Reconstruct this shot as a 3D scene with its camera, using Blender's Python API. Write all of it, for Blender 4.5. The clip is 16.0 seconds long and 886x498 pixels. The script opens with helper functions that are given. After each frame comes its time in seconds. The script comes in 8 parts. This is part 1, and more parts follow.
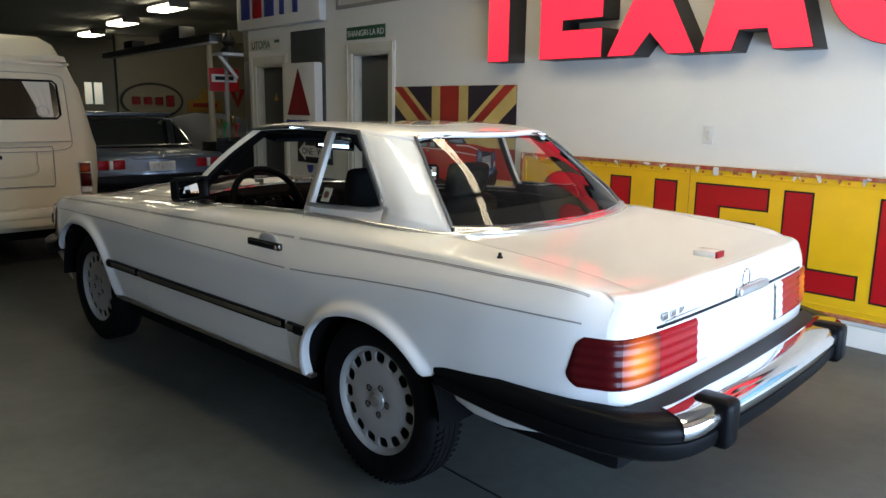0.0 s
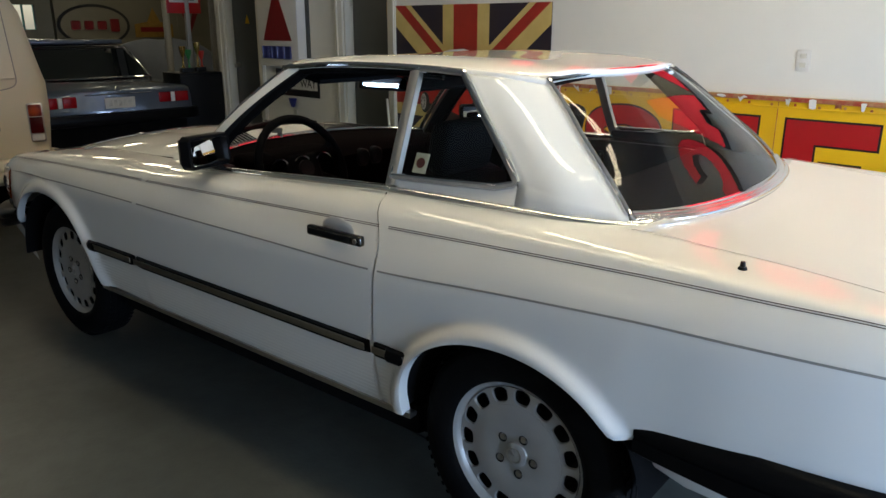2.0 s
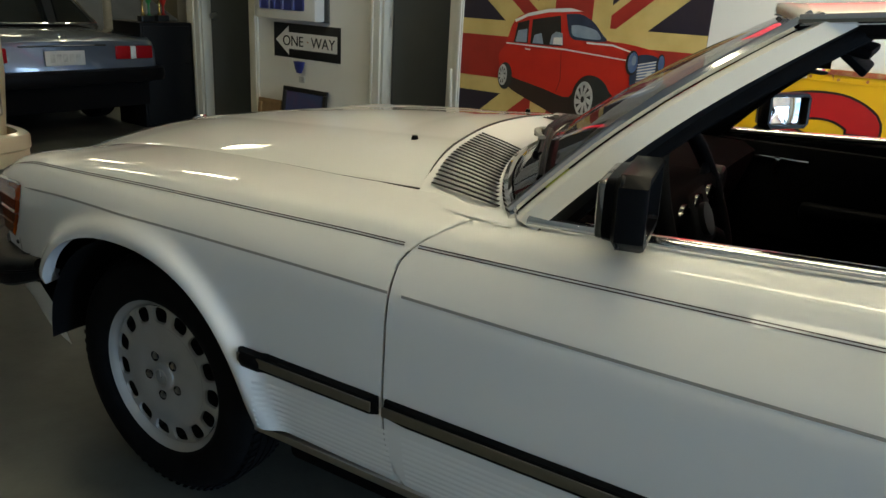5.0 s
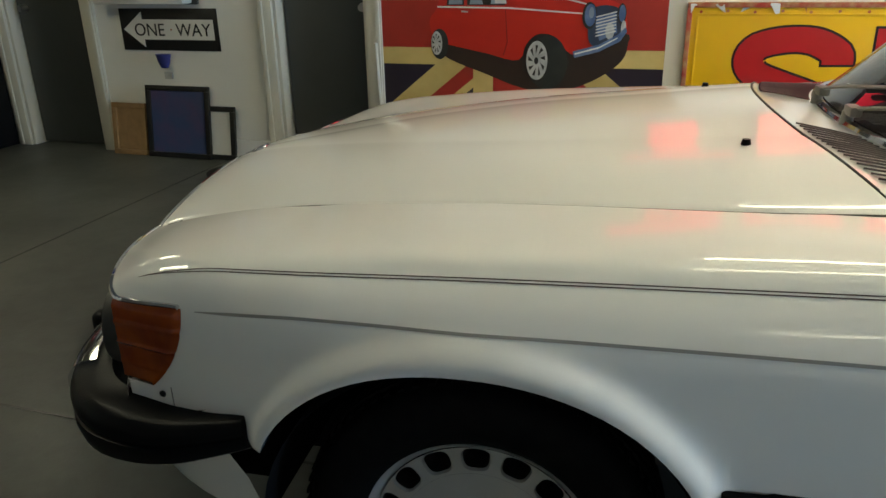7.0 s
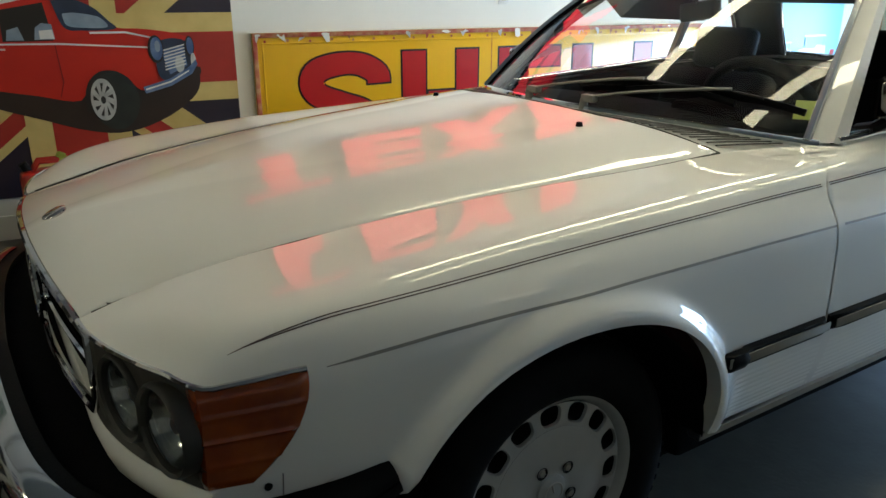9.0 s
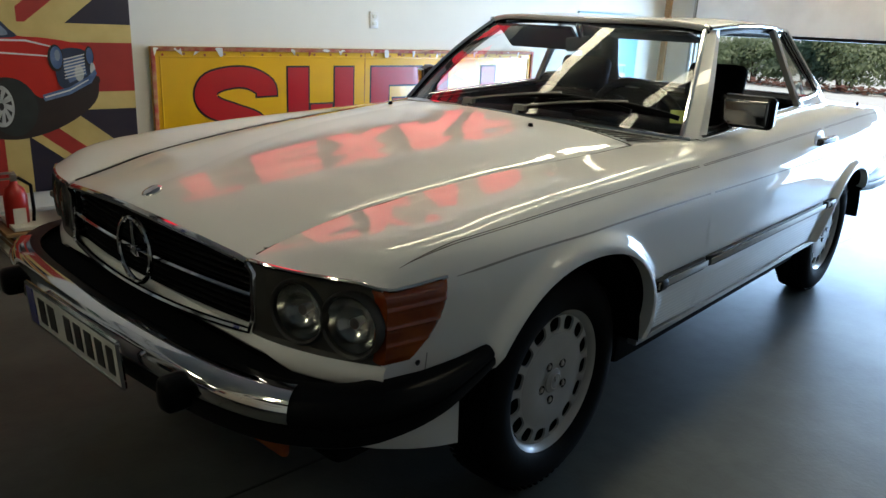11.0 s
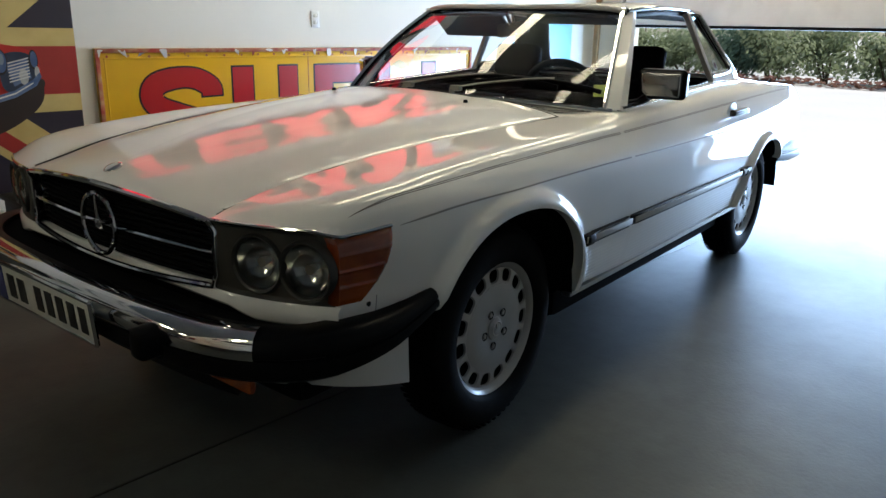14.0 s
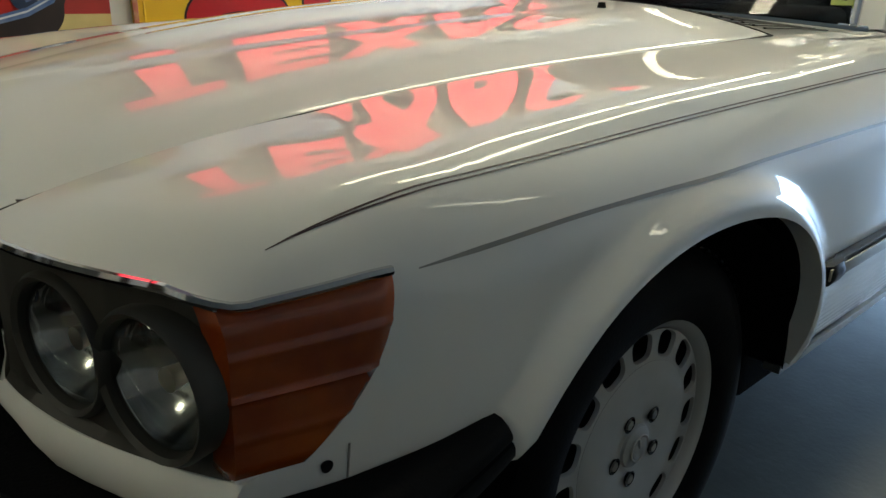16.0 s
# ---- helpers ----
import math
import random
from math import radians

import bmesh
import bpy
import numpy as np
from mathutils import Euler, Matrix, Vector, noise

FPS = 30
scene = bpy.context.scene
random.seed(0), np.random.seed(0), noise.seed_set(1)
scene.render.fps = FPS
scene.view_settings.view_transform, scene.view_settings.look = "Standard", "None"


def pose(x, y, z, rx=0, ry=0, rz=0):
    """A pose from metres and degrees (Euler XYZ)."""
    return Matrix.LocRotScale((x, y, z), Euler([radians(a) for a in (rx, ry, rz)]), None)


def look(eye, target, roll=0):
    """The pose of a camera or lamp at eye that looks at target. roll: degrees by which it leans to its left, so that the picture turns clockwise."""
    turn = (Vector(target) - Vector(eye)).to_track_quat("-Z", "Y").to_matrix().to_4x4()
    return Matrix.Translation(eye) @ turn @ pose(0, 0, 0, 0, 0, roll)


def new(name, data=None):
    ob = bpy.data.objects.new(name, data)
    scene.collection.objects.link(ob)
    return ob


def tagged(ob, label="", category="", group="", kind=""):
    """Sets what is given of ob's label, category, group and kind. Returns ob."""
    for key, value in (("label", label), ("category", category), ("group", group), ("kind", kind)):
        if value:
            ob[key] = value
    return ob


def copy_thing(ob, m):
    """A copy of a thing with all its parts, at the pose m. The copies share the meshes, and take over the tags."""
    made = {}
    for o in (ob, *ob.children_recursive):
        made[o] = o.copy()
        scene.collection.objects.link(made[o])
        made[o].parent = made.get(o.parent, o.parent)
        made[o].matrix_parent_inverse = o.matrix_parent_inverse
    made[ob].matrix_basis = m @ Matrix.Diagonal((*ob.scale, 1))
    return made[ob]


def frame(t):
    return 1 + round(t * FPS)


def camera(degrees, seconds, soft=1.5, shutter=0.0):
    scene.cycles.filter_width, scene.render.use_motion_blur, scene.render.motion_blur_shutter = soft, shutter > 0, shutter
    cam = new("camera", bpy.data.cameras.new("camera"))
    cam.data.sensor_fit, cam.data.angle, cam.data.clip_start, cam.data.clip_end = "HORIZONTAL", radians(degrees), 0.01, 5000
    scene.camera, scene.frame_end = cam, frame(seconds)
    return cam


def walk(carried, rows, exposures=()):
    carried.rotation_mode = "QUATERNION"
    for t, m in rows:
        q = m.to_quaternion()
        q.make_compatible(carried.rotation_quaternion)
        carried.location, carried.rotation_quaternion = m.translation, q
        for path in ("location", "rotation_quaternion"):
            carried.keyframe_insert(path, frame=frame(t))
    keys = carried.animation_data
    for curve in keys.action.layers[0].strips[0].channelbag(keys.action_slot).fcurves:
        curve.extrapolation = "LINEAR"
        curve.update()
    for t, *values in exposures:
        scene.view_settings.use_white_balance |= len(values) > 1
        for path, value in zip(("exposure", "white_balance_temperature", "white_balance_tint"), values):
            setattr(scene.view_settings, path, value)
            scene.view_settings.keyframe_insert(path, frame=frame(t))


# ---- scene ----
cam = camera(61.7, 16.0)
PATH = [
    (0, (-3.167, 2.522, 1.388), (-1.828, 1.085, 1.011), 0.8),
    (0.5, (-2.946, 2.451, 1.403), (-1.635, 1.013, 0.945), 0.5),
    (1, (-2.669, 2.435, 1.415), (-1.444, 0.951, 0.87), -0.4),
    (1.5, (-2.458, 2.375, 1.405), (-1.309, 0.847, 0.818), 1.4),
    (2, (-2.169, 2.252, 1.405), (-0.96, 0.766, 0.831), 0.1),
    (2.5, (-1.857, 2.183, 1.4), (-0.645, 0.708, 0.804), 1.4),
    (3, (-1.489, 2.164, 1.384), (-0.324, 0.633, 0.836), 0.2),
    (3.5, (-1.19, 2.078, 1.34), (-0.078, 0.515, 0.776), 2.3),
    (4, (-0.857, 1.979, 1.328), (0.22, 0.397, 0.749), 2.7),
    (4.5, (-0.543, 1.922, 1.294), (0.493, 0.329, 0.672), 3.4),
    (5, (-0.206, 1.885, 1.275), (0.742, 0.248, 0.626), 3.3),
    (7.5, (1.329, 1.771, 1.263), (1.378, -0.085, 0.518), 0.5),
    (8, (1.578, 1.747, 1.242), (1.177, -0.083, 0.542), 3.5),
    (8.5, (1.832, 1.738, 1.249), (1.071, 0.007, 0.597), 3.7),
    (9, (2.063, 1.702, 1.242), (1.047, 0.109, 0.587), 0.1),
    (9.5, (2.292, 1.67, 1.249), (1.147, 0.17, 0.587), 1.0),
    (10, (2.539, 1.677, 1.275), (1.222, 0.321, 0.619), -0.6),
    (12.5, (2.924, 1.956, 1.211), (1.409, 0.761, 0.684), 5.1),
    (13, (2.949, 1.976, 1.215), (1.408, 0.819, 0.681), 0.1),
    (13.5, (2.98, 1.955, 1.21), (1.475, 0.744, 0.693), 1.3),
    (14, (2.974, 1.928, 1.183), (1.455, 0.759, 0.612), 1.3),
    (14.5, (2.947, 1.871, 1.168), (1.447, 0.674, 0.606), 1.0),
    (15, (2.618, 1.613, 1.105), (1.159, 0.380, 0.510), 2.5),
    (15.5, (2.280, 1.395, 1.018), (0.940, 0.053, 0.383), 2.1),
    (16, (2.102, 1.280, 0.983), (0.818, -0.087, 0.289), 1.6),
]
walk(cam, [(t, look(eye, aim, roll)) for t, eye, aim, roll in PATH], [(0, -0.04, 6850, 12), (1, -0.13, 6850, 12), (2.5, 0.02, 6980, 11), (3.5, 0.22, 6950, 9), (5, 0.48, 6900, 4), (7.4, 0.62, 6680, 3), (8.5, 0.46, 6600, 3), (10, 0.08, 6550, 4),
      (13, 0.14, 6480, 10), (14.4, 0.16, 6500, 9), (15, -0.06, 6850, 11), (15.5, 0.30, 6700, 7), (16, 0.45, 6500, 4)])

# ---- world, sun and lights ----
world = bpy.data.worlds.new("daylight")
scene.world = world
world.use_nodes = True
wn = world.node_tree.nodes
sky = wn.new("ShaderNodeTexSky")
sky.sky_type = "NISHITA"
sky.sun_disc = False
sky.sun_elevation = radians(54)
sky.sun_rotation = radians(-3)
wn["Background"].inputs["Strength"].default_value = 0.15
world.node_tree.links.new(sky.outputs[0], wn["Background"].inputs["Color"])
sun = new("sun", bpy.data.lights.new("sun", "SUN"))
sun.data.energy, sun.data.angle, sun.data.color = 5.0, radians(0.6), (1.0, 0.95, 0.88)
sun.matrix_world = look((-0.5, 10, 14), (0, 0, 0))

ROOM = pose(0, -2.495, 0, 0, 0, -5.17)   # the room's axes: x along the sign wall, y out of it
CEIL = 3.0
DOOR_U = -4.95                            # plane of the garage door
DOOR_V = (0.45, 4.5)                      # its opening along the wall

# skylight through the half-raised garage door
day = new("door_daylight", bpy.data.lights.new("door_daylight", "AREA"))
day.data.shape, day.data.size, day.data.size_y = "RECTANGLE", 3.9, 1.2
day.data.energy, day.data.color = 300.0, (0.43, 0.65, 1.0)
day.matrix_world = ROOM @ look((DOOR_U - 0.15, 2.45, 0.64), (DOOR_U + 3, 2.45, 0.10))


# ---- materials ----
def material(name, color, rough=0.5, metal=0.0, coat=0.0, spec=0.5, grain=0.0, scale=40.0, stain=0.0, stain_scale=2.0, bump=0.0,
             bump_scale=200.0, dark=None, emit=None, emit_strength=0.0, rough_var=0.0):
    m = bpy.data.materials.new(name)
    m.use_nodes = True
    nt = m.node_tree
    b = nt.nodes["Principled BSDF"]
    b.inputs["Base Color"].default_value = (*color, 1)
    b.inputs["Roughness"].default_value = rough
    b.inputs["Metallic"].default_value = metal
    b.inputs["Coat Weight"].default_value = coat
    b.inputs["Coat Roughness"].default_value = 0.04
    b.inputs["Specular IOR Level"].default_value = spec
    if emit:
        b.inputs["Emission Color"].default_value = (*emit, 1)
        b.inputs["Emission Strength"].default_value = emit_strength
    if grain or stain or bump or rough_var:
        tc = nt.nodes.new("ShaderNodeTexCoord")
        last = None
        dk = dark or tuple(c * 0.6 for c in color)
        for amount, sc, det in ((grain, scale, 3), (stain, stain_scale, 6)):
            if not amount:
                continue
            n = nt.nodes.new("ShaderNodeTexNoise")
            n.inputs["Scale"].default_value, n.inputs["Detail"].default_value = sc, det
            nt.links.new(tc.outputs["Object"], n.inputs["Vector"])
            r = nt.nodes.new("ShaderNodeMapRange")
            r.inputs["From Min"].default_value, r.inputs["From Max"].default_value = 0.4, 0.75
            r.inputs["To Max"].default_value = amount
            nt.links.new(n.outputs["Fac"], r.inputs["Value"])
            mx = nt.nodes.new("ShaderNodeMix")
            mx.data_type = "RGBA"
            mx.inputs[6].default_value = (*color, 1)
            mx.inputs[7].default_value = (*dk, 1)
            if last:
                nt.links.new(last, mx.inputs[6])
            nt.links.new(r.outputs[0], mx.inputs[0])
            last = mx.outputs[2]
            if rough_var and sc == stain_scale:
                r2 = nt.nodes.new("ShaderNodeMapRange")
                r2.inputs["From Min"].default_value, r2.inputs["From Max"].default_value = 0.3, 0.7
                r2.inputs["To Min"].default_value, r2.inputs["To Max"].default_value = rough - rough_var, rough + rough_var
                nt.links.new(n.outputs["Fac"], r2.inputs["Value"])
                nt.links.new(r2.outputs[0], b.inputs["Roughness"])
        if last:
            nt.links.new(last, b.inputs["Base Color"])
        if bump:
            n = nt.nodes.new("ShaderNodeTexNoise")
            n.inputs["Scale"].default_value, n.inputs["Detail"].default_value = bump_scale, 4
            nt.links.new(tc.outputs["Object"], n.inputs["Vector"])
            bp = nt.nodes.new("ShaderNodeBump")
            bp.inputs["Strength"].default_value, bp.inputs["Distance"].default_value = bump, 0.004
            nt.links.new(n.outputs["Fac"], bp.inputs["Height"])
            nt.links.new(bp.outputs[0], b.inputs["Normal"])
    return m


def translucent(m, amount):
    """Lets light through thin leaves."""
    nt = m.node_tree
    b, out = nt.nodes["Principled BSDF"], nt.nodes["Material Output"]
    tr = nt.nodes.new("ShaderNodeBsdfTranslucent")
    mx = nt.nodes.new("ShaderNodeMixShader")
    mx.inputs[0].default_value = amount
    link = b.inputs["Base Color"].links
    if link:
        nt.links.new(link[0].from_socket, tr.inputs[0])
    nt.links.new(b.outputs[0], mx.inputs[1])
    nt.links.new(tr.outputs[0], mx.inputs[2])
    nt.links.new(mx.outputs[0], out.inputs[0])


def pane_material(name, tint, gloss=0.008):
    """Thin glass: see-through with a mirror sheen that grows at grazing angles."""
    m = bpy.data.materials.new(name)
    m.use_nodes = True
    nt = m.node_tree
    nt.nodes.clear()
    out = nt.nodes.new("ShaderNodeOutputMaterial")
    tr = nt.nodes.new("ShaderNodeBsdfTransparent")
    tr.inputs[0].default_value = (*tint, 1)
    gl = nt.nodes.new("ShaderNodeBsdfGlossy")
    gl.inputs["Roughness"].default_value = 0.01
    lw = nt.nodes.new("ShaderNodeLayerWeight")
    lw.inputs[0].default_value = 0.5
    pw = nt.nodes.new("ShaderNodeMath")
    pw.operation = "POWER"
    pw.inputs[1].default_value = 4.5
    fr = nt.nodes.new("ShaderNodeMath")
    fr.operation = "MULTIPLY_ADD"
    fr.inputs[1].default_value, fr.inputs[2].default_value = 0.90, 0.03 + gloss
    mx = nt.nodes.new("ShaderNodeMixShader")
    for a, c in ((lw.outputs["Facing"], pw.inputs[0]), (pw.outputs[0], fr.inputs[0]), (fr.outputs[0], mx.inputs[0]), (tr.outputs[0], mx.inputs[1]), (gl.outputs[0], mx.inputs[2]), (mx.outputs[0], out.inputs[0])):
        nt.links.new(a, c)
    return m


PAINT = material("white_car_paint", (0.80, 0.795, 0.77), 0.5, coat=1.0, spec=0.25, stain=0.05, stain_scale=3)
PAINT.node_tree.nodes["Principled BSDF"].inputs["Coat IOR"].default_value = 1.52
PAINT.node_tree.nodes["Principled BSDF"].inputs["Coat Roughness"].default_value = 0.008
CHROME = material("chrome", (0.66, 0.66, 0.67), 0.06, 1.0, grain=0.15, scale=25)
DULL_CHROME = material("brushed_trim", (0.50, 0.48, 0.45), 0.28, 1.0, grain=0.3, scale=30)
RUBBER = material("black_rubber", (0.0045, 0.0045, 0.005), 0.33, spec=0.07, grain=0.3, scale=60, dark=(0.007, 0.0068, 0.0066), bump=0.1)
BLACK = material("satin_black", (0.006, 0.006, 0.0065), 0.45, spec=0.18, grain=0.2, scale=40, dark=(0.010, 0.010, 0.010))
TYRE = material("tyre_rubber", (0.004, 0.004, 0.0045), 0.66, spec=0.07, grain=0.5, scale=30, dark=(0.009, 0.0088, 0.0085), bump=0.2)
WIPER_GREY = material("wiper_arm_grey", (0.20, 0.195, 0.17), 0.45, grain=0.2, scale=40)
ALLOY = material("silver_alloy_paint", (0.40, 0.40, 0.39), 0.38, 0.25, coat=0.4, grain=0.2, scale=20)
LEATHER = material("black_leather", (0.004, 0.004, 0.0045), 0.7, spec=0.05, grain=0.3, scale=30, dark=(0.008, 0.008, 0.0085), bump=0.3, bump_scale=350)
DASH = material("dark_dashboard_vinyl", (0.0045, 0.0032, 0.0034), 0.85, spec=0.02, grain=0.3, scale=30, bump=0.25, bump_scale=350)
CARPET = material("black_carpet", (0.005, 0.005, 0.0055), 0.95, spec=0.1, grain=0.5, scale=120, bump=0.4)
GLASS = pane_material("window_glass", (0.93, 0.96, 0.95))
LAMP_GLASS = pane_material("headlamp_glass", (0.9, 0.92, 0.92))
AMBER = material("amber_lens", (0.17, 0.022, 0.003), 0.20, coat=0.4, stain=0.8, stain_scale=8, dark=(0.40, 0.085, 0.005))
TAIL_AMBER = material("tail_amber_lens_painted_glow", (0.82, 0.20, 0.003), 0.30, spec=0.35, stain=0.7, stain_scale=22, dark=(0.50, 0.06, 0.005))
# glow painted into the lens: bright orange centre fading to dark red
amber_nt = TAIL_AMBER.node_tree
amber_at = amber_nt.nodes.new("ShaderNodeTexCoord")
amber_map = amber_nt.nodes.new("ShaderNodeMapping")
amber_map.inputs["Location"].default_value, amber_map.inputs["Scale"].default_value = (-0.62, -0.85, -0.75), (1.5, 1.5, 1.5)
amber_glow_mask = amber_nt.nodes.new("ShaderNodeTexGradient")
amber_glow_mask.gradient_type = "SPHERICAL"
amber_ramp = amber_nt.nodes.new("ShaderNodeValToRGB")
amber_ramp.color_ramp.elements[0].position, amber_ramp.color_ramp.elements[0].color = 0.02, (0.12, 0.005, 0.004, 1)
amber_ramp.color_ramp.elements[1].position, amber_ramp.color_ramp.elements[1].color = 0.80, (0.72, 0.19, 0.008, 1)
amber_mid = amber_ramp.color_ramp.elements.new(0.38)
amber_mid.color = (0.50, 0.07, 0.004, 1)
for a, b in ((amber_at.outputs["Generated"], amber_map.inputs[0]), (amber_map.outputs[0], amber_glow_mask.inputs[0]), (amber_glow_mask.outputs["Fac"], amber_ramp.inputs[0]), (amber_ramp.outputs[0], amber_nt.nodes["Principled BSDF"].inputs["Base Color"])):
    amber_nt.links.new(a, b)
TAIL_RED = material("tail_red_lens", (0.30, 0.005, 0.009), 0.25, spec=0.2, stain=0.3, stain_scale=30)
TAIL_DARK = material("tail_dark_red_lens", (0.060, 0.003, 0.004), 0.22, spec=0.2, stain=0.3, stain_scale=30)
TAIL_WHITE = material("tail_clear_lens", (0.75, 0.73, 0.72), 0.15, coat=0.8, stain=0.3, stain_scale=40)
REFLECTOR = material("lamp_reflector", (0.50, 0.50, 0.47), 0.16, 1.0, stain=0.7, stain_scale=30, dark=(0.12, 0.12, 0.12))
MIRROR = material("mirror_glass", (0.9, 0.92, 0.95), 0.02, 1.0)
STRIPE = material("pinstripe", (0.055, 0.03, 0.032), 0.35, coat=0.5)
# body white darkened to paint soft shade in the dish and boot gap
DISH = material("shaded_dish_paint", (0.60, 0.595, 0.575), 0.4, coat=0.6, stain=0.1)
# grey that paints the shade of creases, seams and shut lines
SHADOW_LINE = material("painted_shade_line", (0.27, 0.265, 0.255), 0.5)
WALL = material("white_wall_paint", (0.72, 0.71, 0.67), 0.7, grain=0.05, scale=4, stain=0.07, stain_scale=1.3, bump=0.12, bump_scale=140)
# the ceiling's dimness is put into this dark grey
CEILING = material("ceiling_dimmed_paint", (0.30, 0.31, 0.28), 0.8, grain=0.2, scale=3, stain=0.15, stain_scale=1.0)
FLOOR = material("grey_floor_paint", (0.105, 0.111, 0.100), 0.42, spec=0.25, grain=0.25, scale=14, stain=0.75, stain_scale=1.1, dark=(0.038, 0.040, 0.035),
                 bump=0.16, bump_scale=60, rough_var=0.05)
CASING = material("cream_door_casing", (0.62, 0.60, 0.52), 0.45, grain=0.1, scale=6, stain=0.12, stain_scale=2)
GREY_DOOR = material("grey_door_paint", (0.050, 0.055, 0.054), 0.42, grain=0.15, scale=8, stain=0.2, stain_scale=1.5)
# near-black that paints the shade inside openings
DARK = material("opening_shade_black", (0.015, 0.015, 0.014), 0.8, stain=0.3)
SIGN_YELLOW = material("enamel_yellow", (0.74, 0.43, 0.012), 0.28, coat=0.4, grain=0.10, scale=9, stain=0.22, stain_scale=2.2, dark=(0.50, 0.25, 0.01))
SIGN_RED = material("enamel_red", (0.42, 0.008, 0.012), 0.28, coat=0.4, stain=0.25, stain_scale=3, dark=(0.25, 0.008, 0.008))
SIGN_EDGE = material("enamel_black_outline", (0.012, 0.011, 0.010), 0.35, stain=0.3)
RUST = material("rusty_rim", (0.33, 0.025, 0.015), 0.6, grain=0.8, scale=22, stain=0.5, stain_scale=7, dark=(0.42, 0.27, 0.12))
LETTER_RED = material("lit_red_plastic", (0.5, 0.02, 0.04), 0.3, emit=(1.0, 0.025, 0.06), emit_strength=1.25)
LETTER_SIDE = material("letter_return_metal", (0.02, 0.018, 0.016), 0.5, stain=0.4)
SIGN_WHITE = material("sign_white", (0.68, 0.67, 0.64), 0.35, coat=0.3, stain=0.15)
SIGN_BLUE = material("sign_blue", (0.03, 0.04, 0.20), 0.35, coat=0.3, stain=0.2)
SIGN_GREEN = material("sign_green", (0.01, 0.08, 0.035), 0.4, stain=0.2)
SIGN_BLACK = material("sign_black", (0.012, 0.012, 0.012), 0.35, stain=0.2)
FLAG_CREAM = material("poster_cream", (0.60, 0.46, 0.17), 0.5, grain=0.3, scale=6, stain=0.5, stain_scale=3, dark=(0.42, 0.28, 0.07))
FLAG_RED = material("poster_red", (0.36, 0.022, 0.014), 0.5, grain=0.3, scale=6, stain=0.4, stain_scale=3, dark=(0.24, 0.02, 0.01))
TRIANGLE_RED = material("faded_dark_red", (0.20, 0.008, 0.010), 0.4, coat=0.2, stain=0.2)
FLAG_NAVY = material("poster_navy", (0.012, 0.009, 0.024), 0.5, grain=0.3, scale=7, stain=0.6, stain_scale=4, dark=(0.035, 0.019, 0.015))
PRINT_RED = material("print_bright_red", (0.50, 0.020, 0.010), 0.4, stain=0.3, stain_scale=5, dark=(0.32, 0.01, 0.01))
PRINT_SILVER = material("print_silver", (0.55, 0.55, 0.52), 0.45, stain=0.5, stain_scale=20, dark=(0.12, 0.12, 0.12))
PRINT_BLUE = material("print_blue", (0.06, 0.11, 0.24), 0.4, stain=0.6, stain_scale=12, dark=(0.30, 0.38, 0.50))
PRINT_SHADOW = material("print_brown_shadow", (0.030, 0.016, 0.010), 0.5, stain=0.5, stain_scale=5, dark=(0.012, 0.008, 0.006))
PRINT_TYRE = material("print_tyre_grey", (0.018, 0.021, 0.018), 0.5, stain=0.5, stain_scale=9, dark=(0.035, 0.042, 0.036))
PRINT_NAVY = material("print_dark_blue", (0.020, 0.030, 0.055), 0.4, stain=0.5, stain_scale=9, dark=(0.05, 0.07, 0.12))
PRINT_GLASS = material("print_pale_glass", (0.24, 0.30, 0.36), 0.4, stain=0.6, stain_scale=14, dark=(0.12, 0.16, 0.22))
PRINT_DEEP_RED = material("print_deep_red", (0.20, 0.010, 0.008), 0.5, stain=0.3)
PRINT_BLACK = material("print_black", (0.020, 0.016, 0.012), 0.45, stain=0.4)
VAN_CREAM = material("cream_van_paint", (0.66, 0.62, 0.47), 0.42, coat=0.25, stain=0.08, stain_scale=2)
VAN_GLASS = material("tinted_van_glass", (0.035, 0.024, 0.014), 0.12, spec=0.12, stain=0.5, stain_scale=3, dark=(0.012, 0.009, 0.006))
BLUE_PAINT = material("blue_grey_metallic_paint", (0.080, 0.105, 0.145), 0.32, 0.4, coat=1.0, stain=0.08)
WOOD = material("stacked_wood", (0.30, 0.18, 0.08), 0.6, grain=0.6, scale=18, stain=0.3)
TARP = material("grey_blue_car_cover", (0.055, 0.065, 0.085), 0.8, grain=0.3, scale=20, stain=0.3, bump=0.3, bump_scale=30)
# cream darkened so that the recess's poor light is in the colour
FAR_WALL = material("far_wall_dimmed_paint", (0.19, 0.175, 0.13), 0.75, grain=0.15, scale=3, stain=0.2)
LIGHT_TUBE = material("fluorescent_diffuser", (0.9, 0.88, 0.8), 0.5, emit=(1.0, 0.895, 0.64), emit_strength=15.0)
FAR_TUBE = material("warm_fluorescent_diffuser", (0.9, 0.86, 0.75), 0.5, emit=(1.0, 0.93, 0.70), emit_strength=15.0)
OLD_TUBE = material("aged_fluorescent_diffuser", (0.9, 0.86, 0.75), 0.5, emit=(1.0, 0.90, 0.70), emit_strength=4.5)
FIXTURE = material("fixture_metal", (0.30, 0.29, 0.26), 0.45, stain=0.2)
DOOR_PANEL = material("garage_door_panel", (0.80, 0.78, 0.76), 0.5, grain=0.08, scale=5, stain=0.3, stain_scale=2.5, dark=(0.40, 0.37, 0.36), bump=0.15, bump_scale=60)
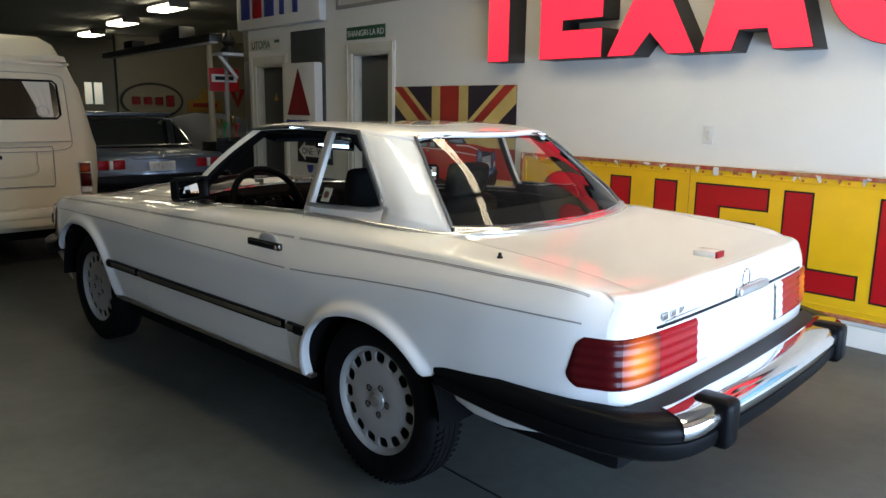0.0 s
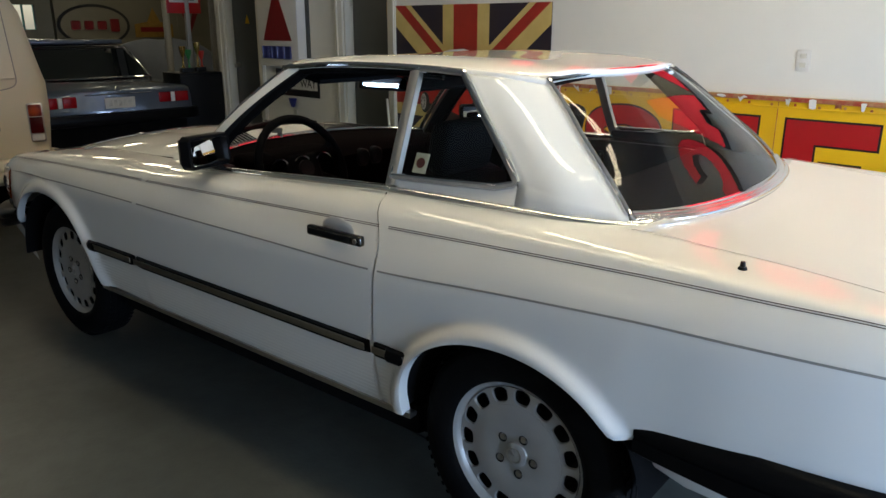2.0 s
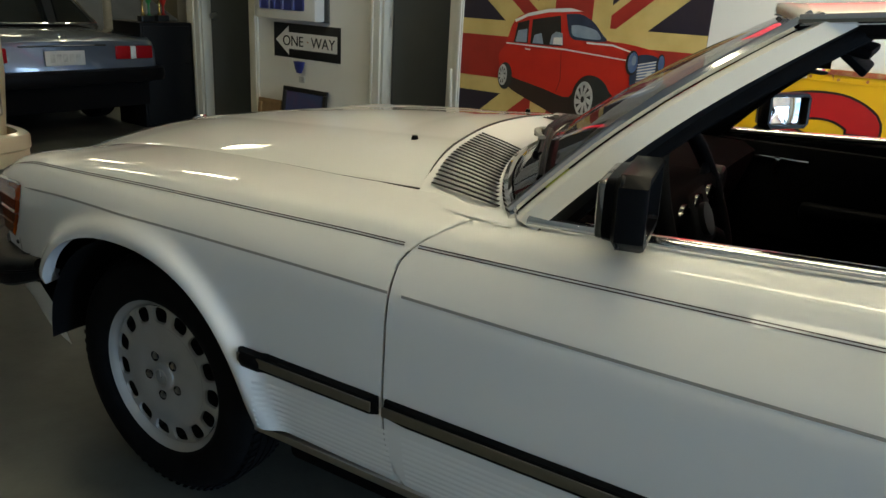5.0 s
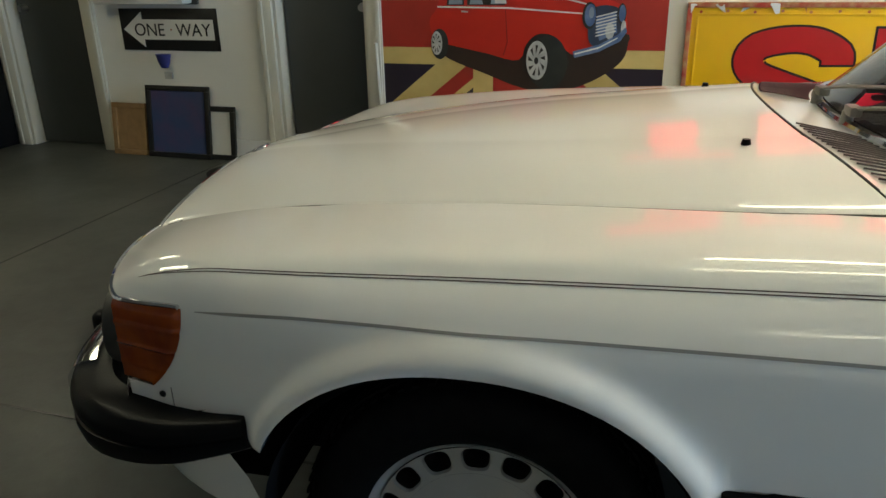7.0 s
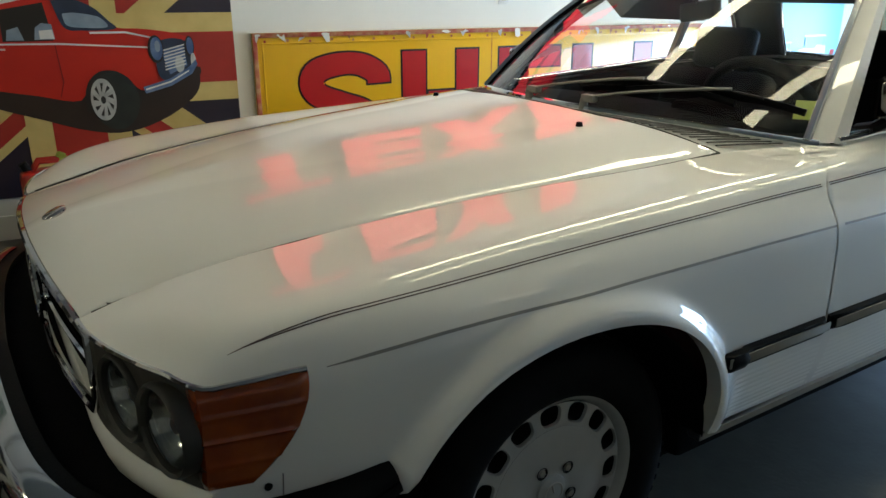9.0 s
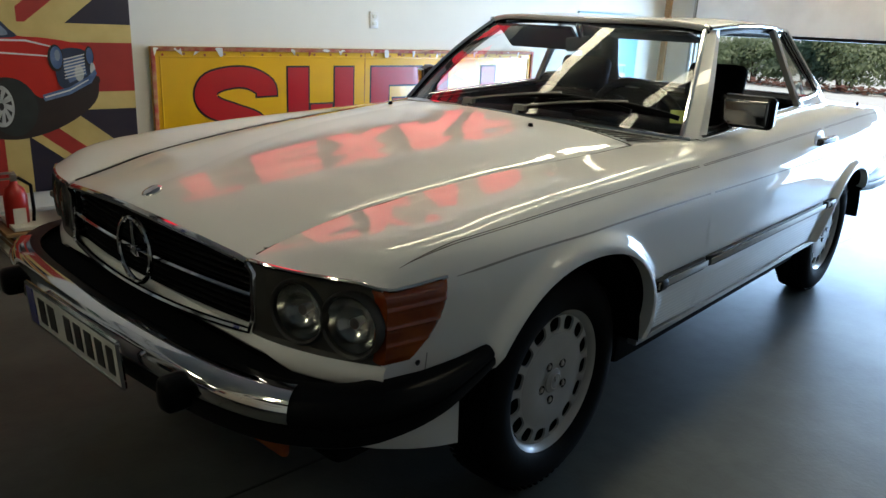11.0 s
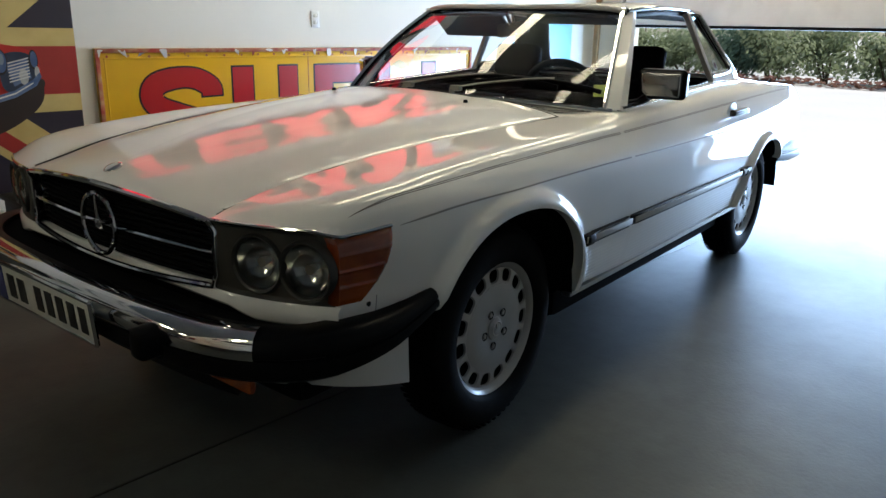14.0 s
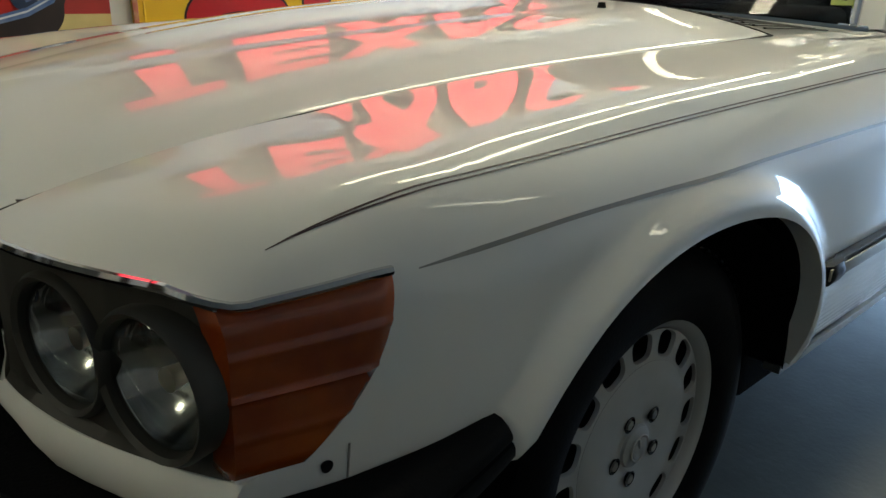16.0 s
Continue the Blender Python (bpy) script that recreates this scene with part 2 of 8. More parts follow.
CONCRETE = material("driveway_concrete", (0.58, 0.58, 0.56), 0.85, grain=0.2, scale=20, stain=0.2, stain_scale=0.6, bump=0.3, bump_scale=80)
LEAF = material("hedge_leaf", (0.24, 0.29, 0.16), 0.6, grain=0.6, scale=3, dark=(0.36, 0.38, 0.25))
LEAF_DARK = material("conifer_leaf", (0.12, 0.19, 0.13), 0.6, grain=0.6, scale=3, dark=(0.11, 0.16, 0.10))
LEAF_RED = material("russet_ground_cover", (0.22, 0.10, 0.08), 0.7, grain=0.6, scale=5, dark=(0.14, 0.13, 0.07))
# sunlight also passes through the leaves
leaf_nt = LEAF.node_tree
leaf_glow = leaf_nt.nodes.new("ShaderNodeBsdfTranslucent")
leaf_glow.inputs[0].default_value = (0.52, 0.64, 0.34, 1)
leaf_mix = leaf_nt.nodes.new("ShaderNodeMixShader")
leaf_mix.inputs[0].default_value = 0.5
leaf_nt.links.new(leaf_nt.nodes["Principled BSDF"].outputs[0], leaf_mix.inputs[1])
leaf_nt.links.new(leaf_glow.outputs[0], leaf_mix.inputs[2])
leaf_nt.links.new(leaf_mix.outputs[0], leaf_nt.nodes["Material Output"].inputs[0])
PANEL_GAP = material("panel_gap_shadow", (0.045, 0.043, 0.04), 0.8, stain=0.3)
SMUDGE = material("door_smudge", (0.74, 0.715, 0.695), 0.55, stain=0.8, stain_scale=9, dark=(0.62, 0.59, 0.56))
MIRROR_SHELL = material("smoked_chrome", (0.24, 0.23, 0.22), 0.09, 1.0, grain=0.2, scale=30)
STICKER_PALE = material("pale_sticker", (0.30, 0.33, 0.27), 0.5, grain=0.4, scale=60)
STICKER_RED = material("dark_red_sticker", (0.07, 0.012, 0.010), 0.5, grain=0.6, scale=90, dark=(0.03, 0.02, 0.02))
for leaf in (LEAF, LEAF_DARK, LEAF_RED):
    translucent(leaf, 0.55)
STRIP_METAL = material("weathered_strip_metal", (0.30, 0.275, 0.235), 0.34, 1.0, grain=0.3, scale=30)
SATIN_CHROME = material("satin_chrome", (0.62, 0.60, 0.57), 0.36, 1.0, grain=0.2, scale=30)
BRIGHT_TRIM = material("bright_trim", (0.86, 0.85, 0.83), 0.17, 1.0, grain=0.2, scale=30)
DARK_CHROME = material("dark_chrome", (0.10, 0.095, 0.09), 0.16, 1.0, grain=0.2, scale=30)
BEZEL = material("lamp_surround_plastic", (0.026, 0.025, 0.021), 0.5, grain=0.3, scale=40)
# grey chosen for how much light it throws back on the car
BOUNCE_WALL = material("bounce_wall_paint", (0.40, 0.385, 0.34), 0.8, grain=0.2, scale=2, stain=0.3, stain_scale=0.8)
BARK = material("hedge_wood", (0.08, 0.05, 0.03), 0.8, grain=0.5)
CAN_RED = material("red_painted_metal", (0.40, 0.02, 0.015), 0.35, stain=0.2)
CLOTH_GREEN = material("lime_cloth", (0.35, 0.45, 0.08), 0.8, stain=0.3, bump=0.4)
GOLD_PAINT = material("dull_gold_paint", (0.30, 0.17, 0.03), 0.6, grain=0.4, scale=14, stain=0.5, stain_scale=6)
GOLD = material("trophy_gold", (0.55, 0.38, 0.12), 0.22, 1.0)
PLATE_WHITE = material("plate_white", (0.60, 0.60, 0.57), 0.4, stain=0.2, stain_scale=8)
BLUE_SCREEN = material("framed_blue_print", (0.05, 0.075, 0.17), 0.25, stain=0.6, stain_scale=6, dark=(0.12, 0.06, 0.13))
STICKER = material("yellow_green_sticker", (0.42, 0.50, 0.08), 0.5, stain=0.4, stain_scale=30, dark=(0.25, 0.30, 0.05))


# ---- helpers for meshes ----
def part(name, bm, mat, parent=None, label="", smooth=True, angle=40, matrix=None):
    """Links a bmesh as one mesh object, under parent if given."""
    me = bpy.data.meshes.new(name)
    bmesh.ops.recalc_face_normals(bm, faces=bm.faces)
    if smooth:
        for f in bm.faces:
            f.smooth = True
        lim = radians(angle)
        for e in bm.edges:
            if len(e.link_faces) == 2 and e.calc_face_angle(0.0) > lim:
                e.smooth = False
    bm.to_mesh(me)
    bm.free()
    mats = mat if isinstance(mat, (list, tuple)) else [mat]
    for m in mats:
        me.materials.append(m)
    ob = new(name, me)
    if parent:
        ob.parent = parent
    if matrix is not None:
        ob.matrix_basis = matrix
    if label:
        tagged(ob, label)
    return ob


def thing(name, label, category, m=None, group="", kind=""):
    ob = new(name)
    ob.empty_display_size = 0.1
    if m is not None:
        ob.matrix_basis = m
    return tagged(ob, label, category, group, kind)


def add_box(bm, size, at=(0, 0, 0), bevel=0.0, m=None, segs=2, mi=0):
    mat = Matrix.Translation(at)
    if m is not None:
        mat = m @ mat
    r = bmesh.ops.create_cube(bm, size=1.0, matrix=mat @ Matrix.Diagonal((*size, 1)))
    vs = r["verts"]
    fs = {f for v in vs for f in v.link_faces}
    if bevel:
        es = {e for v in vs for e in v.link_edges}
        rr = bmesh.ops.bevel(bm, geom=list(es), offset=bevel, segments=segs, affect="EDGES", profile=0.6)
        fs = set(rr["faces"]) | {f for f in fs if f.is_valid}
    for f in fs:
        if f.is_valid:
            f.material_index = mi


def box(size, at=(0, 0, 0), bevel=0.0, m=None, segs=2):
    bm = bmesh.new()
    add_box(bm, size, at, bevel, m, segs)
    return bm


def add_cyl(bm, r1, r2, h, m, n=24, cap=True):
    bmesh.ops.create_cone(bm, cap_ends=cap, segments=n, radius1=r1, radius2=r2, depth=h, matrix=m)


def add_grid(bm, P, close_i=False, close_j=False, mi=0):
    """A skin over a table of points P[i][j]."""
    V = [[bm.verts.new(p) for p in row] for row in P]
    ni, nj = len(V), len(V[0])
    for i in range(ni - (0 if close_i else 1)):
        for j in range(nj - (0 if close_j else 1)):
            a, b, c, d = V[i][j], V[(i + 1) % ni][j], V[(i + 1) % ni][(j + 1) % nj], V[i][(j + 1) % nj]
            try:
                bm.faces.new((a, b, c, d)).material_index = mi
            except ValueError:
                pass
    return V


def add_sweep(bm, path, prof, closed=False, up=(0, 0, 1), cap=True, mi=0, scale=None):
    """A profile of (out, up) pairs carried along a path of points."""
    path = [Vector(p) for p in path]
    n = len(path)
    up = Vector(up)
    rows = []
    for i, p in enumerate(path):
        a = path[i - 1] if i or closed else p
        b = path[(i + 1) % n] if i < n - 1 or closed else p
        t = (b - a).normalized()
        side = t.cross(up).normalized()
        u = side.cross(t).normalized()
        k = scale[i] if scale else 1.0
        rows.append([p + side * (q[0] * k) + u * (q[1] * k) for q in prof])
    V = add_grid(bm, rows, close_i=closed, close_j=True, mi=mi)
    if cap and not closed:
        for row in (V[0], V[-1]):
            try:
                bm.faces.new(row).material_index = mi
            except ValueError:
                pass


def ring_profile(rx, ry=None, n=8):
    ry = ry or rx
    return [(rx * math.cos(2 * math.pi * i / n), ry * math.sin(2 * math.pi * i / n)) for i in range(n)]


def add_revolve(bm, prof, n=48, m=None, mi=0):
    """A profile of (radius, along) pairs turned about the y axis."""
    P = []
    for r, a in prof:
        row = []
        for k in range(n):
            th = 2 * math.pi * k / n
            v = Vector((r * math.sin(th), a, r * math.cos(th)))
            row.append(m @ v if m is not None else v)
        P.append(row)
    add_grid(bm, P, close_j=True, mi=mi)


def catmull(pts, n):
    """n points, evenly spread over the index, on a smooth curve through pts."""
    pts = [Vector(p) for p in pts]
    out = []
    m = len(pts) - 1
    for i in range(n):
        t = i / (n - 1) * m
        k = min(int(t), m - 1)
        f = t - k
        p0, p1, p2, p3 = pts[max(k - 1, 0)], pts[k], pts[k + 1], pts[min(k + 2, m)]
        out.append(0.5 * ((2 * p1) + (p2 - p0) * f + (2 * p0 - 5 * p1 + 4 * p2 - p3) * f * f + (3 * p1 - p0 - 3 * p2 + p3) * f ** 3))
    return out


def table(x, rows):
    """Values between the rows (x, v1, v2, ...) by smooth steps along x; rows in rising x."""
    if x <= rows[0][0]:
        return rows[0][1:]
    if x >= rows[-1][0]:
        return rows[-1][1:]
    for k in range(len(rows) - 1):
        if x <= rows[k + 1][0]:
            a, b = rows[k], rows[k + 1]
            z, c = rows[max(k - 1, 0)], rows[min(k + 2, len(rows) - 1)]
            h = b[0] - a[0]
            f = (x - a[0]) / h
            res = []
            for i in range(1, len(a)):
                m1 = (b[i] - z[i]) / (b[0] - z[0]) if k else (b[i] - a[i]) / h
                m2 = (c[i] - a[i]) / (c[0] - a[0]) if k + 2 < len(rows) else (b[i] - a[i]) / h
                f2, f3 = f * f, f ** 3
                res.append((2 * f3 - 3 * f2 + 1) * a[i] + (f3 - 2 * f2 + f) * h * m1 + (3 * f2 - 2 * f3) * b[i] + (f3 - f2) * h * m2)
            return tuple(res)


def add_prism(bm, outline, depth, m=None, y0=0.0, mi=0):
    m = m if m is not None else Matrix()
    a = [bm.verts.new(m @ Vector((x, y0, z))) for x, z in outline]
    b = [bm.verts.new(m @ Vector((x, y0 + depth, z))) for x, z in outline]
    bm.faces.new(a).material_index = mi
    bm.faces.new(list(reversed(b))).material_index = mi
    for i in range(len(a)):
        j = (i + 1) % len(a)
        bm.faces.new((a[i], a[j], b[j], b[i])).material_index = mi


def lettering(name, text, size, mat, parent, m, depth=0.002):
    """Raised writing in the built-in font, reading along +x, standing on its base line, facing -y before m."""
    cu = bpy.data.curves.new(name, "FONT")
    cu.body, cu.size, cu.extrude, cu.align_x = text, size, depth, "CENTER"
    tmp = bpy.data.objects.new(name, cu)
    scene.collection.objects.link(tmp)
    me = bpy.data.meshes.new_from_object(tmp.evaluated_get(bpy.context.evaluated_depsgraph_get()))
    bpy.data.objects.remove(tmp)
    me.materials.clear()
    me.materials.append(mat)
    ob = new(name, me)
    ob.parent = parent
    ob.matrix_basis = m @ pose(0, 0, 0, 90, 0, 0)
    return ob


def solidify(ob, t, offset=-1, rim=False, inner=None):
    mo = ob.modifiers.new("thickness", "SOLIDIFY")
    mo.thickness, mo.offset, mo.use_rim = t, offset, rim
    if inner:
        ob.data.materials.append(inner)
        mo.material_offset = 1
    return ob


MIRROR_Y = Matrix.Diagonal((1, -1, 1, 1))


def mirrored(bm):
    """The same bmesh on the other side of the car."""
    b2 = bm.copy()
    bmesh.ops.transform(b2, matrix=MIRROR_Y, verts=b2.verts)
    bmesh.ops.reverse_faces(b2, faces=b2.faces)
    return b2


def both(name, bm, mat, parent, label="", **kw):
    b2 = mirrored(bm)
    return part(name, bm, mat, parent, label, **kw), part(name, b2, mat, parent, label, **kw)


# ---- the room ----
def wall_with_holes(name, u0, u1, z1, holes, thick, label, mat=WALL, m=ROOM):
    """A wall along local x, its face at y = 0, thickness behind it, with rectangular holes (u0, u1, z0, z1)."""
    us = sorted({u0, u1, *[h[0] for h in holes], *[h[1] for h in holes]})
    zs = sorted({0.0, z1, *[h[2] for h in holes], *[h[3] for h in holes]})
    bm = bmesh.new()

    def solid(i, k):
        if not (0 <= i < len(us) - 1 and 0 <= k < len(zs) - 1):
            return False
        cu, cz = (us[i] + us[i + 1]) / 2, (zs[k] + zs[k + 1]) / 2
        return not any(h[0] < cu < h[1] and h[2] < cz < h[3] for h in holes)
    cache = {}

    def v(u, y, z):
        key = (round(u, 4), y, round(z, 4))
        if key not in cache:
            cache[key] = bm.verts.new(key)
        return cache[key]
    for i in range(len(us) - 1):
        for k in range(len(zs) - 1):
            if not solid(i, k):
                continue
            a, b, c, d = us[i], us[i + 1], zs[k], zs[k + 1]
            bm.faces.new((v(a, 0, c), v(b, 0, c), v(b, 0, d), v(a, 0, d)))
            bm.faces.new((v(a, -thick, c), v(a, -thick, d), v(b, -thick, d), v(b, -thick, c)))
            for di, dk, p, q in ((-1, 0, (a, c), (a, d)), (1, 0, (b, c), (b, d)), (0, -1, (a, c), (b, c)), (0, 1, (a, d), (b, d))):
                if not solid(i + di, k + dk):
                    bm.faces.new((v(p[0], 0, p[1]), v(q[0], 0, q[1]), v(q[0], -thick, q[1]), v(p[0], -thick, p[1])))
    ob = part(name, bm, mat, smooth=False, matrix=m)
    return tagged(ob, label, "wall", kind="structure")


DOOR_A = (2.50, 3.14, 0.0, 1.93)      # open grey door beside the flag poster
DOOR_B = (4.60, 5.28, 0.0, 1.87)      # second door
wall_with_holes("wall_south", DOOR_U - 0.15, 5.62, CEIL, [DOOR_A, DOOR_B], 0.14, "white painted garage wall hung with old signs")
wall_with_holes("wall_recess", 0, 3.2, CEIL, [], 0.14, "cream side wall of the storage recess, dimness put into its colour", FAR_WALL, ROOM @ pose(5.62, 0, 0, 0, 0, -90))
wall_with_holes("wall_east", -3.4, 9.0, CEIL, [], 0.14, "cream end wall of the storage recess, dimness put into its colour", FAR_WALL, ROOM @ pose(5.62, -3.2, 0))
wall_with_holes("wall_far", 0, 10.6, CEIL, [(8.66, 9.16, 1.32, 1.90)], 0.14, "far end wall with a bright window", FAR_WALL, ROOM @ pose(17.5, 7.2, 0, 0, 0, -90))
# unseen closing wall, added to bounce light onto the car's flank
wall_with_holes("wall_north", 0, 22.6, CEIL, [], 0.14, "unseen closing garage wall, its grey set for bounced light", BOUNCE_WALL, ROOM @ pose(17.5, 7.2, 0, 0, 0, 180))
wall_with_holes("wall_garage", 0, 7.2, CEIL, [(DOOR_V[0], DOOR_V[1], 0, 2.5)], 0.14, "white wall round the garage door", WALL, ROOM @ pose(DOOR_U, 0, 0, 0, 0, 90) @ MIRROR_Y)

tagged(part("ceiling", box((23, 11, 0.12), (6.3, 2.0, CEIL + 0.06)), CEILING, smooth=False, matrix=ROOM), "painted garage ceiling, its dimness put into the dark colour", "ceiling", kind="structure")

# floor of the garage and the ground outside, one sheet each, with the slab joint
tagged(part("floor", box((22.6, 10.6, 0.2), (6.25, 1.95, -0.1)), FLOOR, smooth=False, matrix=ROOM), "worn grey painted concrete garage floor with stains", "floor", kind="structure")
bm = bmesh.new()
add_box(bm, (0.008, 7.0, 0.004), (3.55, 3.5, 0.0))
add_box(bm, (9.0, 0.007, 0.004), (1.2, 2.9, 0.0))
tagged(part("floor_joint", bm, SIGN_EDGE, smooth=False, matrix=ROOM), "dark saw-cut joints in the floor slab", "joint", kind="structure")
tagged(part("ground", box((400, 400, 0.2), (DOOR_U - 200.05, 0, -0.13)), CONCRETE, smooth=False, matrix=ROOM), "sunlit pale concrete driveway", "ground", kind="structure")

# skirting along the sign wall
for a, b in ((DOOR_U + 0.02, 2.41), (3.23, 4.52)):
    tagged(part("baseboard", box((b - a, 0.018, 0.13), ((a + b) / 2, 0.009, 0.065), 0.004), WALL, matrix=ROOM), "white painted skirting board", "trim", kind="structure")


def door_casing(name, hole, label, leaf_angle, hinge_right):
    """Casing of three boards, jamb lining, and a leaf hung inside the opening."""
    u0, u1, _, z1 = hole
    w = 0.10
    th = thing(name, label, "door", ROOM, kind="structure")
    for s, x in ((0, u0 - w / 2), (1, u1 + w / 2)):
        bm = bmesh.new()
        add_box(bm, (w, 0.022, z1 + w), (x, 0.011, (z1 + w) / 2), 0.004)
        add_box(bm, (0.03, 0.012, z1 + w - 0.02), (x + (0.025 if s else -0.025), 0.027, (z1 + w) / 2), 0.003)
        part("casing", bm, CASING, th)
    bm = bmesh.new()
    add_box(bm, (u1 - u0 + 2 * w + 0.02, 0.024, w), ((u0 + u1) / 2, 0.012, z1 + w / 2), 0.004)
    part("casing", bm, CASING, th)
    for x in (u0 + 0.012, u1 - 0.012):
        part("jamb", box((0.024, 0.14, z1), (x, -0.07, z1 / 2), 0.003), CASING, th)
    part("jamb", box((u1 - u0, 0.14, 0.024), ((u0 + u1) / 2, -0.07, z1 - 0.012), 0.003), CASING, th)
    lw = u1 - u0 - 0.06
    hx = u1 - 0.03 if hinge_right else u0 + 0.03
    bm = bmesh.new()
    add_box(bm, (lw, 0.04, z1 - 0.04), ((-lw if hinge_right else lw) / 2, 0, (z1 - 0.04) / 2 + 0.01), 0.003)
    leaf = part("leaf", bm, GREY_DOOR, th, "dark grey door leaf", matrix=pose(hx, -0.11, 0, 0, 0, leaf_angle))
    for z in (0.25, z1 * 0.55, z1 - 0.3):
        part("hinge", box((0.012, 0.03, 0.09), (hx + (0.012 if hinge_right else -0.012), -0.075, z), 0.002), DULL_CHROME, th)
    bm = bmesh.new()
    side = -1 if hinge_right else 1
    add_cyl(bm, 0.024, 0.028, 0.05, pose(side * (lw - 0.07), 0.045, 0.98, 90), 20)
    part("knob", bm, DULL_CHROME, leaf, "brushed door knob")
    return th


door_casing("door_1", DOOR_A, "dark grey door ajar in a cream moulded casing", 12, True)
door_casing("door_2", DOOR_B, "dark grey closed door in a cream moulded casing", 0, False)
# near-black sheet that stands in for the unlit room behind the doors
tagged(part("backing_sheet", box((4.2, 0.05, 2.4), (3.9, -1.4, 1.2)), DARK, smooth=False, matrix=ROOM), "dark sheet in place of the unlit room behind the doors", "wall", kind="structure")


# ---- the garage door, half raised ----
def garage_door():
    th = thing("garage_door", "white sectional garage door raised half way", "garage door", ROOM)
    v0, v1 = DOOR_V
    zb = 1.26
    for k in range(3):
        z0 = zb + k * 0.50
        bm = bmesh.new()
        add_box(bm, (0.045, v1 - v0 + 0.10, 0.494), (DOOR_U + 0.10, (v0 + v1) / 2, z0 + 0.25), 0.006)
        part("panel", bm, DOOR_PANEL, th)
    part("bottom_seal", box((0.04, v1 - v0 + 0.1, 0.03), (DOOR_U + 0.10, (v0 + v1) / 2, zb - 0.012), 0.008), RUBBER, th, "black rubber bottom seal")
    bm = bmesh.new()
    add_cyl(bm, 0.018, 0.018, 0.03, pose(DOOR_U + 0.14, 1.43, 1.85, 0, 90, 0), 16)
    part("lock", bm, CAN_RED, th, "small reddish lock button")
    bm = bmesh.new()
    bm.faces.new([bm.verts.new((DOOR_U + 0.1232, 2.29 + 0.17 * math.cos(0.26 * k) * (1 + 0.12 * math.sin(0.9 * k)), 1.57 + 0.085 * math.sin(0.26 * k) * (1 + 0.15 * math.cos(1.3 * k)))) for k in range(24)])
    part("smudge", bm, SMUDGE, th, "faint grey smudge")
    part("track_label", box((0.004, 0.035, 0.06), (DOOR_U + 0.134, 0.33, 1.63), 0.001), SIGN_BLUE, th, "small blue label")
    for v in (v0 - 0.06, v1 + 0.06):
        bm = bmesh.new()
        add_box(bm, (0.06, 0.025, 2.5), (DOOR_U + 0.10, v, 1.25), 0.004)
        add_box(bm, (0.05, 0.06, 2.5), (DOOR_U + 0.04, v, 1.25), 0.004)
        part("track", bm, FIXTURE, th, "galvanised steel track")
        bm = bmesh.new()
        add_cyl(bm, 0.004, 0.004, 2.3, pose(DOOR_U + 0.15, v + 0.03 * (1 if v < 3 else -1), 1.25), 8)
        part("cable", bm, SIGN_BLACK, th, "thin lifting cable")
    return th


garage_door()
tagged(part("broom_handle", box((0.05, 0.06, 2.0), (0, 0, 1.0), 0.012), WOOD, matrix=ROOM @ pose(DOOR_U + 0.2, 0.13, 0, 0, 0, 0)), "weathered wooden post leaning by the garage door", "post")


# ---- ceiling lights ----
def ceiling_light(m, length, glow, label, width=0.17):
    th = thing("ceiling_light", label, "ceiling light", group="ceiling lights")
    th.matrix_basis = m
    bm = bmesh.new()
    add_box(bm, (length, width, 0.05), (0, 0, 0.095), 0.006)
    part("housing", bm, FIXTURE, th)
    for e in (-1, 1):
        part("end_cap", box((0.02, width, 0.09), (e * (length / 2 - 0.01), 0, 0.05), 0.004), FIXTURE, th)
    part("diffuser", box((length - 0.04, width - 0.03, 0.07), (0, 0, 0.035), 0.015), glow, th, "glowing ribbed plastic diffuser")
    return th


one = ceiling_light(ROOM @ pose(-3.2, 1.62, CEIL - 0.12), 2.44, LIGHT_TUBE, "long glowing box fluorescent light on the ceiling")
for u, v in ((-0.7, 1.62), (-3.2, 3.10), (-0.7, 3.10)):
    copy_thing(one, ROOM @ pose(u, v, CEIL - 0.12))
far = ceiling_light(ROOM @ pose(8.9, -0.35, CEIL - 0.12), 0.95, FAR_TUBE, "square glowing light on the ceiling of the recess", 0.34)
for u, v in ((4.3, 3.20), (5.9, -0.05), (11.9, -0.65), (15.0, -1.0)):
    copy_thing(far, ROOM @ pose(u, v, CEIL - 0.12))
# an older light on the near side of the car
ceiling_light(ROOM @ pose(-0.7, 5.6, CEIL - 0.12), 0.95, OLD_TUBE, "dim yellowed strip light on the ceiling", 0.12)


# ---- the white roadster ----
# forward is +x, the driver's side +y, wheels on z = 0
WB = 1.2275
car = thing("car", "white two-seat hardtop roadster with chrome trim parked on the garage floor", "car")

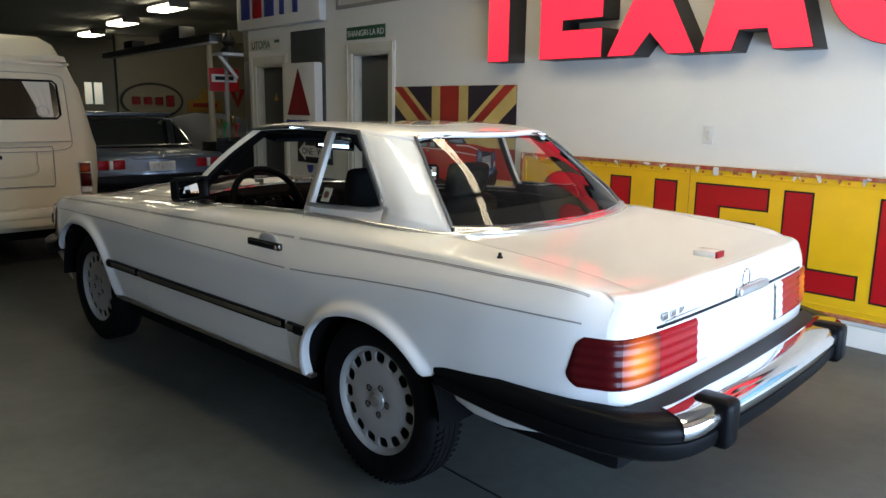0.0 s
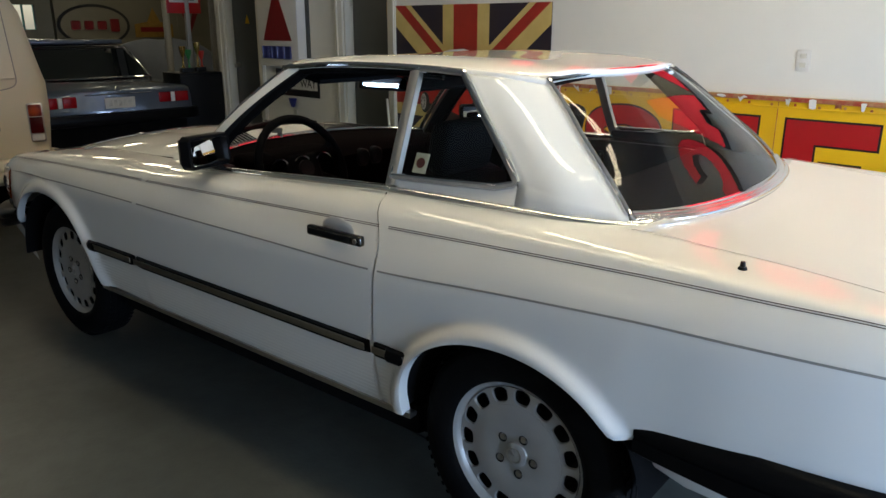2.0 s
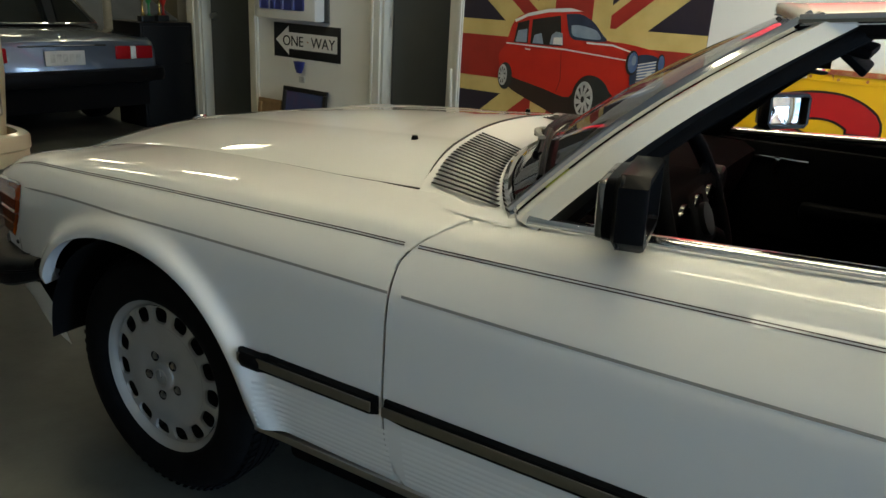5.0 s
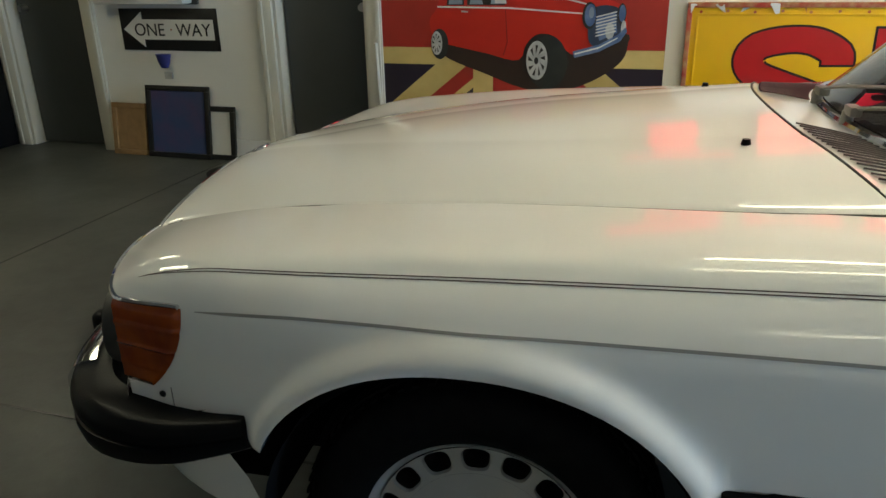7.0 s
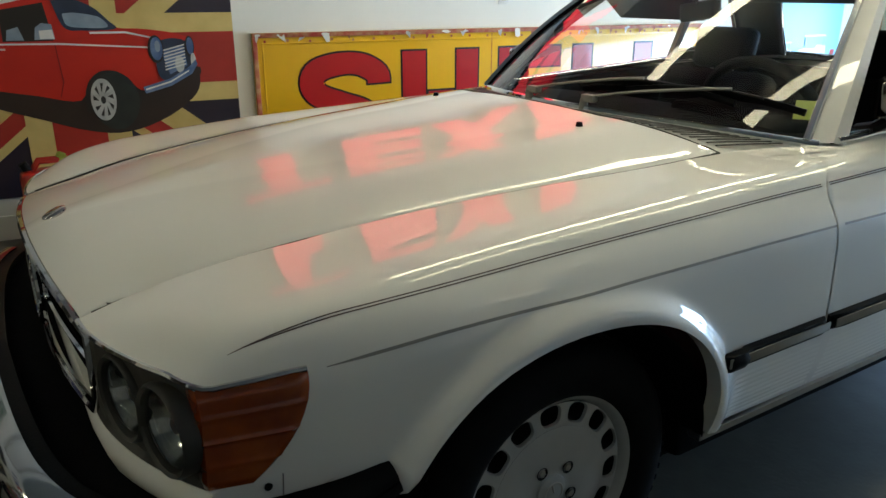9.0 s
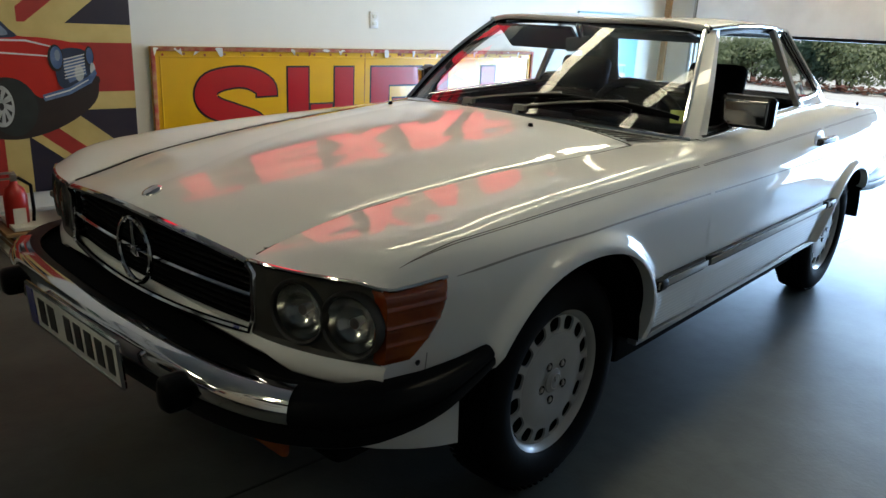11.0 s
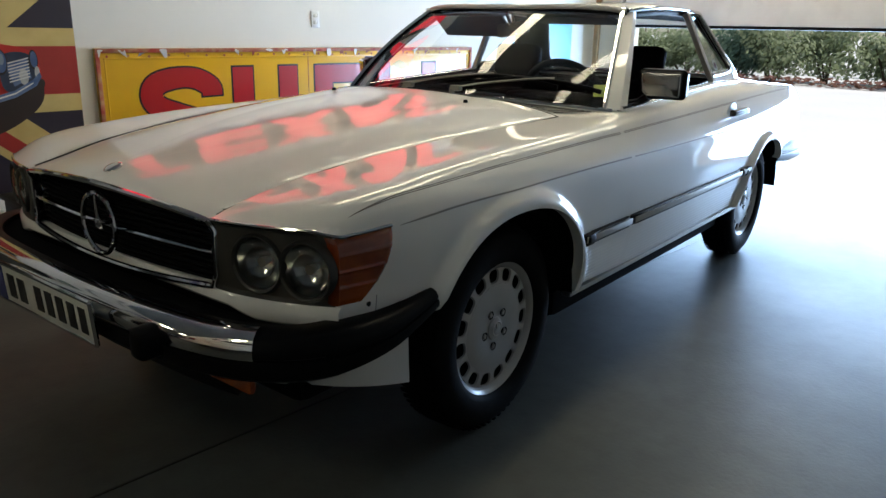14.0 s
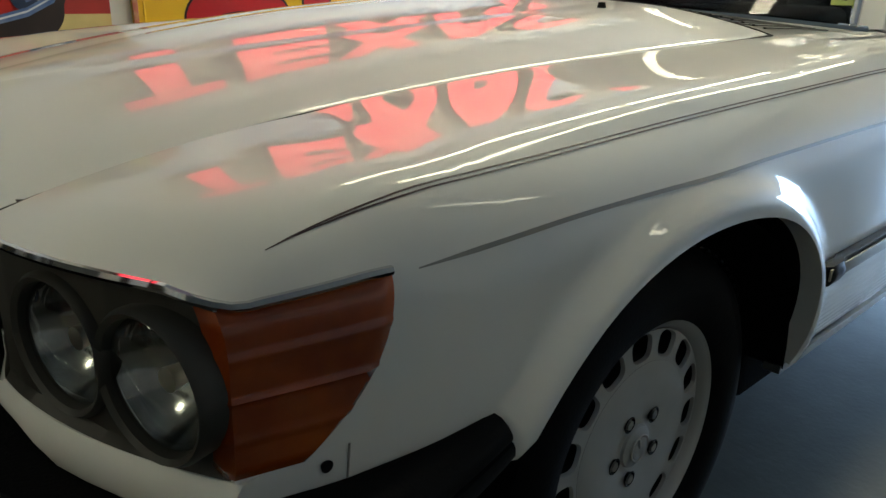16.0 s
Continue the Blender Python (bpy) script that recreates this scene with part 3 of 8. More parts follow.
# half sections of the body from the sill to the inner edge of the deck:
# x, then (y, z) of: low edge, lower flank, rubbing strip, mid flank, crease, coach line, shoulder, deck edge
SECTIONS = [
    (-2.17, .752, .560, .762, .58, .770, .62, .772, .69, .768, .79, .728, .848, .690, .866, .62, .874),
    (-2.05, .790, .545, .803, .565, .812, .60, .815, .68, .808, .800, .765, .878, .728, .891, .62, .8885),
    (-1.80, .825, .535, .836, .555, .844, .59, .847, .68, .840, .803, .792, .887, .753, .910, .62, .914),
    (-1.60, .835, .520, .845, .540, .853, .58, .857, .67, .849, .802, .798, .888, .762, .917, .63, .930),
    (-1.52, .835, .505, .848, .525, .857, .57, .862, .66, .852, .800, .800, .888, .765, .919, .635, .938),
    (-1.2275, .835, .345, .855, .42, .866, .53, .866, .65, .856, .785, .805, .883, .768, .922, .672, .947),
    (-0.78, .832, .342, .853, .42, .868, .53, .868, .65, .858, .757, .808, .872, .772, .918, .705, .948),
    (-0.30, .832, .342, .853, .42, .868, .53, .868, .65, .858, .757, .808, .860, .772, .905, .706, .925),
    (0.20, .832, .342, .853, .42, .868, .53, .868, .65, .858, .757, .808, .847, .770, .888, .708, .898),
    (0.50, .832, .345, .853, .42, .867, .53, .867, .65, .857, .759, .806, .839, .765, .874, .68, .889),
    (0.63, .832, .347, .853, .42, .867, .53, .867, .65, .857, .760, .805, .837, .761, .871, .608, .887),
    (0.80, .832, .350, .853, .42, .866, .53, .866, .65, .856, .760, .803, .832, .755, .864, .603, .881),
    (1.2275, .832, .350, .852, .42, .864, .53, .864, .65, .852, .757, .800, .820, .745, .849, .543, .857),
    (1.50, .825, .400, .845, .45, .852, .53, .852, .64, .840, .752, .795, .808, .730, .832, .508, .832),
    (1.60, .818, .498, .835, .518, .843, .55, .842, .64, .829, .744, .790, .803, .720, .822, .494, .818),
    (1.70, .805, .500, .820, .52, .828, .55, .828, .64, .816, .736, .784, .797, .709, .812, .481, .802),
    (1.82, .778, .48, .792, .51, .798, .55, .802, .64, .797, .726, .770, .774, .696, .788, .464, .770),
    (1.90, .762, .50, .772, .52, .777, .55, .780, .64, .778, .714, .757, .742, .684, .747, .464, .743),
]
ARCH_F = (WB + 0.006, 0.335, 0.382, 0.362)     # centre x, centre z, half length, rise
ARCH_R = (-WB, 0.330, 0.345, 0.318)
GAP = 0.0025


def section(x, n=34):
    """n points of the half section at x, from the sill up and in."""
    v = table(x, SECTIONS)
    pts = [(x, v[2 * i], v[2 * i + 1]) for i in range(8)]
    # sharpen the crease by doubling it
    return catmull(pts, n)


def arch_low(x):
    """Height of the wheel opening over x, or None away from the wheels."""
    for cx, cz, a, b in (ARCH_F, ARCH_R):
        d = (x - cx) / a
        if abs(d) < 1.0:
            return cz + b * (1 - abs(d) ** 2.3) ** (1 / 2.3)
    return None


def flare(x, z):
    """How far the lip of the wheel opening swells out."""
    out = 0.0
    for cx, cz, a, b in (ARCH_F, ARCH_R):
        if z < cz - 0.05:
            continue
        r = math.hypot((x - cx) / a, (z - cz) / b) if z > cz else abs(x - cx) / a
        out += 0.027 / (1 + math.exp((r - 1.125) / 0.022)) - 0.007 * min(1.0, max(0.0, (1.07 - r) / 0.07)) ** 2
    return out


def front_x(x, y):
    """The nose runs back towards the corners."""
    if x < 1.6:
        return x
    end = 1.970 - 0.097 * max(0.0, (y - 0.45) / 0.32) ** 2
    return 1.6 + (x - 1.6) / 0.30 * (end - 1.6)


def rear_x(x, y, z):
    if x > -1.95:
        return x
    f = (-1.95 - x) / 0.22
    return x + f * (0.020 * max(0, (z - 0.60)) / 0.28)


def column(x, n=64):
    """A column of the flank at x, cut off by the wheel opening."""
    pts = section(x, 60)
    low = arch_low(x)
    if low is not None and low > pts[0].z:
        k = next(i for i, p in enumerate(pts) if p.z > low)
        f = (low - pts[k - 1].z) / (pts[k].z - pts[k - 1].z)
        pts = [pts[k - 1].lerp(pts[k], f)] + pts[k:]
    # respread evenly
    d = [0.0]
    for a, b in zip(pts, pts[1:]):
        d.append(d[-1] + (b - a).length)
    out = []
    for i in range(n):
        t = d[-1] * i / (n - 1)
        k = 0
        while k < len(d) - 2 and d[k + 1] < t:
            k += 1
        p = pts[k].lerp(pts[k + 1], (t - d[k]) / max(d[k + 1] - d[k], 1e-9))
        y = p.y + (flare(p.x, p.z) if p.z < 0.78 else 0)
        out.append(Vector((rear_x(front_x(p.x, p.y), p.y, p.z), y, p.z)))
    return out


def gap_front(z):
    return 0.497 - 0.10 * max(0.0, (z - 0.80) / 0.09) ** 2 - 0.035 * max(0.0, (0.45 - z) / 0.11) ** 1.6


def gap_rear(z):
    return -0.787 + 0.075 * max(0.0, (z - 0.80) / 0.14) ** 1.5


def xs_between(a, b, step=0.014, marks=()):
    n = max(2, int(abs(b - a) / step))
    xs = [a + (b - a) * i / n for i in range(n + 1)]
    for cx, _, ha, _ in (ARCH_F, ARCH_R):
        lo, hi = min(a, b), max(a, b)
        if lo < cx < hi or lo < cx - ha < hi or lo < cx + ha < hi:
            xs = [x for x in xs if abs(x - cx) > ha + 0.004]
            for k in range(41):
                th = math.pi * k / 40
                x = cx - ha * 0.9995 * math.cos(th)
                if lo <= x <= hi:
                    xs.append(x)
            xs += [v for v in (cx - ha - 0.002, cx + ha + 0.002) if lo < v < hi]
    return sorted(set(xs))


def side_panel(x0, x1, g0=None, g1=None):
    """A flank panel between two cuts, whose cuts may lean with height."""
    bm = bmesh.new()
    P = []
    xs = xs_between(x0, x1)
    for x in xs:
        col = column(x)
        row = []
        for p in col:
            q = p.copy()
            f = (x - x0) / (x1 - x0)
            dx = 0.0
            if g0:
                dx += (g0(p.z) - x0) * max(0.0, 1 - f * 4)
            if g1:
                dx += (g1(p.z) - x1) * max(0.0, 1 - (1 - f) * 4)
            q.x += dx
            row.append(q)
        P.append(row)
    V = add_grid(bm, P)
    # a turned-in lip along the lower edge
    for i in range(len(V) - 1):
        a, b = V[i][0], V[i + 1][0]
        c = bm.verts.new(a.co + Vector((0, -0.035, 0.004)))
        d = bm.verts.new(b.co + Vector((0, -0.035, 0.004)))
        bm.faces.new((a, c, d, b))
    bmesh.ops.remove_doubles(bm, verts=bm.verts, dist=0.0004)
    return bm


for ob in both("front_fender", side_panel(0.497 + GAP, 1.90, g0=lambda z: gap_front(z) + GAP), PAINT, car, "glossy white front fender"):
    solidify(ob, 0.004)
doors = both("door", side_panel(-0.787 + GAP, 0.497 - GAP, lambda z: gap_rear(z) + GAP, lambda z: gap_front(z) - GAP), PAINT, car, "glossy white closed car door")
for ob in doors:
    solidify(ob, 0.004)
for ob in both("rear_quarter", side_panel(-2.17, -0.787 - GAP, None, lambda z: gap_rear(z) - GAP), PAINT, car, "glossy white rear quarter panel"):
    solidify(ob, 0.004)


def rear_outline(z):
    """Half outline in plan of the tail at height z, from the flank round to the middle."""
    v = table(-2.17, SECTIONS)
    pts = catmull([(0, v[2 * i], v[2 * i + 1]) for i in range(8)], 60)
    y = min(pts, key=lambda p: abs(p.z - z)).y if z < 0.87 else 0.72
    xr = rear_x(-2.17, y, z)
    return catmull([(xr, y, z), (xr - 0.030, y - 0.030, z), (xr - 0.052, y - 0.10, z), (xr - 0.066, y - 0.24, z), (xr - 0.075, y * 0.35, z), (xr - 0.078, 0, z)], 26)


def tail_panel():
    bm = bmesh.new()
    zs = [0.56, 0.575, 0.59, 0.62, 0.68, 0.74, 0.785, 0.815, 0.840, 0.853]
    P = [rear_outline(z) for z in zs]
    # roll over into the boot lid
    top = P[-1]
    for f, dz in ((0.003, 0.007), (0.009, 0.013), (0.018, 0.0185), (0.030, 0.0205), (0.070, 0.0185)):
        P.append([Vector((p.x + f, p.y * (1 - f * 0.45), 0.853 + dz + 0.006 * (1 - (p.y / 0.75) ** 2) * min(1, f * 33))) for p in top])
    P = [row + [Vector((p.x, -p.y, p.z)) for p in reversed(row[:-1])] for row in P]
    add_grid(bm, P)
    return bm


solidify(part("tail_panel", tail_panel(), PAINT, car, "glossy white tail panel"), 0.004)


def boot_lid():
    """Boot lid from below the rear window to the tail, gently hollow between its raised edges."""
    bm = bmesh.new()
    rows = []
    for i in range(22):
        f = i / 21
        x = -1.44 - f * 0.724
        v = table(x, SECTIONS)
        ye, ze = v[14], v[15]
        row = []
        for j in range(33):
            s = -1 + 2 * j / 32
            y = s * (ye + 0.004)
            bow = 0.07 * (1 - s * s) * max(0, 1 - f * 2.2)
            z = ze + (0.004 - 0.014 * min(1.0, (1 - f) * 6)) * (1 - s * s)
            row.append(Vector((x - bow - 0.046 * (1 - s * s) * f * f, y, z)))
        rows.append(row)
    add_grid(bm, rows)
    return bm


solidify(part("boot_lid", boot_lid(), PAINT, car, "glossy white boot lid"), 0.004)

# line round the boot lid, its faint shade put into a greyer paint
for s in (-1, 1):
    bm = bmesh.new()
    add_sweep(bm, [(x, s * (table(x, SECTIONS)[14] + 0.002), table(x, SECTIONS)[15] + 0.0035) for x in [-1.44 - 0.69 * i / 20 for i in range(21)]], ring_profile(0.0008, n=6))
    part("boot_gap", bm, DISH, car)


HOOD_EDGE = [(0.60, .606, .888), (0.80, .595, .878), (1.0, .567, .867), (1.2275, .538, .854), (1.50, .504, .829), (1.72, .478, .800), (1.864, .462, .768), (1.93, .459, .753), (1.968, .462, .743)]
# the raised middle panel: half width, and height of the fold along its edge
HOOD_FOLD = [(0.60, .290, .939), (0.81, .278, .928), (1.0, .258, .9155), (1.2275, .232, .898), (1.50, .165, .870), (1.70, .098, .843), (1.82, .055, .822), (1.90, .036, .804), (1.94, .030, .7908), (1.968, .028, .776)]


def hood_z(x, y):
    ye, ze = table(x, HOOD_EDGE)
    yr, zr = table(x, HOOD_FOLD)
    y = min(abs(y), ye)
    if y < yr:
        return zr + 0.044 * yr * (1 - (y / yr) ** 2)
    w = ye - yr
    u = (y - yr) / w
    z = zr - 0.016 * (y - yr) - (zr - ze - 0.016 * w) * u ** 2
    if u > 0.955:
        z -= 0.0024 * ((u - 0.955) / 0.045) ** 2
    return z


def hood_point(x, s):
    ye = table(x, HOOD_EDGE)[0]
    a = abs(s)
    bow = 0.0
    if x > 1.75:
        bow = (x - 1.75) / 0.215 * 0.035 * (1 - a * a)
    if x < 0.9:
        bow = (0.9 - x) / 0.3 * 0.11 * (1 - a * a)
    return Vector((x + bow, s * (ye - 0.003), hood_z(x, s * ye)))


def hood_row(x):
    """Points across the hood at x, close together along the folds and the edges."""
    ye = table(x, HOOD_EDGE)[0]
    f = table(x, HOOD_FOLD)[0] / ye
    half = [f * k / 12 for k in range(12)] + [f - 0.006, f + 0.006]
    half += [f + 0.006 + (0.955 - f - 0.006) * (k / 14) for k in range(1, 15)] + [0.967, 0.978, 0.988, 0.995, 1.0]
    half = sorted(half)
    return [hood_point(x, -q) for q in reversed(half[1:])] + [hood_point(x, q) for q in half]


bm = bmesh.new()
add_grid(bm, [hood_row(0.60 + 1.368 * i / 56) for i in range(57)])
solidify(part("hood", bm, PAINT, car, "glossy white hood with two soft folds"), 0.004)
bm = bmesh.new()
for s in (-1, 1):
    add_sweep(bm, [(x, s * (table(x, HOOD_EDGE)[0] + 0.001), table(x, HOOD_EDGE)[1] - 0.0012) for x in [0.60 + 1.35 * i / 30 for i in range(31)]], ring_profile(0.0030, n=6))
add_sweep(bm, [hood_point(0.60, -1 + 2 * j / 24) + Vector((-0.004, 0, -0.001)) for j in range(25)], ring_profile(0.003, n=6))
part("hood_gap", bm, PANEL_GAP, car)
for s in (-1, 1):
    bm = bmesh.new()
    p = hood_point(0.755, s * 0.562)
    add_cyl(bm, 0.010, 0.007, 0.012, Matrix.Translation(p + Vector((0, 0, 0.004))), 14)
    part("washer_jet", bm, RUBBER, car, "small black washer jet")
bm = bmesh.new()
add_revolve(bm, [(0.0, 0.004), (0.018, 0.004), (0.024, 0.002), (0.026, 0.0), (0.026, -0.004)], 32, Matrix.Translation(hood_point(1.92, 0.0) + Vector((0.0, 0, 0.003))) @ pose(0, 0, 0, 0, 24, 0) @ pose(0, 0, 0, 90, 0, 0))
part("hood_badge", bm, CHROME, car, "small round chrome hood badge")


# ---- windscreen, cowl and hardtop ----
def ws_base(s):
    """Foot of the windscreen, s from -1 (far side) to 1."""
    return Vector((0.335 + 0.215 * (1 - abs(s) ** 2.2), 0.690 * s, 0.893 + 0.030 * (1 - abs(s) ** 2.4)))


def ws_top(s):
    return Vector((-0.085 + 0.105 * (1 - abs(s) ** 2.2), 0.528 * s, 1.268 + 0.012 * (1 - s * s)))


def ws_point(s, t):
    p = ws_base(s).lerp(ws_top(s), t)
    return p + Vector((0.020 * math.sin(math.pi * t), 0.012 * s * math.sin(math.pi * t), 0.012 * math.sin(math.pi * t)))


bm = bmesh.new()
add_grid(bm, [[ws_point((-1 + 2 * j / 32) * 0.965, 0.02 + 0.955 * i / 16) for j in range(33)] for i in range(17)])
ws = part("windscreen", bm, GLASS, car, "clear curved windscreen")
ws.visible_shadow = False
bm = bmesh.new()
add_sweep(bm, [ws_point(-1 + 2 * j / 32, 0.0) + Vector((0.004, 0, 0.0)) for j in range(33)], ring_profile(0.011, n=8))
part("windscreen_trim", bm, CHROME, car, "bright chrome windscreen trim")
bm = bmesh.new()
add_sweep(bm, [ws_point(-1 + 2 * j / 32, 1.0) + Vector((0.0, 0, 0.0)) for j in range(33)], ring_profile(0.013, n=8))
part("windscreen_trim", bm, CHROME, car, "bright chrome windscreen trim")
bm = bmesh.new()
add_sweep(bm, [ws_point(0.968, i / 12) + Vector((0.008, 0, 0.006)) for i in range(13)], ring_profile(0.010, n=8))
both("windscreen_trim", bm, CHROME, car, "bright chrome windscreen trim")
# pillars: painted outside, black inside
bm = bmesh.new()
P = []
for i in range(15):
    t = i / 14
    a = ws_point(0.975, t)
    b = ws_point(1.0, t) + Vector((-0.055, 0.022 * (1 - t) + 0.012, -0.004))
    mid = (a + b) / 2 + Vector((0.006, 0.016, 0.008))
    inn = b + Vector((-0.020, -0.035, -0.012))
    P.append([a, mid, b, inn, a + Vector((-0.03, -0.03, -0.012))])
add_grid(bm, P, close_j=True)
for k, f in enumerate(bm.faces):
    f.material_index = 1 if k % 5 >= 2 else 0
both("windscreen_pillar", bm, [PAINT, BLACK], car, "white windscreen pillar, black inside")
bm = bmesh.new()
add_sweep(bm, [ws_point(1.0, i / 12) + Vector((-0.068, -0.004, -0.012)) for i in range(13)], ring_profile(0.011, 0.016, n=8))
both("pillar_lining", bm, LEATHER, car, "black pillar lining and seal")


# cowl between hood and windscreen
def cowl_point(s, t):
    a = ws_base(s) + Vector((0.0, 0, -0.006))
    h = hood_point(0.60, max(-1, min(1, s * 1.0)))
    h = Vector((h.x - 0.008, s * 0.62, h.z - 0.002))
    return h.lerp(a, t) + Vector((0, 0, -0.006 * math.sin(math.pi * t)))


bm = bmesh.new()
add_grid(bm, [[cowl_point(-1 + 2 * j / 32, i / 6) for j in range(33)] for i in range(7)])
part("cowl", bm, PAINT, car, "white cowl panel under the windscreen")
# filler between cowl, fender and door at the foot of the pillar
bm = bmesh.new()
add_grid(bm, [[Vector((0.62, .600, .8775)), Vector((0.55, .66, .8835)), Vector((0.46, .705, .886)), Vector((0.33, .735, .889))],
              [Vector((0.62, .585, .8795)), Vector((0.53, .62, .888)), Vector((0.42, .665, .893)), Vector((0.30, .69, .896))]])
both("cowl_corner", bm, PAINT, car, "white cowl corner")
for s in (-1, 1):
    grp = new("cowl_vent")
    grp.parent = car
    tagged(grp, "slatted white air intake")
    for k in range(20):
        y0 = 0.205 + k * 0.0215
        ss = y0 / 0.66
        a, b = cowl_point(ss * s, 0.10), cowl_point(ss * s, 0.86)
        bm = bmesh.new()
        up = Vector((0, 0, 0.0035))
        add_sweep(bm, [a + up, (a + b) / 2 + up * 1.4, b + up], ring_profile(0.0052, 0.0016, 6))
        part("slot", bm, BLACK, grp)

# wipers: two parallel arms, each with a long blade on the glass
OFF = Vector((0.013, 0, 0.015))
for y0, arm_s, blade in ((-0.16, 0.345, (0.02, 0.72)), (0.09, 0.70, (0.28, 0.94))):
    w = new("wiper")
    w.parent = car
    tagged(w, "grey and black windscreen wiper")
    head = Vector((0.552, y0, 0.950))
    tip = ws_point(arm_s, 0.185) + OFF * 1.5
    bm = bmesh.new()
    add_cyl(bm, 0.014, 0.011, 0.03, Matrix.Translation(head + Vector((0, 0, -0.014))), 14)
    add_box(bm, (0.026, 0.05, 0.022), (0, 0, 0), 0.007, m=Matrix.Translation(head + Vector((-0.004, 0.018, 0.004))))
    add_sweep(bm, catmull([head + Vector((0, 0.01, 0.006)), head.lerp(tip, 0.35) + Vector((0.012, 0, 0.010)), head.lerp(tip, 0.8) + Vector((0.012, 0, 0.006)), tip], 12), ring_profile(0.0085, 0.0045, 6))
    part("arm", bm, WIPER_GREY, w, "grey wiper arm")
    line = []
    for i in range(11):
        f = i / 10
        line.append(ws_point(blade[0] + (blade[1] - blade[0]) * f, 0.125 + 0.06 * math.sin(math.pi * min(1, f * 0.95 + 0.02)) ** 0.8) + OFF * 0.6)
    bm = bmesh.new()
    add_sweep(bm, line, ring_profile(0.0075, 0.010, 6))
    part("blade", bm, RUBBER, w, "black wiper blade")
    bm = bmesh.new()
    add_sweep(bm, [p + OFF * 0.5 for p in line[2:9]], ring_profile(0.005, 0.004, 6))
    part("bridge", bm, BLACK, w)

# hardtop roof: raised edges, shallow middle
EDGE = [(-0.055, .535, 1.272), (-0.30, .548, 1.291), (-0.55, .548, 1.296), (-0.80, .538, 1.290), (-0.95, .508, 1.278), (-1.06, .446, 1.263)]


def roof_edge(t):
    x = -0.055 - 1.005 * t
    r = [e for e in reversed(EDGE)]
    y, z = table(x, r)
    return x, y, z


bm = bmesh.new()
rows = []
for i in range(30):
    x, y, z = roof_edge(i / 29)
    row = []
    for j in range(41):
        s = -1 + 2 * j / 40
        a = abs(s)
        front = 0.10 * (1 - a ** 2.2) * max(0, 1 - i / 10)
        back = -0.075 * (1 - a ** 2.2) * max(0, (i - 17) / 12)
        zz = z + 0.026 * (1 - a ** 6) - 0.008 * (1 - a ** 2) ** 2
        row.append(Vector((x + front + back, s * y, zz)))
    rows.append(row)
add_grid(bm, rows)
solidify(part("roof", bm, PAINT, car, "white hardtop roof"), 0.02, rim=True, inner=LEATHER)
bm = bmesh.new()
add_sweep(bm, [(roof_edge(i / 24)[0], roof_edge(i / 24)[1] + 0.004, roof_edge(i / 24)[2] - 0.004) for i in range(20)], ring_profile(0.008, n=8))
both("gutter_trim", bm, CHROME, car, "thin chrome roof gutter trim")
# rounded shoulder where the roof turns down into the rear pillar
bm = bmesh.new()
add_sweep(bm, [(roof_edge(i / 24)[0], roof_edge(i / 24)[1] - 0.010, roof_edge(i / 24)[2] - 0.009) for i in range(19, 25)], ring_profile(0.0155, n=16))
both("roof_shoulder", bm, PAINT, car, "white rounded roof shoulder")
bm = bmesh.new()
add_sweep(bm, [(roof_edge(i / 24)[0], roof_edge(i / 24)[1] - 0.014, roof_edge(i / 24)[2] - 0.020) for i in range(18)], ring_profile(0.012, 0.016, 8))
both("door_seal", bm, RUBBER, car, "black rubber roof seal")


# rear side of the hardtop with the quarter window
def lerp_path(pts, t):
    m = (len(pts) - 1) * t
    k = min(int(m), len(pts) - 2)
    return Vector(pts[k]).lerp(Vector(pts[k + 1]), m - k)


Q_FRONT = [(-0.715, .700, .962), (-0.703, .655, 1.05), (-0.692, .600, 1.165), (-0.680, .545, 1.276)]        # post
Q_REAR = catmull([(-1.120, .652, 1.010), (-1.085, .640, 1.055), (-0.98, .598, 1.158), (-0.895, .562, 1.243), (-0.860, .547, 1.278)], 14)
W_EDGE = catmull([(-1.400, .585, .962), (-1.335, .562, 1.03), (-1.23, .515, 1.12), (-1.13, .466, 1.21), (-1.062, .436, 1.264)], 14)
bm = bmesh.new()
P = []
for i in range(14):
    a, b = Q_REAR[i], W_EDGE[i]
    row = []
    for k in range(9):
        t = k / 8
        p = a.lerp(b, t)
        p.y += 0.030 * math.sin(math.pi * t) ** 1.7 * (1 - 0.4 * i / 13)
        row.append(p)
    P.append(row)
base = []
for k in range(9):
    t = k / 8
    p = Vector((-1.13, .684, .955)).lerp(Vector((-1.415, .598, .945)), t)
    p.y += 0.022 * math.sin(math.pi * t) ** 1.7
    base.append(p)
add_grid(bm, [base] + P)
for ob in both("hardtop_pillar", bm, PAINT, car, "broad white rear pillar of the hardtop"):
    solidify(ob, 0.008, rim=True, inner=LEATHER)
bm = bmesh.new()
P = []
for i in range(10):
    t = i / 9
    lo = Vector((-0.705, .703, .955)).lerp(Vector((-1.13, .684, .955)), t)
    hi = Vector((-0.715, .697, .985)).lerp(Vector((-1.12, .655, 1.008)), t)
    P.append([lo, hi])
add_grid(bm, P)
for ob in both("hardtop_sill", bm, PAINT, car, "white strip under the quarter window"):
    solidify(ob, 0.015, inner=LEATHER)
QB = [Vector((-0.715, .697, .990)), Vector((-0.90, .684, .994)), Vector((-1.06, .664, .999)), Vector((-1.108, .652, 1.010))]
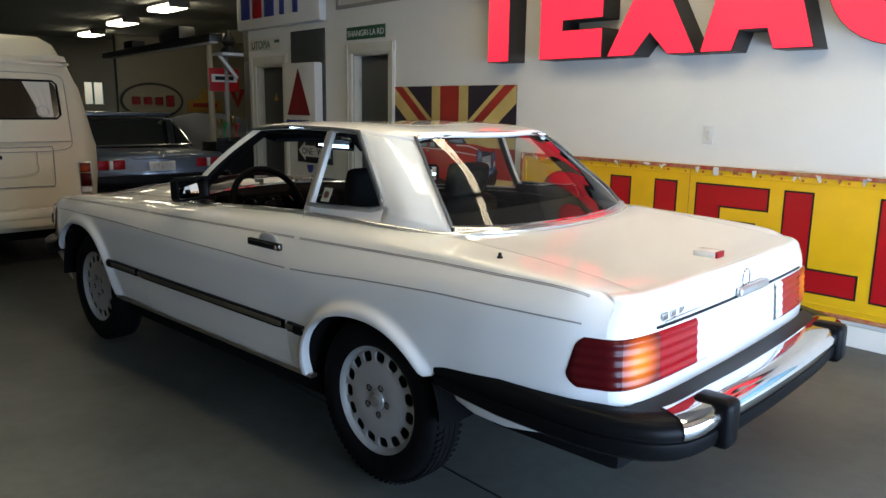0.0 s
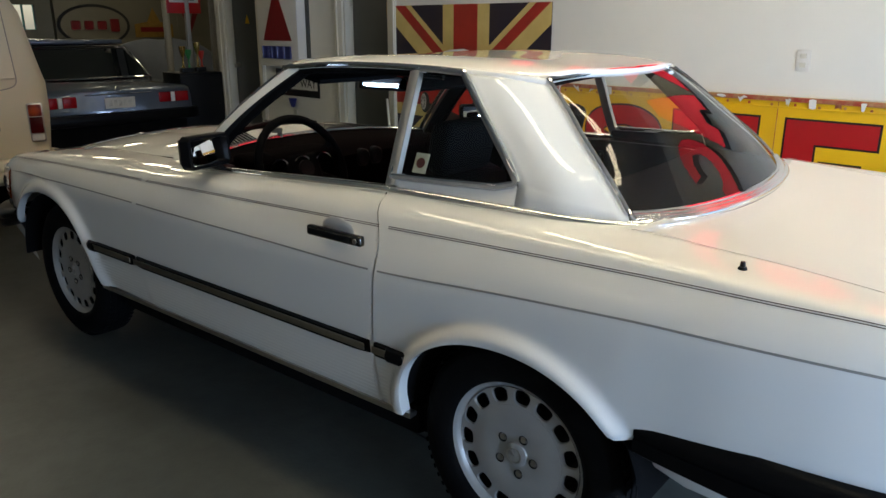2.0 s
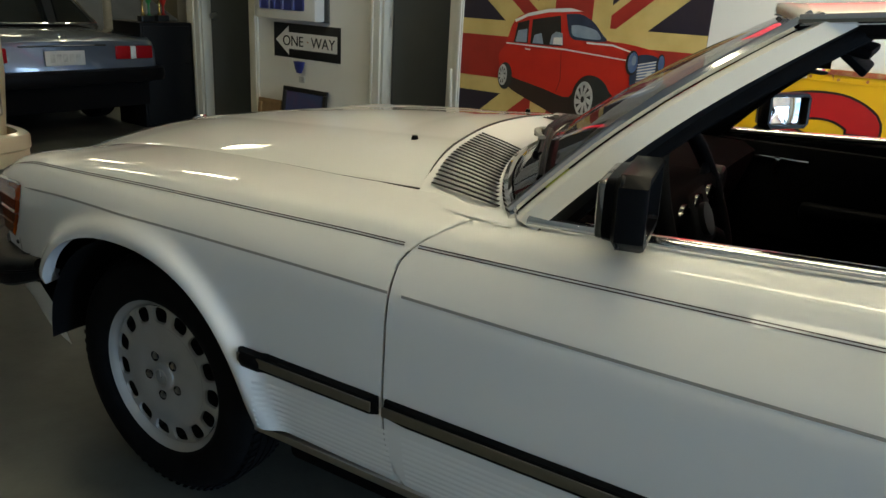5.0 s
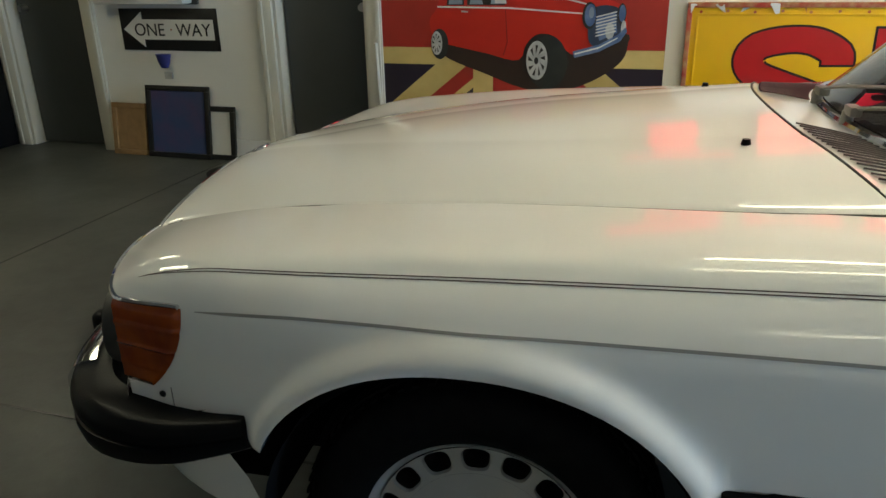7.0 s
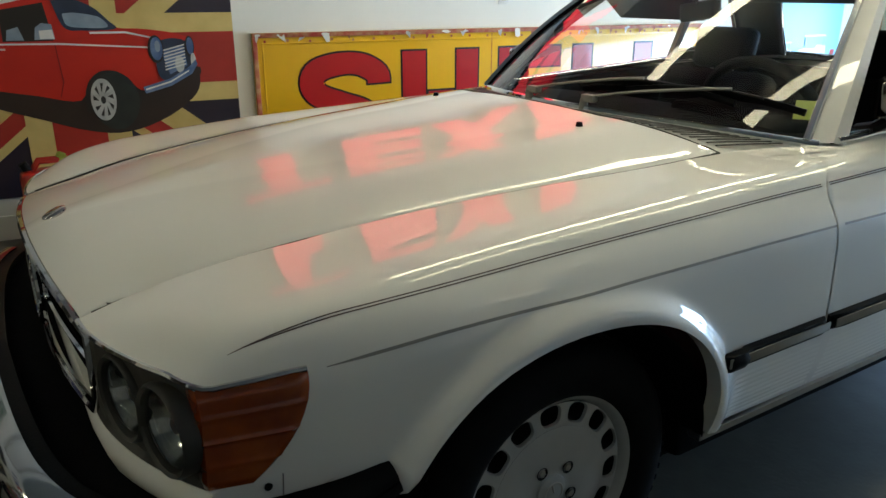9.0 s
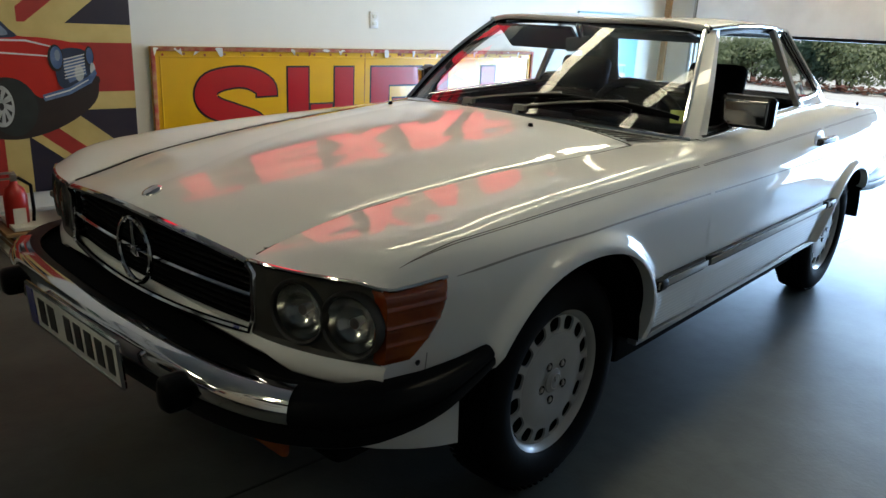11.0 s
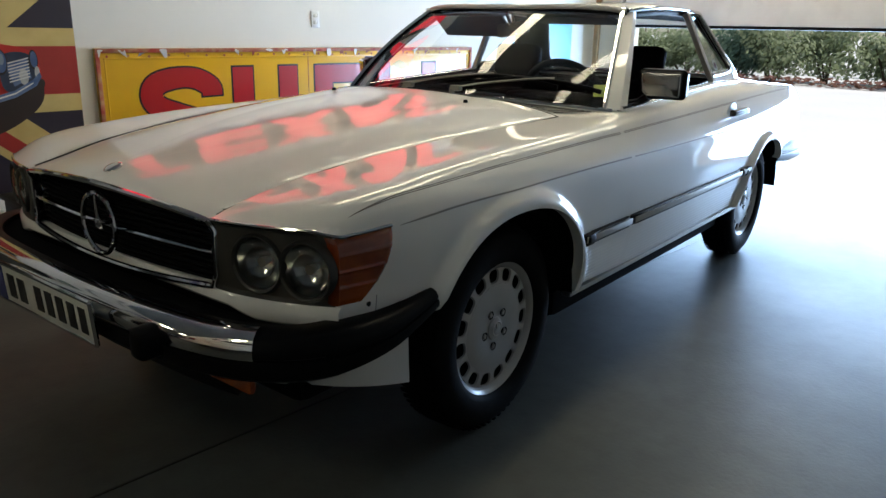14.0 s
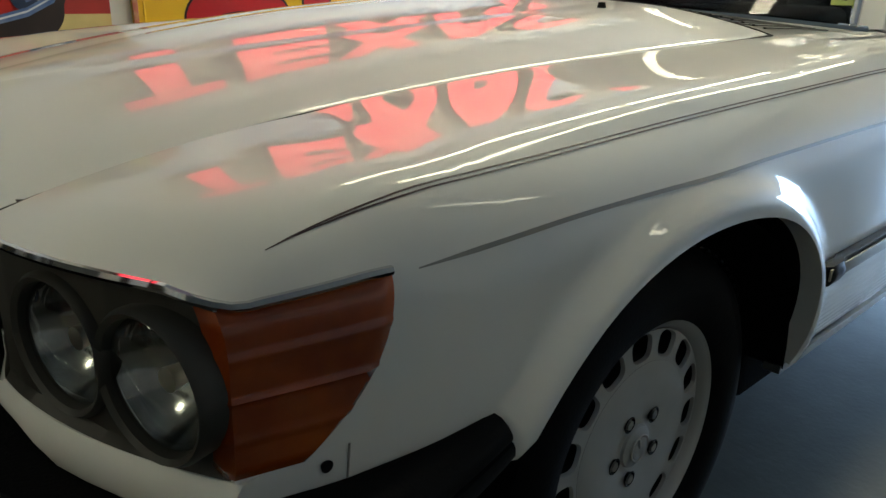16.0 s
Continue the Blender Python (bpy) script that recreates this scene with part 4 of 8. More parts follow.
QT = [Vector((-0.860, .547, 1.278)), Vector((-0.77, .548, 1.283)), Vector((-0.682, .546, 1.281))]
loop = QB + Q_REAR[1:] + QT[1:] + [Vector(p) for p in reversed(Q_FRONT[1:3])]
bm = bmesh.new()
add_sweep(bm, [p + Vector((0, .004, 0)) for p in loop], ring_profile(0.011, 0.009, 8), closed=True, up=(0, 1, 0.3))
both("quarter_window_frame", bm, CHROME, car, "polished quarter window frame")
bm = bmesh.new()
lean = (0.546 - 0.690) / (1.281 - 0.990)   # the pane is flat and leans inwards
bm.faces.new([bm.verts.new((p.x, 0.681 + lean * (p.z - 0.990) + 0.075 * (p.x + 0.80), p.z)) for p in loop])
for ob in both("quarter_window", bm, GLASS, car, "fixed quarter window pane"):
    ob.visible_shadow = False
bm = bmesh.new()
add_sweep(bm, [Vector(p) + Vector((-0.004, 0.006, 0)) for p in catmull(Q_FRONT, 10)], [(-.017, -.012), (.017, -.012), (.017, .008), (.006, .014), (-.017, .010)], up=(0, 1, 0.3))
both("door_post", bm, SATIN_CHROME, car, "polished metal window post")
part("window_sticker", box((0.048, 0.002, 0.058), (0, 0, 0)), [STICKER_PALE], car, "small square club sticker", matrix=pose(-0.807, .677, 1.035, 24, 0, 1))
bm = bmesh.new()
add_cyl(bm, 0.015, 0.015, 0.0015, pose(-0.807, .6785, 1.036, 114, 0, 1), 20)
part("window_sticker", bm, STICKER_RED, car, "dark red disc of the sticker")

# rear window and its trim
RW_TOP = catmull([(-1.062, .436, 1.264), (-1.105, .25, 1.276), (-1.118, 0, 1.280), (-1.105, -.25, 1.276), (-1.062, -.436, 1.264)], 25)
RW_BOT = catmull([(-1.400, .585, .962), (-1.475, .42, .955), (-1.515, .2, .952), (-1.525, 0, .951), (-1.515, -.2, .952), (-1.475, -.42, .955), (-1.400, -.585, .962)], 25)
bm = bmesh.new()
P = []
for i in range(13):
    t = i / 12
    row = []
    for j in range(25):
        p = RW_TOP[j].lerp(RW_BOT[j], t)
        s = j / 24 * 2 - 1
        p.x -= 0.018 * math.sin(math.pi * t)
        p.z += 0.014 * math.sin(math.pi * t)
        # the sides follow the edge of the pillar
        e = lerp_path(W_EDGE, 1 - t)
        e = Vector((e.x, math.copysign(e.y, p.y), e.z))
        row.append(p.lerp(e + Vector((-0.004, 0, 0.002)), abs(s) ** 5))
    P.append(row)
add_grid(bm, P)
rw = part("rear_window", bm, GLASS, car, "large wraparound rear window")
rw.visible_shadow = False
bm = bmesh.new()
edge = [P[0][j] for j in range(25)] + [P[i][24] for i in range(1, 13)] + [P[12][j] for j in range(23, -1, -1)] + [P[i][0] for i in range(11, 0, -1)]
add_sweep(bm, edge, ring_profile(0.0075, n=8), closed=True, up=(-0.7, 0, 0.7))
part("rear_window_trim", bm, CHROME, car, "chrome rear window trim")
bm = bmesh.new()
add_sweep(bm, [p + Vector((-0.010, 0, -0.007)) for p in P[12]], ring_profile(0.014, 0.010, 10))
part("rear_window_sill", bm, BRIGHT_TRIM, car, "bright sill under the rear window")
# bright strip where the hardtop sits on the body
strip = [Vector((-0.70, .708, .950)), Vector((-0.95, .702, .951)), Vector((-1.13, .690, .949)), Vector((-1.30, .660, .943)), Vector((-1.42, .604, .939))] + \
    [p + Vector((-0.022, 0, -0.014)) for p in RW_BOT[2:13]]
strip = catmull(strip, 40)
bm = bmesh.new()
full = strip + [Vector((p.x, -p.y, p.z)) for p in reversed(strip[:-1])]
add_sweep(bm, full, ring_profile(0.013, 0.012, 14))
part("hardtop_base_trim", bm, BRIGHT_TRIM, car, "chrome strip under the hardtop")
bm = bmesh.new()
add_sweep(bm, [p + Vector((0, 0, -0.010)) for p in full], ring_profile(0.012, 0.007, 8))
part("hardtop_base_seal", bm, RUBBER, car, "black seal under the hardtop")
# deck behind the cockpit: black shelf inside the hardtop, white body outside its foot
FOOT = [(-1.56, 0.0), (-1.52, 0.22), (-1.475, 0.45), (-1.42, 0.59), (-1.30, 0.650), (-1.10, 0.682)]
bm = bmesh.new()
rows = []
for i in range(25):
    x = -1.10 - 0.36 * i / 24
    v = table(x, SECTIONS)
    rows.append([Vector((x - 0.07 * (1 - s * s), s * v[14], v[15] + 0.010 * (1 - s ** 4))) for s in [-1 + 2 * j / 80 for j in range(81)]])
add_grid(bm, rows)
for f in bm.faces:
    c = f.calc_center_median()
    f.material_index = 1 if abs(c.y) > table(c.x, FOOT)[0] else 0
part("rear_deck", bm, [CARPET, PAINT], car, "black shelf under the rear window, white round its edge")

# belt trim along the door
bm = bmesh.new()
belt = [Vector((x, table(x, SECTIONS)[14] - 0.002, table(x, SECTIONS)[15] + 0.006)) for x in [0.30 - 1.02 * i / 20 for i in range(21)]]
add_sweep(bm, belt, ring_profile(0.019, 0.013, 16))
both("belt_trim", bm, BRIGHT_TRIM, car, "chrome belt strip along the door")
bm = bmesh.new()
add_sweep(bm, [p + Vector((0, -0.018, 0.0)) for p in belt], ring_profile(0.009, 0.007, 6))
both("belt_seal", bm, RUBBER, car, "black window slot seal")


# ---- lines and trims along the flank ----
def flank_at(x, z):
    """A point of the flank at x and height z."""
    pts = section(x, 80)
    k = next((i for i, p in enumerate(pts) if p.z >= z), len(pts) - 1)
    k = max(1, k)
    f = (z - pts[k - 1].z) / max(pts[k].z - pts[k - 1].z, 1e-6)
    p = pts[k - 1].lerp(pts[k], min(1, max(0, f)))
    y = p.y + (flare(p.x, p.z) if p.z < 0.78 else 0)
    return Vector((rear_x(front_x(p.x, p.y), p.y, p.z), y, p.z))


def flank_normal(x, z):
    a, b = flank_at(x, z - 0.006), flank_at(x, z + 0.006)
    return Vector((0, b.z - a.z, -(b.y - a.y))).normalized()


def flank_strip(x0, x1, zf, dz, out, n=60):
    """A thin strip lying on the flank at the height zf(x)."""
    bm = bmesh.new()
    rows = []
    for i in range(n + 1):
        x = x0 + (x1 - x0) * i / n
        z = zf(x)
        nn = flank_normal(x, z)
        w = dz * min(1, 0.25 + 10 * abs(x - x1)) if x1 > 1.7 else dz
        w *= max(0.2, nn.y)
        rows.append([flank_at(x, z - w) + nn * 0.0004, flank_at(x, z - w) + nn * out, flank_at(x, z + w) + nn * out, flank_at(x, z + w) + nn * 0.0004])
    add_grid(bm, rows)
    return bm


def coach_z(x):
    v = table(x, SECTIONS)
    return v[11]


def crease_z(x):
    return table(x, SECTIONS)[9]


for a, b in ((-2.10, -0.80), (-0.765, 0.470), (0.50, 1.84)):
    for d in (-0.0026, 0.0026):
        both("coach_line", flank_strip(a, b, lambda x: coach_z(x) + d * max(0.25, flank_normal(x, coach_z(x)).y) * (1 if x < 1.7 else max(0, (1.84 - x) / 0.14)), 0.0010, 0.0008), STRIPE, car, "thin dark double coach line")
    # the crease's shade is painted on as a thin grey strip
    both("crease", flank_strip(a, min(b, 1.715), crease_z, 0.0026, 0.0009), SHADOW_LINE, car, "grey strip painting the shade along the flank crease")


def rub_strip(x0, x1):
    bm = bmesh.new()
    n = 24
    rows = []
    for i in range(n + 1):
        x = x0 + (x1 - x0) * i / n
        e = min(1.0, min(abs(x - x0), abs(x - x1)) / 0.012 + 0.35)
        p = flank_at(x, 0.53)
        p.y = 0.868 + (0.006 if x > 0.8 or x < -0.85 else 0)
        rows.append([p + Vector((0, -0.002, -0.021)), p + Vector((0, 0.012 * e, -0.019)), p + Vector((0, 0.019 * e, -0.006)), p + Vector((0, 0.019 * e, 0.004)), p + Vector((0, 0.014 * e, 0.017)), p + Vector((0, -0.002, 0.020))])
    add_grid(bm, rows)
    for row in (rows[0], rows[-1]):
        bm.faces.new([bm.verts.new(q) for q in row])
    return bm


for a, b in ((0.505, 0.862), (-0.775, 0.489), (-0.925, -0.795)):
    both("rubbing_strip", rub_strip(a, b), RUBBER, car, "black rubbing strip")
    bm = bmesh.new()
    yy = 0.888
    add_box(bm, (b - a - 0.01, 0.003, 0.021), ((a + b) / 2, yy, 0.533), 0.001)
    both("rubbing_strip_insert", bm, STRIP_METAL, car, "grey metal strip insert")

# ribbed lower cladding and the sill
bm = bmesh.new()
for k in range(9):
    z = 0.365 + k * 0.0135
    for a, b in ((-0.88, -0.795), (-0.775, 0.455), (0.485, 0.83)):
        rows = []
        for i in range(9):
            x = a + (b - a) * i / 8
            p = flank_at(x, z)
            rows.append([p + Vector((0, 0.0005, -0.0035)), p + Vector((0, 0.0007, 0)), p + Vector((0, 0.0005, 0.0035))])
        add_grid(bm, rows)
both("ribbed_cladding", bm, PAINT, car, "white ribbed lower cladding")
bm = bmesh.new()
add_sweep(bm, [(x, 0.822, 0.335) for x in (-0.90, -0.5, 0, 0.5, 0.86)], [(-.02, -.006), (.008, -.006), (.012, 0), (.010, .008), (-.02, .010)])
both("sill_trim", bm, DULL_CHROME, car, "dull metal sill trim")
bm = bmesh.new()
add_box(bm, (1.70, 0.10, 0.10), (-0.02, 0.715, 0.275), 0.02)
both("sill", bm, CARPET, car, "dark under-sill")


# ---- grey strips behind the panel gaps, coloured as their shade ----
for gap in (gap_front, gap_rear):
    bm = bmesh.new()
    pts = []
    for k in range(20):
        z = 0.36 + (0.86 - 0.36) * k / 19
        p = flank_at(gap(z), z) - flank_normal(gap(z), z) * (0.008 + 0.012 * max(0.0, (z - 0.80) / 0.06))
        pts.append(Vector((gap(z), p.y, p.z)))
    add_sweep(bm, pts, [(-.012, -.002), (.012, -.002), (.012, .002), (-.012, .002)], up=(0, 1, 0))
    both("door_gap", bm, SHADOW_LINE, car, "dark shut line round the door")


# ---- front lamps ----
def nose_x(y):
    return 1.970 - 0.097 * max(0.0, (abs(y) - 0.45) / 0.32) ** 2


NOSE_EDGE = [(p.y, p.z, p.x) for p in column(1.90, 60) if p.z > 0.70]
NOSE_EDGE.sort()


def nose_z(y):
    """Height of the fender's front edge at y."""
    return table(y, NOSE_EDGE)[0]


LAMPS = ((0.588, 1.930), (0.716, 1.897))
bm = bmesh.new()
rows = []
NY, NH = 84, 40
for i in range(NY + 1):
    y = 0.455 + 0.317 * i / NY
    x = nose_x(y)
    zt = nose_z(y) - 0.003
    xi = min(x - 0.008, 1.938 - (y - 0.588) * 0.258)
    col = [Vector((x - 0.002, y, 0.566))] + [Vector((xi, y, 0.576 + (zt - 0.012 - 0.576) * k / NH)) for k in range(NH + 1)] + [Vector((x - 0.001, y, zt))]
    rows.append(col)
add_grid(bm, rows)
# openings for the lamps, their edges covered by the rims
cut = [f for f in bm.faces if any(math.hypot(f.calc_center_median().y - ly, f.calc_center_median().z - 0.650) < 0.066 for ly, _ in LAMPS)]
bmesh.ops.delete(bm, geom=cut, context="FACES")
both("headlamp_bezel", bm, BEZEL, car, "dark headlamp surround")
for s in (1, -1):
    for y, x in LAMPS:
        lamp = new("headlamp")
        lamp.parent = car
        tagged(lamp, "round glass headlamp")
        m = pose(x, s * y, 0.650, 0, 0, -90 + s * 14)
        bm = bmesh.new()
        add_revolve(bm, [(0.073, -0.03), (0.073, 0.012), (0.069, 0.018), (0.064, 0.014), (0.062, 0.0)], 40, m)
        part("rim", bm, BEZEL, lamp, "dark lamp rim")
        bm = bmesh.new()
        add_revolve(bm, [(0.001, -0.045), (0.02, -0.043), (0.042, -0.030), (0.055, -0.014), (0.062, 0.004)], 40, m)
        part("reflector", bm, REFLECTOR, lamp, "bright lamp reflector")
        bm = bmesh.new()
        add_revolve(bm, [(0.001, 0.020), (0.020, 0.0192), (0.040, 0.016), (0.055, 0.011), (0.062, 0.006)], 40, m)
        part("lens", bm, LAMP_GLASS, lamp, "clear bowed lens").visible_shadow = False
        bm = bmesh.new()
        add_cyl(bm, 0.012, 0.008, 0.03, m @ pose(0, -0.02, 0, 90), 14)
        part("bulb", bm, DULL_CHROME, lamp)

# amber side marker wrapped round the corner
bm = bmesh.new()
rows = []
NZ = 41
for i in range(23):
    f = i / 22
    row = []
    for k in range(NZ):
        g = k / (NZ - 1)
        x0 = 1.842 - 0.096 * (1 - (1 - g) ** 1.9)
        x = x0 + (1.90 - x0) * f
        z = 0.571 + (0.165 - 0.006 * f) * g
        p = flank_at(x, z)
        nn = Vector((0.12 + 0.5 * max(0, f - 0.8) * 5 * 0.5, 1, 0.06)).normalized()
        edge = min(1.0, min(g, 1 - g) * 14, f * 10)
        rib = 0.0027 * sum(math.exp(-((g - c) / 0.018) ** 2) for c in (0.26, 0.5, 0.74))
        row.append(p + nn * (0.001 + 0.006 * edge + rib))
    rows.append(row)
# return to the lamp surround
last = rows[-1]
rows.append([Vector((p.x + 0.004, p.y - 0.010, p.z)) for p in last])
rows.append([Vector((p.x + 0.006, p.y - 0.028, p.z)) for p in last])
add_grid(bm, rows)
both("side_marker", bm, AMBER, car, "ribbed amber marker lamp")
# bright lip over the lamps
lip = [Vector((nose_x(0.468 + 0.292 * i / 12) + 0.003, 0.468 + 0.292 * i / 12, nose_z(0.468 + 0.292 * i / 12) - 0.002)) for i in range(13)]
lip += [flank_at(x, z) + Vector((0.003, 0.006, 0)) for x, z in ((1.885, .733), (1.86, .734), (1.83, .736), (1.80, .738), (1.77, .740), (1.745, .7405))]
bm = bmesh.new()
add_sweep(bm, catmull(lip, 40), ring_profile(0.0045, n=6))
both("lamp_lip", bm, CHROME, car, "thin bright strip over the lamps")
# painted panel below the lamps and grille
bm = bmesh.new()
P = []
for i in range(41):
    y = -0.784 + 1.568 * i / 40
    x = nose_x(y)
    k = min(1.0, max(0.0, (abs(y) - 0.50) / 0.09))
    k = k * k * (3 - 2 * k)
    zb = 0.534 - 0.020 * k
    P.append([Vector((x - 0.05, y, zb - 0.012)), Vector((x + 0.000, y, zb)), Vector((x + 0.008, y, zb + 0.010)), Vector((x + 0.007, y, 0.556)), Vector((x - 0.001, y, 0.567)), Vector((x - 0.03, y, 0.570))])
add_grid(bm, P)
part("nose_panel", bm, PAINT, car, "white panel under the lamps")


# ---- grille ----
def grille_x(y):
    return 1.962 + 0.033 * (1 - (y / 0.46) ** 2)


# near-black sheet in place of the shade behind the grille bars
part("grille_backing", box((0.02, 0.91, 0.19), (1.915, 0, 0.660)), DARK, car)
ys = [-0.455 + 0.91 * i / 30 for i in range(31)]
for k in range(11):
    z = 0.575 + k * 0.0155
    bm = bmesh.new()
    add_sweep(bm, [(grille_x(y) - 0.030, y, z) for y in ys], [(-.012, -.002), (.006, -.0035), (.008, 0), (.006, .0035), (-.012, .002)])
    part("grille_bar", bm, CARPET, car)
bm = bmesh.new()
add_sweep(bm, [(grille_x(y) - 0.008, y, 0.652) for y in ys], [(-.012, -.004), (.004, -.005), (.009, -.001), (.009, .001), (.004, .005), (-.012, .004)])
part("grille_crossbar", bm, CHROME, car, "chrome bar across the grille")
ring = [hood_point(1.968, y / 0.461) + Vector((0.004, 0, -0.008)) for y in ys]
ring_low = [Vector((grille_x(y) + 0.004, y, 0.570 - 0.018 * (1 - (y / 0.455) ** 2))) for y in reversed(ys)]
corner_a = [Vector((grille_x(.46), 0.463, 0.71)), Vector((grille_x(.46), 0.463, 0.60))]
corner_b = [Vector((grille_x(.46), -0.463, 0.60)), Vector((grille_x(.46), -0.463, 0.71))]
bm = bmesh.new()
add_sweep(bm, ring + corner_a + ring_low + corner_b, ring_profile(0.0085, 0.009, 8), closed=True, up=(1, 0, 0.2))
part("grille_frame", bm, CHROME, car, "chrome grille surround")
bm = bmesh.new()
N = 40
add_sweep(bm, [(2.004, 0.083 * math.sin(2 * math.pi * k / N), 0.655 + 0.083 * math.cos(2 * math.pi * k / N)) for k in range(N)], ring_profile(0.007, n=8), closed=True, up=(1, 0, 0))
add_box(bm, (0.010, 0.014, 0.076), (2.004, 0, 0.695), 0.003)
add_box(bm, (0.03, 0.03, 0.03), (1.995, 0, 0.655), 0.006)
part("grille_emblem", bm, CHROME, car, "large round chrome emblem")

# ---- bumpers ----
RUB = [(-.040, -.056), (.020, -.057), (.036, -.046), (.042, -.020), (.040, -.006), (.034, -.003), (.034, .003), (.040, .006), (.042, .022), (.034, .042), (.016, .056), (-.040, .058)]
CHR_REAR = [(.020, .000), (.041, .002), (.047, .014), (.045, .034), (.034, .053), (.016, .062), (-.050, .064), (-.066, .058), (-.068, .040)]
CHR = [(.020, .000), (.041, .002), (.047, .014), (.045, .034), (.034, .053), (.016, .062), (-.012, .064)]
front_half = [(2.118, 0, .482), (2.110, .22, .482), (2.095, .42, .480), (2.072, .56, .478), (2.030, .672, .477), (1.955, .764, .478), (1.86, .812, .484), (1.77, .834, .494), (1.69, .842, .513), (1.605, .846, .538)]
left_half = catmull(front_half, 40)
f_path = [Vector((p.x, -p.y, p.z)) for p in reversed(left_half)] + left_half[1:]
bumper = new("front_bumper")
bumper.parent = car
tagged(bumper, "black rubber and chrome front bumper")
bm = bmesh.new()
taper = [min(1.0, 0.48 + 0.52 * min(i, len(f_path) - 1 - i) / 15) for i in range(len(f_path))]
add_sweep(bm, f_path, RUB, scale=taper)
part("rubber", bm, RUBBER, bumper, "black rubber wraparound")
mid = [p for p in f_path if abs(p.y) < 0.69 and p.x > 1.9]
bm = bmesh.new()
add_sweep(bm, mid, CHR)
part("chrome_face", bm, CHROME, bumper, "chrome bumper face")
for s in (1, -1):
    bm = bmesh.new()
    c = Vector((2.120, s * 0.45, 0.484))
    add_box(bm, (0.13, 0.056, 0.080), c, 0.024, segs=3)
    part("overrider", bm, RUBBER, bumper, "black rubber overrider")
    part("indicator", box((0.02, 0.16, 0.055), (2.030, s * 0.59, 0.402), 0.012), AMBER, bumper, "amber indicator below the bumper")
# chin below the bumper
bm = bmesh.new()
P = []
for i in range(41):
    p = f_path[int(i / 40 * (len(f_path) - 1))]
    n = Vector((p.x - 1.2, p.y * 0.9, 0)).normalized()
    lowz = 0.30 if abs(p.y) < 0.60 else 0.355 - 0.075 * min(1, max(0, (1.97 - p.x) / 0.32))
    zt = p.z - 0.04
    if p.x < 1.64:
        continue
    P.append([Vector((p.x, p.y, zt)) - n * 0.025] + [Vector((p.x - n.x * (0.04 + 0.08 * f), p.y - n.y * (0.035 + 0.035 * f), zt + (lowz - zt) * f)) for f in (0.4, 0.75, 1.0)])
add_grid(bm, P)
for f in bm.faces:
    f.material_index = 1 if abs(f.calc_center_median().y) < 0.60 else 0
part("front_apron", bm, [PAINT, BLACK], car, "white front apron, black in the middle")
bm = bmesh.new()
P = []
for i in range(41):
    p = f_path[int(i / 40 * (len(f_path) - 1))]
    n = Vector((p.x - 1.2, p.y * 0.9, 0)).normalized()
    P.append([p + Vector((0, 0, 0.045)) - n * 0.02, Vector((min(p.x, nose_x(min(.78, abs(p.y)))) - 0.01 if p.x > 1.86 else p.x, p.y * 0.93, 0.510))])
add_grid(bm, P)
part("bumper_filler", bm, CARPET, car, "black filler behind the front bumper")
# number plate with plain bars for its characters
plate = new("front_plate")
plate.parent = car
tagged(plate, "white plate with dark bars, fixed to the bumper")
plate.matrix_basis = pose(2.178, 0.005, 0.484, 0, 0, 90) @ pose(0, 0, 0, 4, 0, 0)
part("plate", box((0.52, 0.006, 0.112), (0, 0, 0), 0.003), PLATE_WHITE, plate)
bm = bmesh.new()
for a, b, c, d in (((-.26, 0, .056), (.26, 0, .056), .006, 0), ((-.26, 0, -.056), (.26, 0, -.056), .006, 0), ((-.26, 0, -.056), (-.26, 0, .056), .006, 0), ((.26, 0, -.056), (.26, 0, .056), .006, 0)):
    add_sweep(bm, [a, b], ring_profile(c, n=6), up=(0, 1, 0))
part("plate_frame", bm, CHROME, plate, "chrome plate frame")
part("plate_band", box((0.04, 0.003, 0.100), (-0.232, -0.0045, 0)), SIGN_BLUE, plate, "blue end band")
for x, w in ((-0.165, 0.05), (-0.105, 0.05), (-0.01, 0.045), (0.048, 0.045), (0.106, 0.045), (0.163, 0.045), (0.218, 0.04)):
    part("plate_bar", box((w * 0.8, 0.002, 0.068), (x, -0.004, 0)), SIGN_BLACK, plate)

rear_half = [(-1.575, .822, .530), (-1.72, .824, .526), (-1.90, .822, .521), (-2.08, .812, .515), (-2.21, .785, .509), (-2.31, .720, .506), (-2.356, .630, .509), (-2.380, .42, .520), (-2.390, .2, .521), (-2.392, 0, .521)]
lh = catmull(rear_half, 44)
r_path = lh + [Vector((p.x, -p.y, p.z)) for p in reversed(lh[:-1])]
bumper = new("rear_bumper")
bumper.parent = car
tagged(bumper, "black rubber and chrome rear bumper")
bm = bmesh.new()
taper = [min(1.0, 0.72 + 0.28 * min(i, len(r_path) - 1 - i) / 8) for i in range(len(r_path))]
add_sweep(bm, r_path, [(a, b * 1.10 if b < -0.01 else b) for a, b in RUB], scale=taper)
part("rubber", bm, RUBBER, bumper, "black rubber wraparound")
mid = [p for p in r_path if abs(p.y) < 0.70 and p.x < -2.3]
bm = bmesh.new()
add_sweep(bm, mid, CHR_REAR)
part("chrome_face", bm, CHROME, bumper, "chrome bumper face")
for s in (1, -1):
    bm = bmesh.new()
    add_box(bm, (0.12, 0.085, 0.145), (-2.378, s * 0.52, 0.518), 0.026, segs=3)
    part("overrider", bm, RUBBER, bumper, "black rubber overrider")
bm = bmesh.new()
P = []
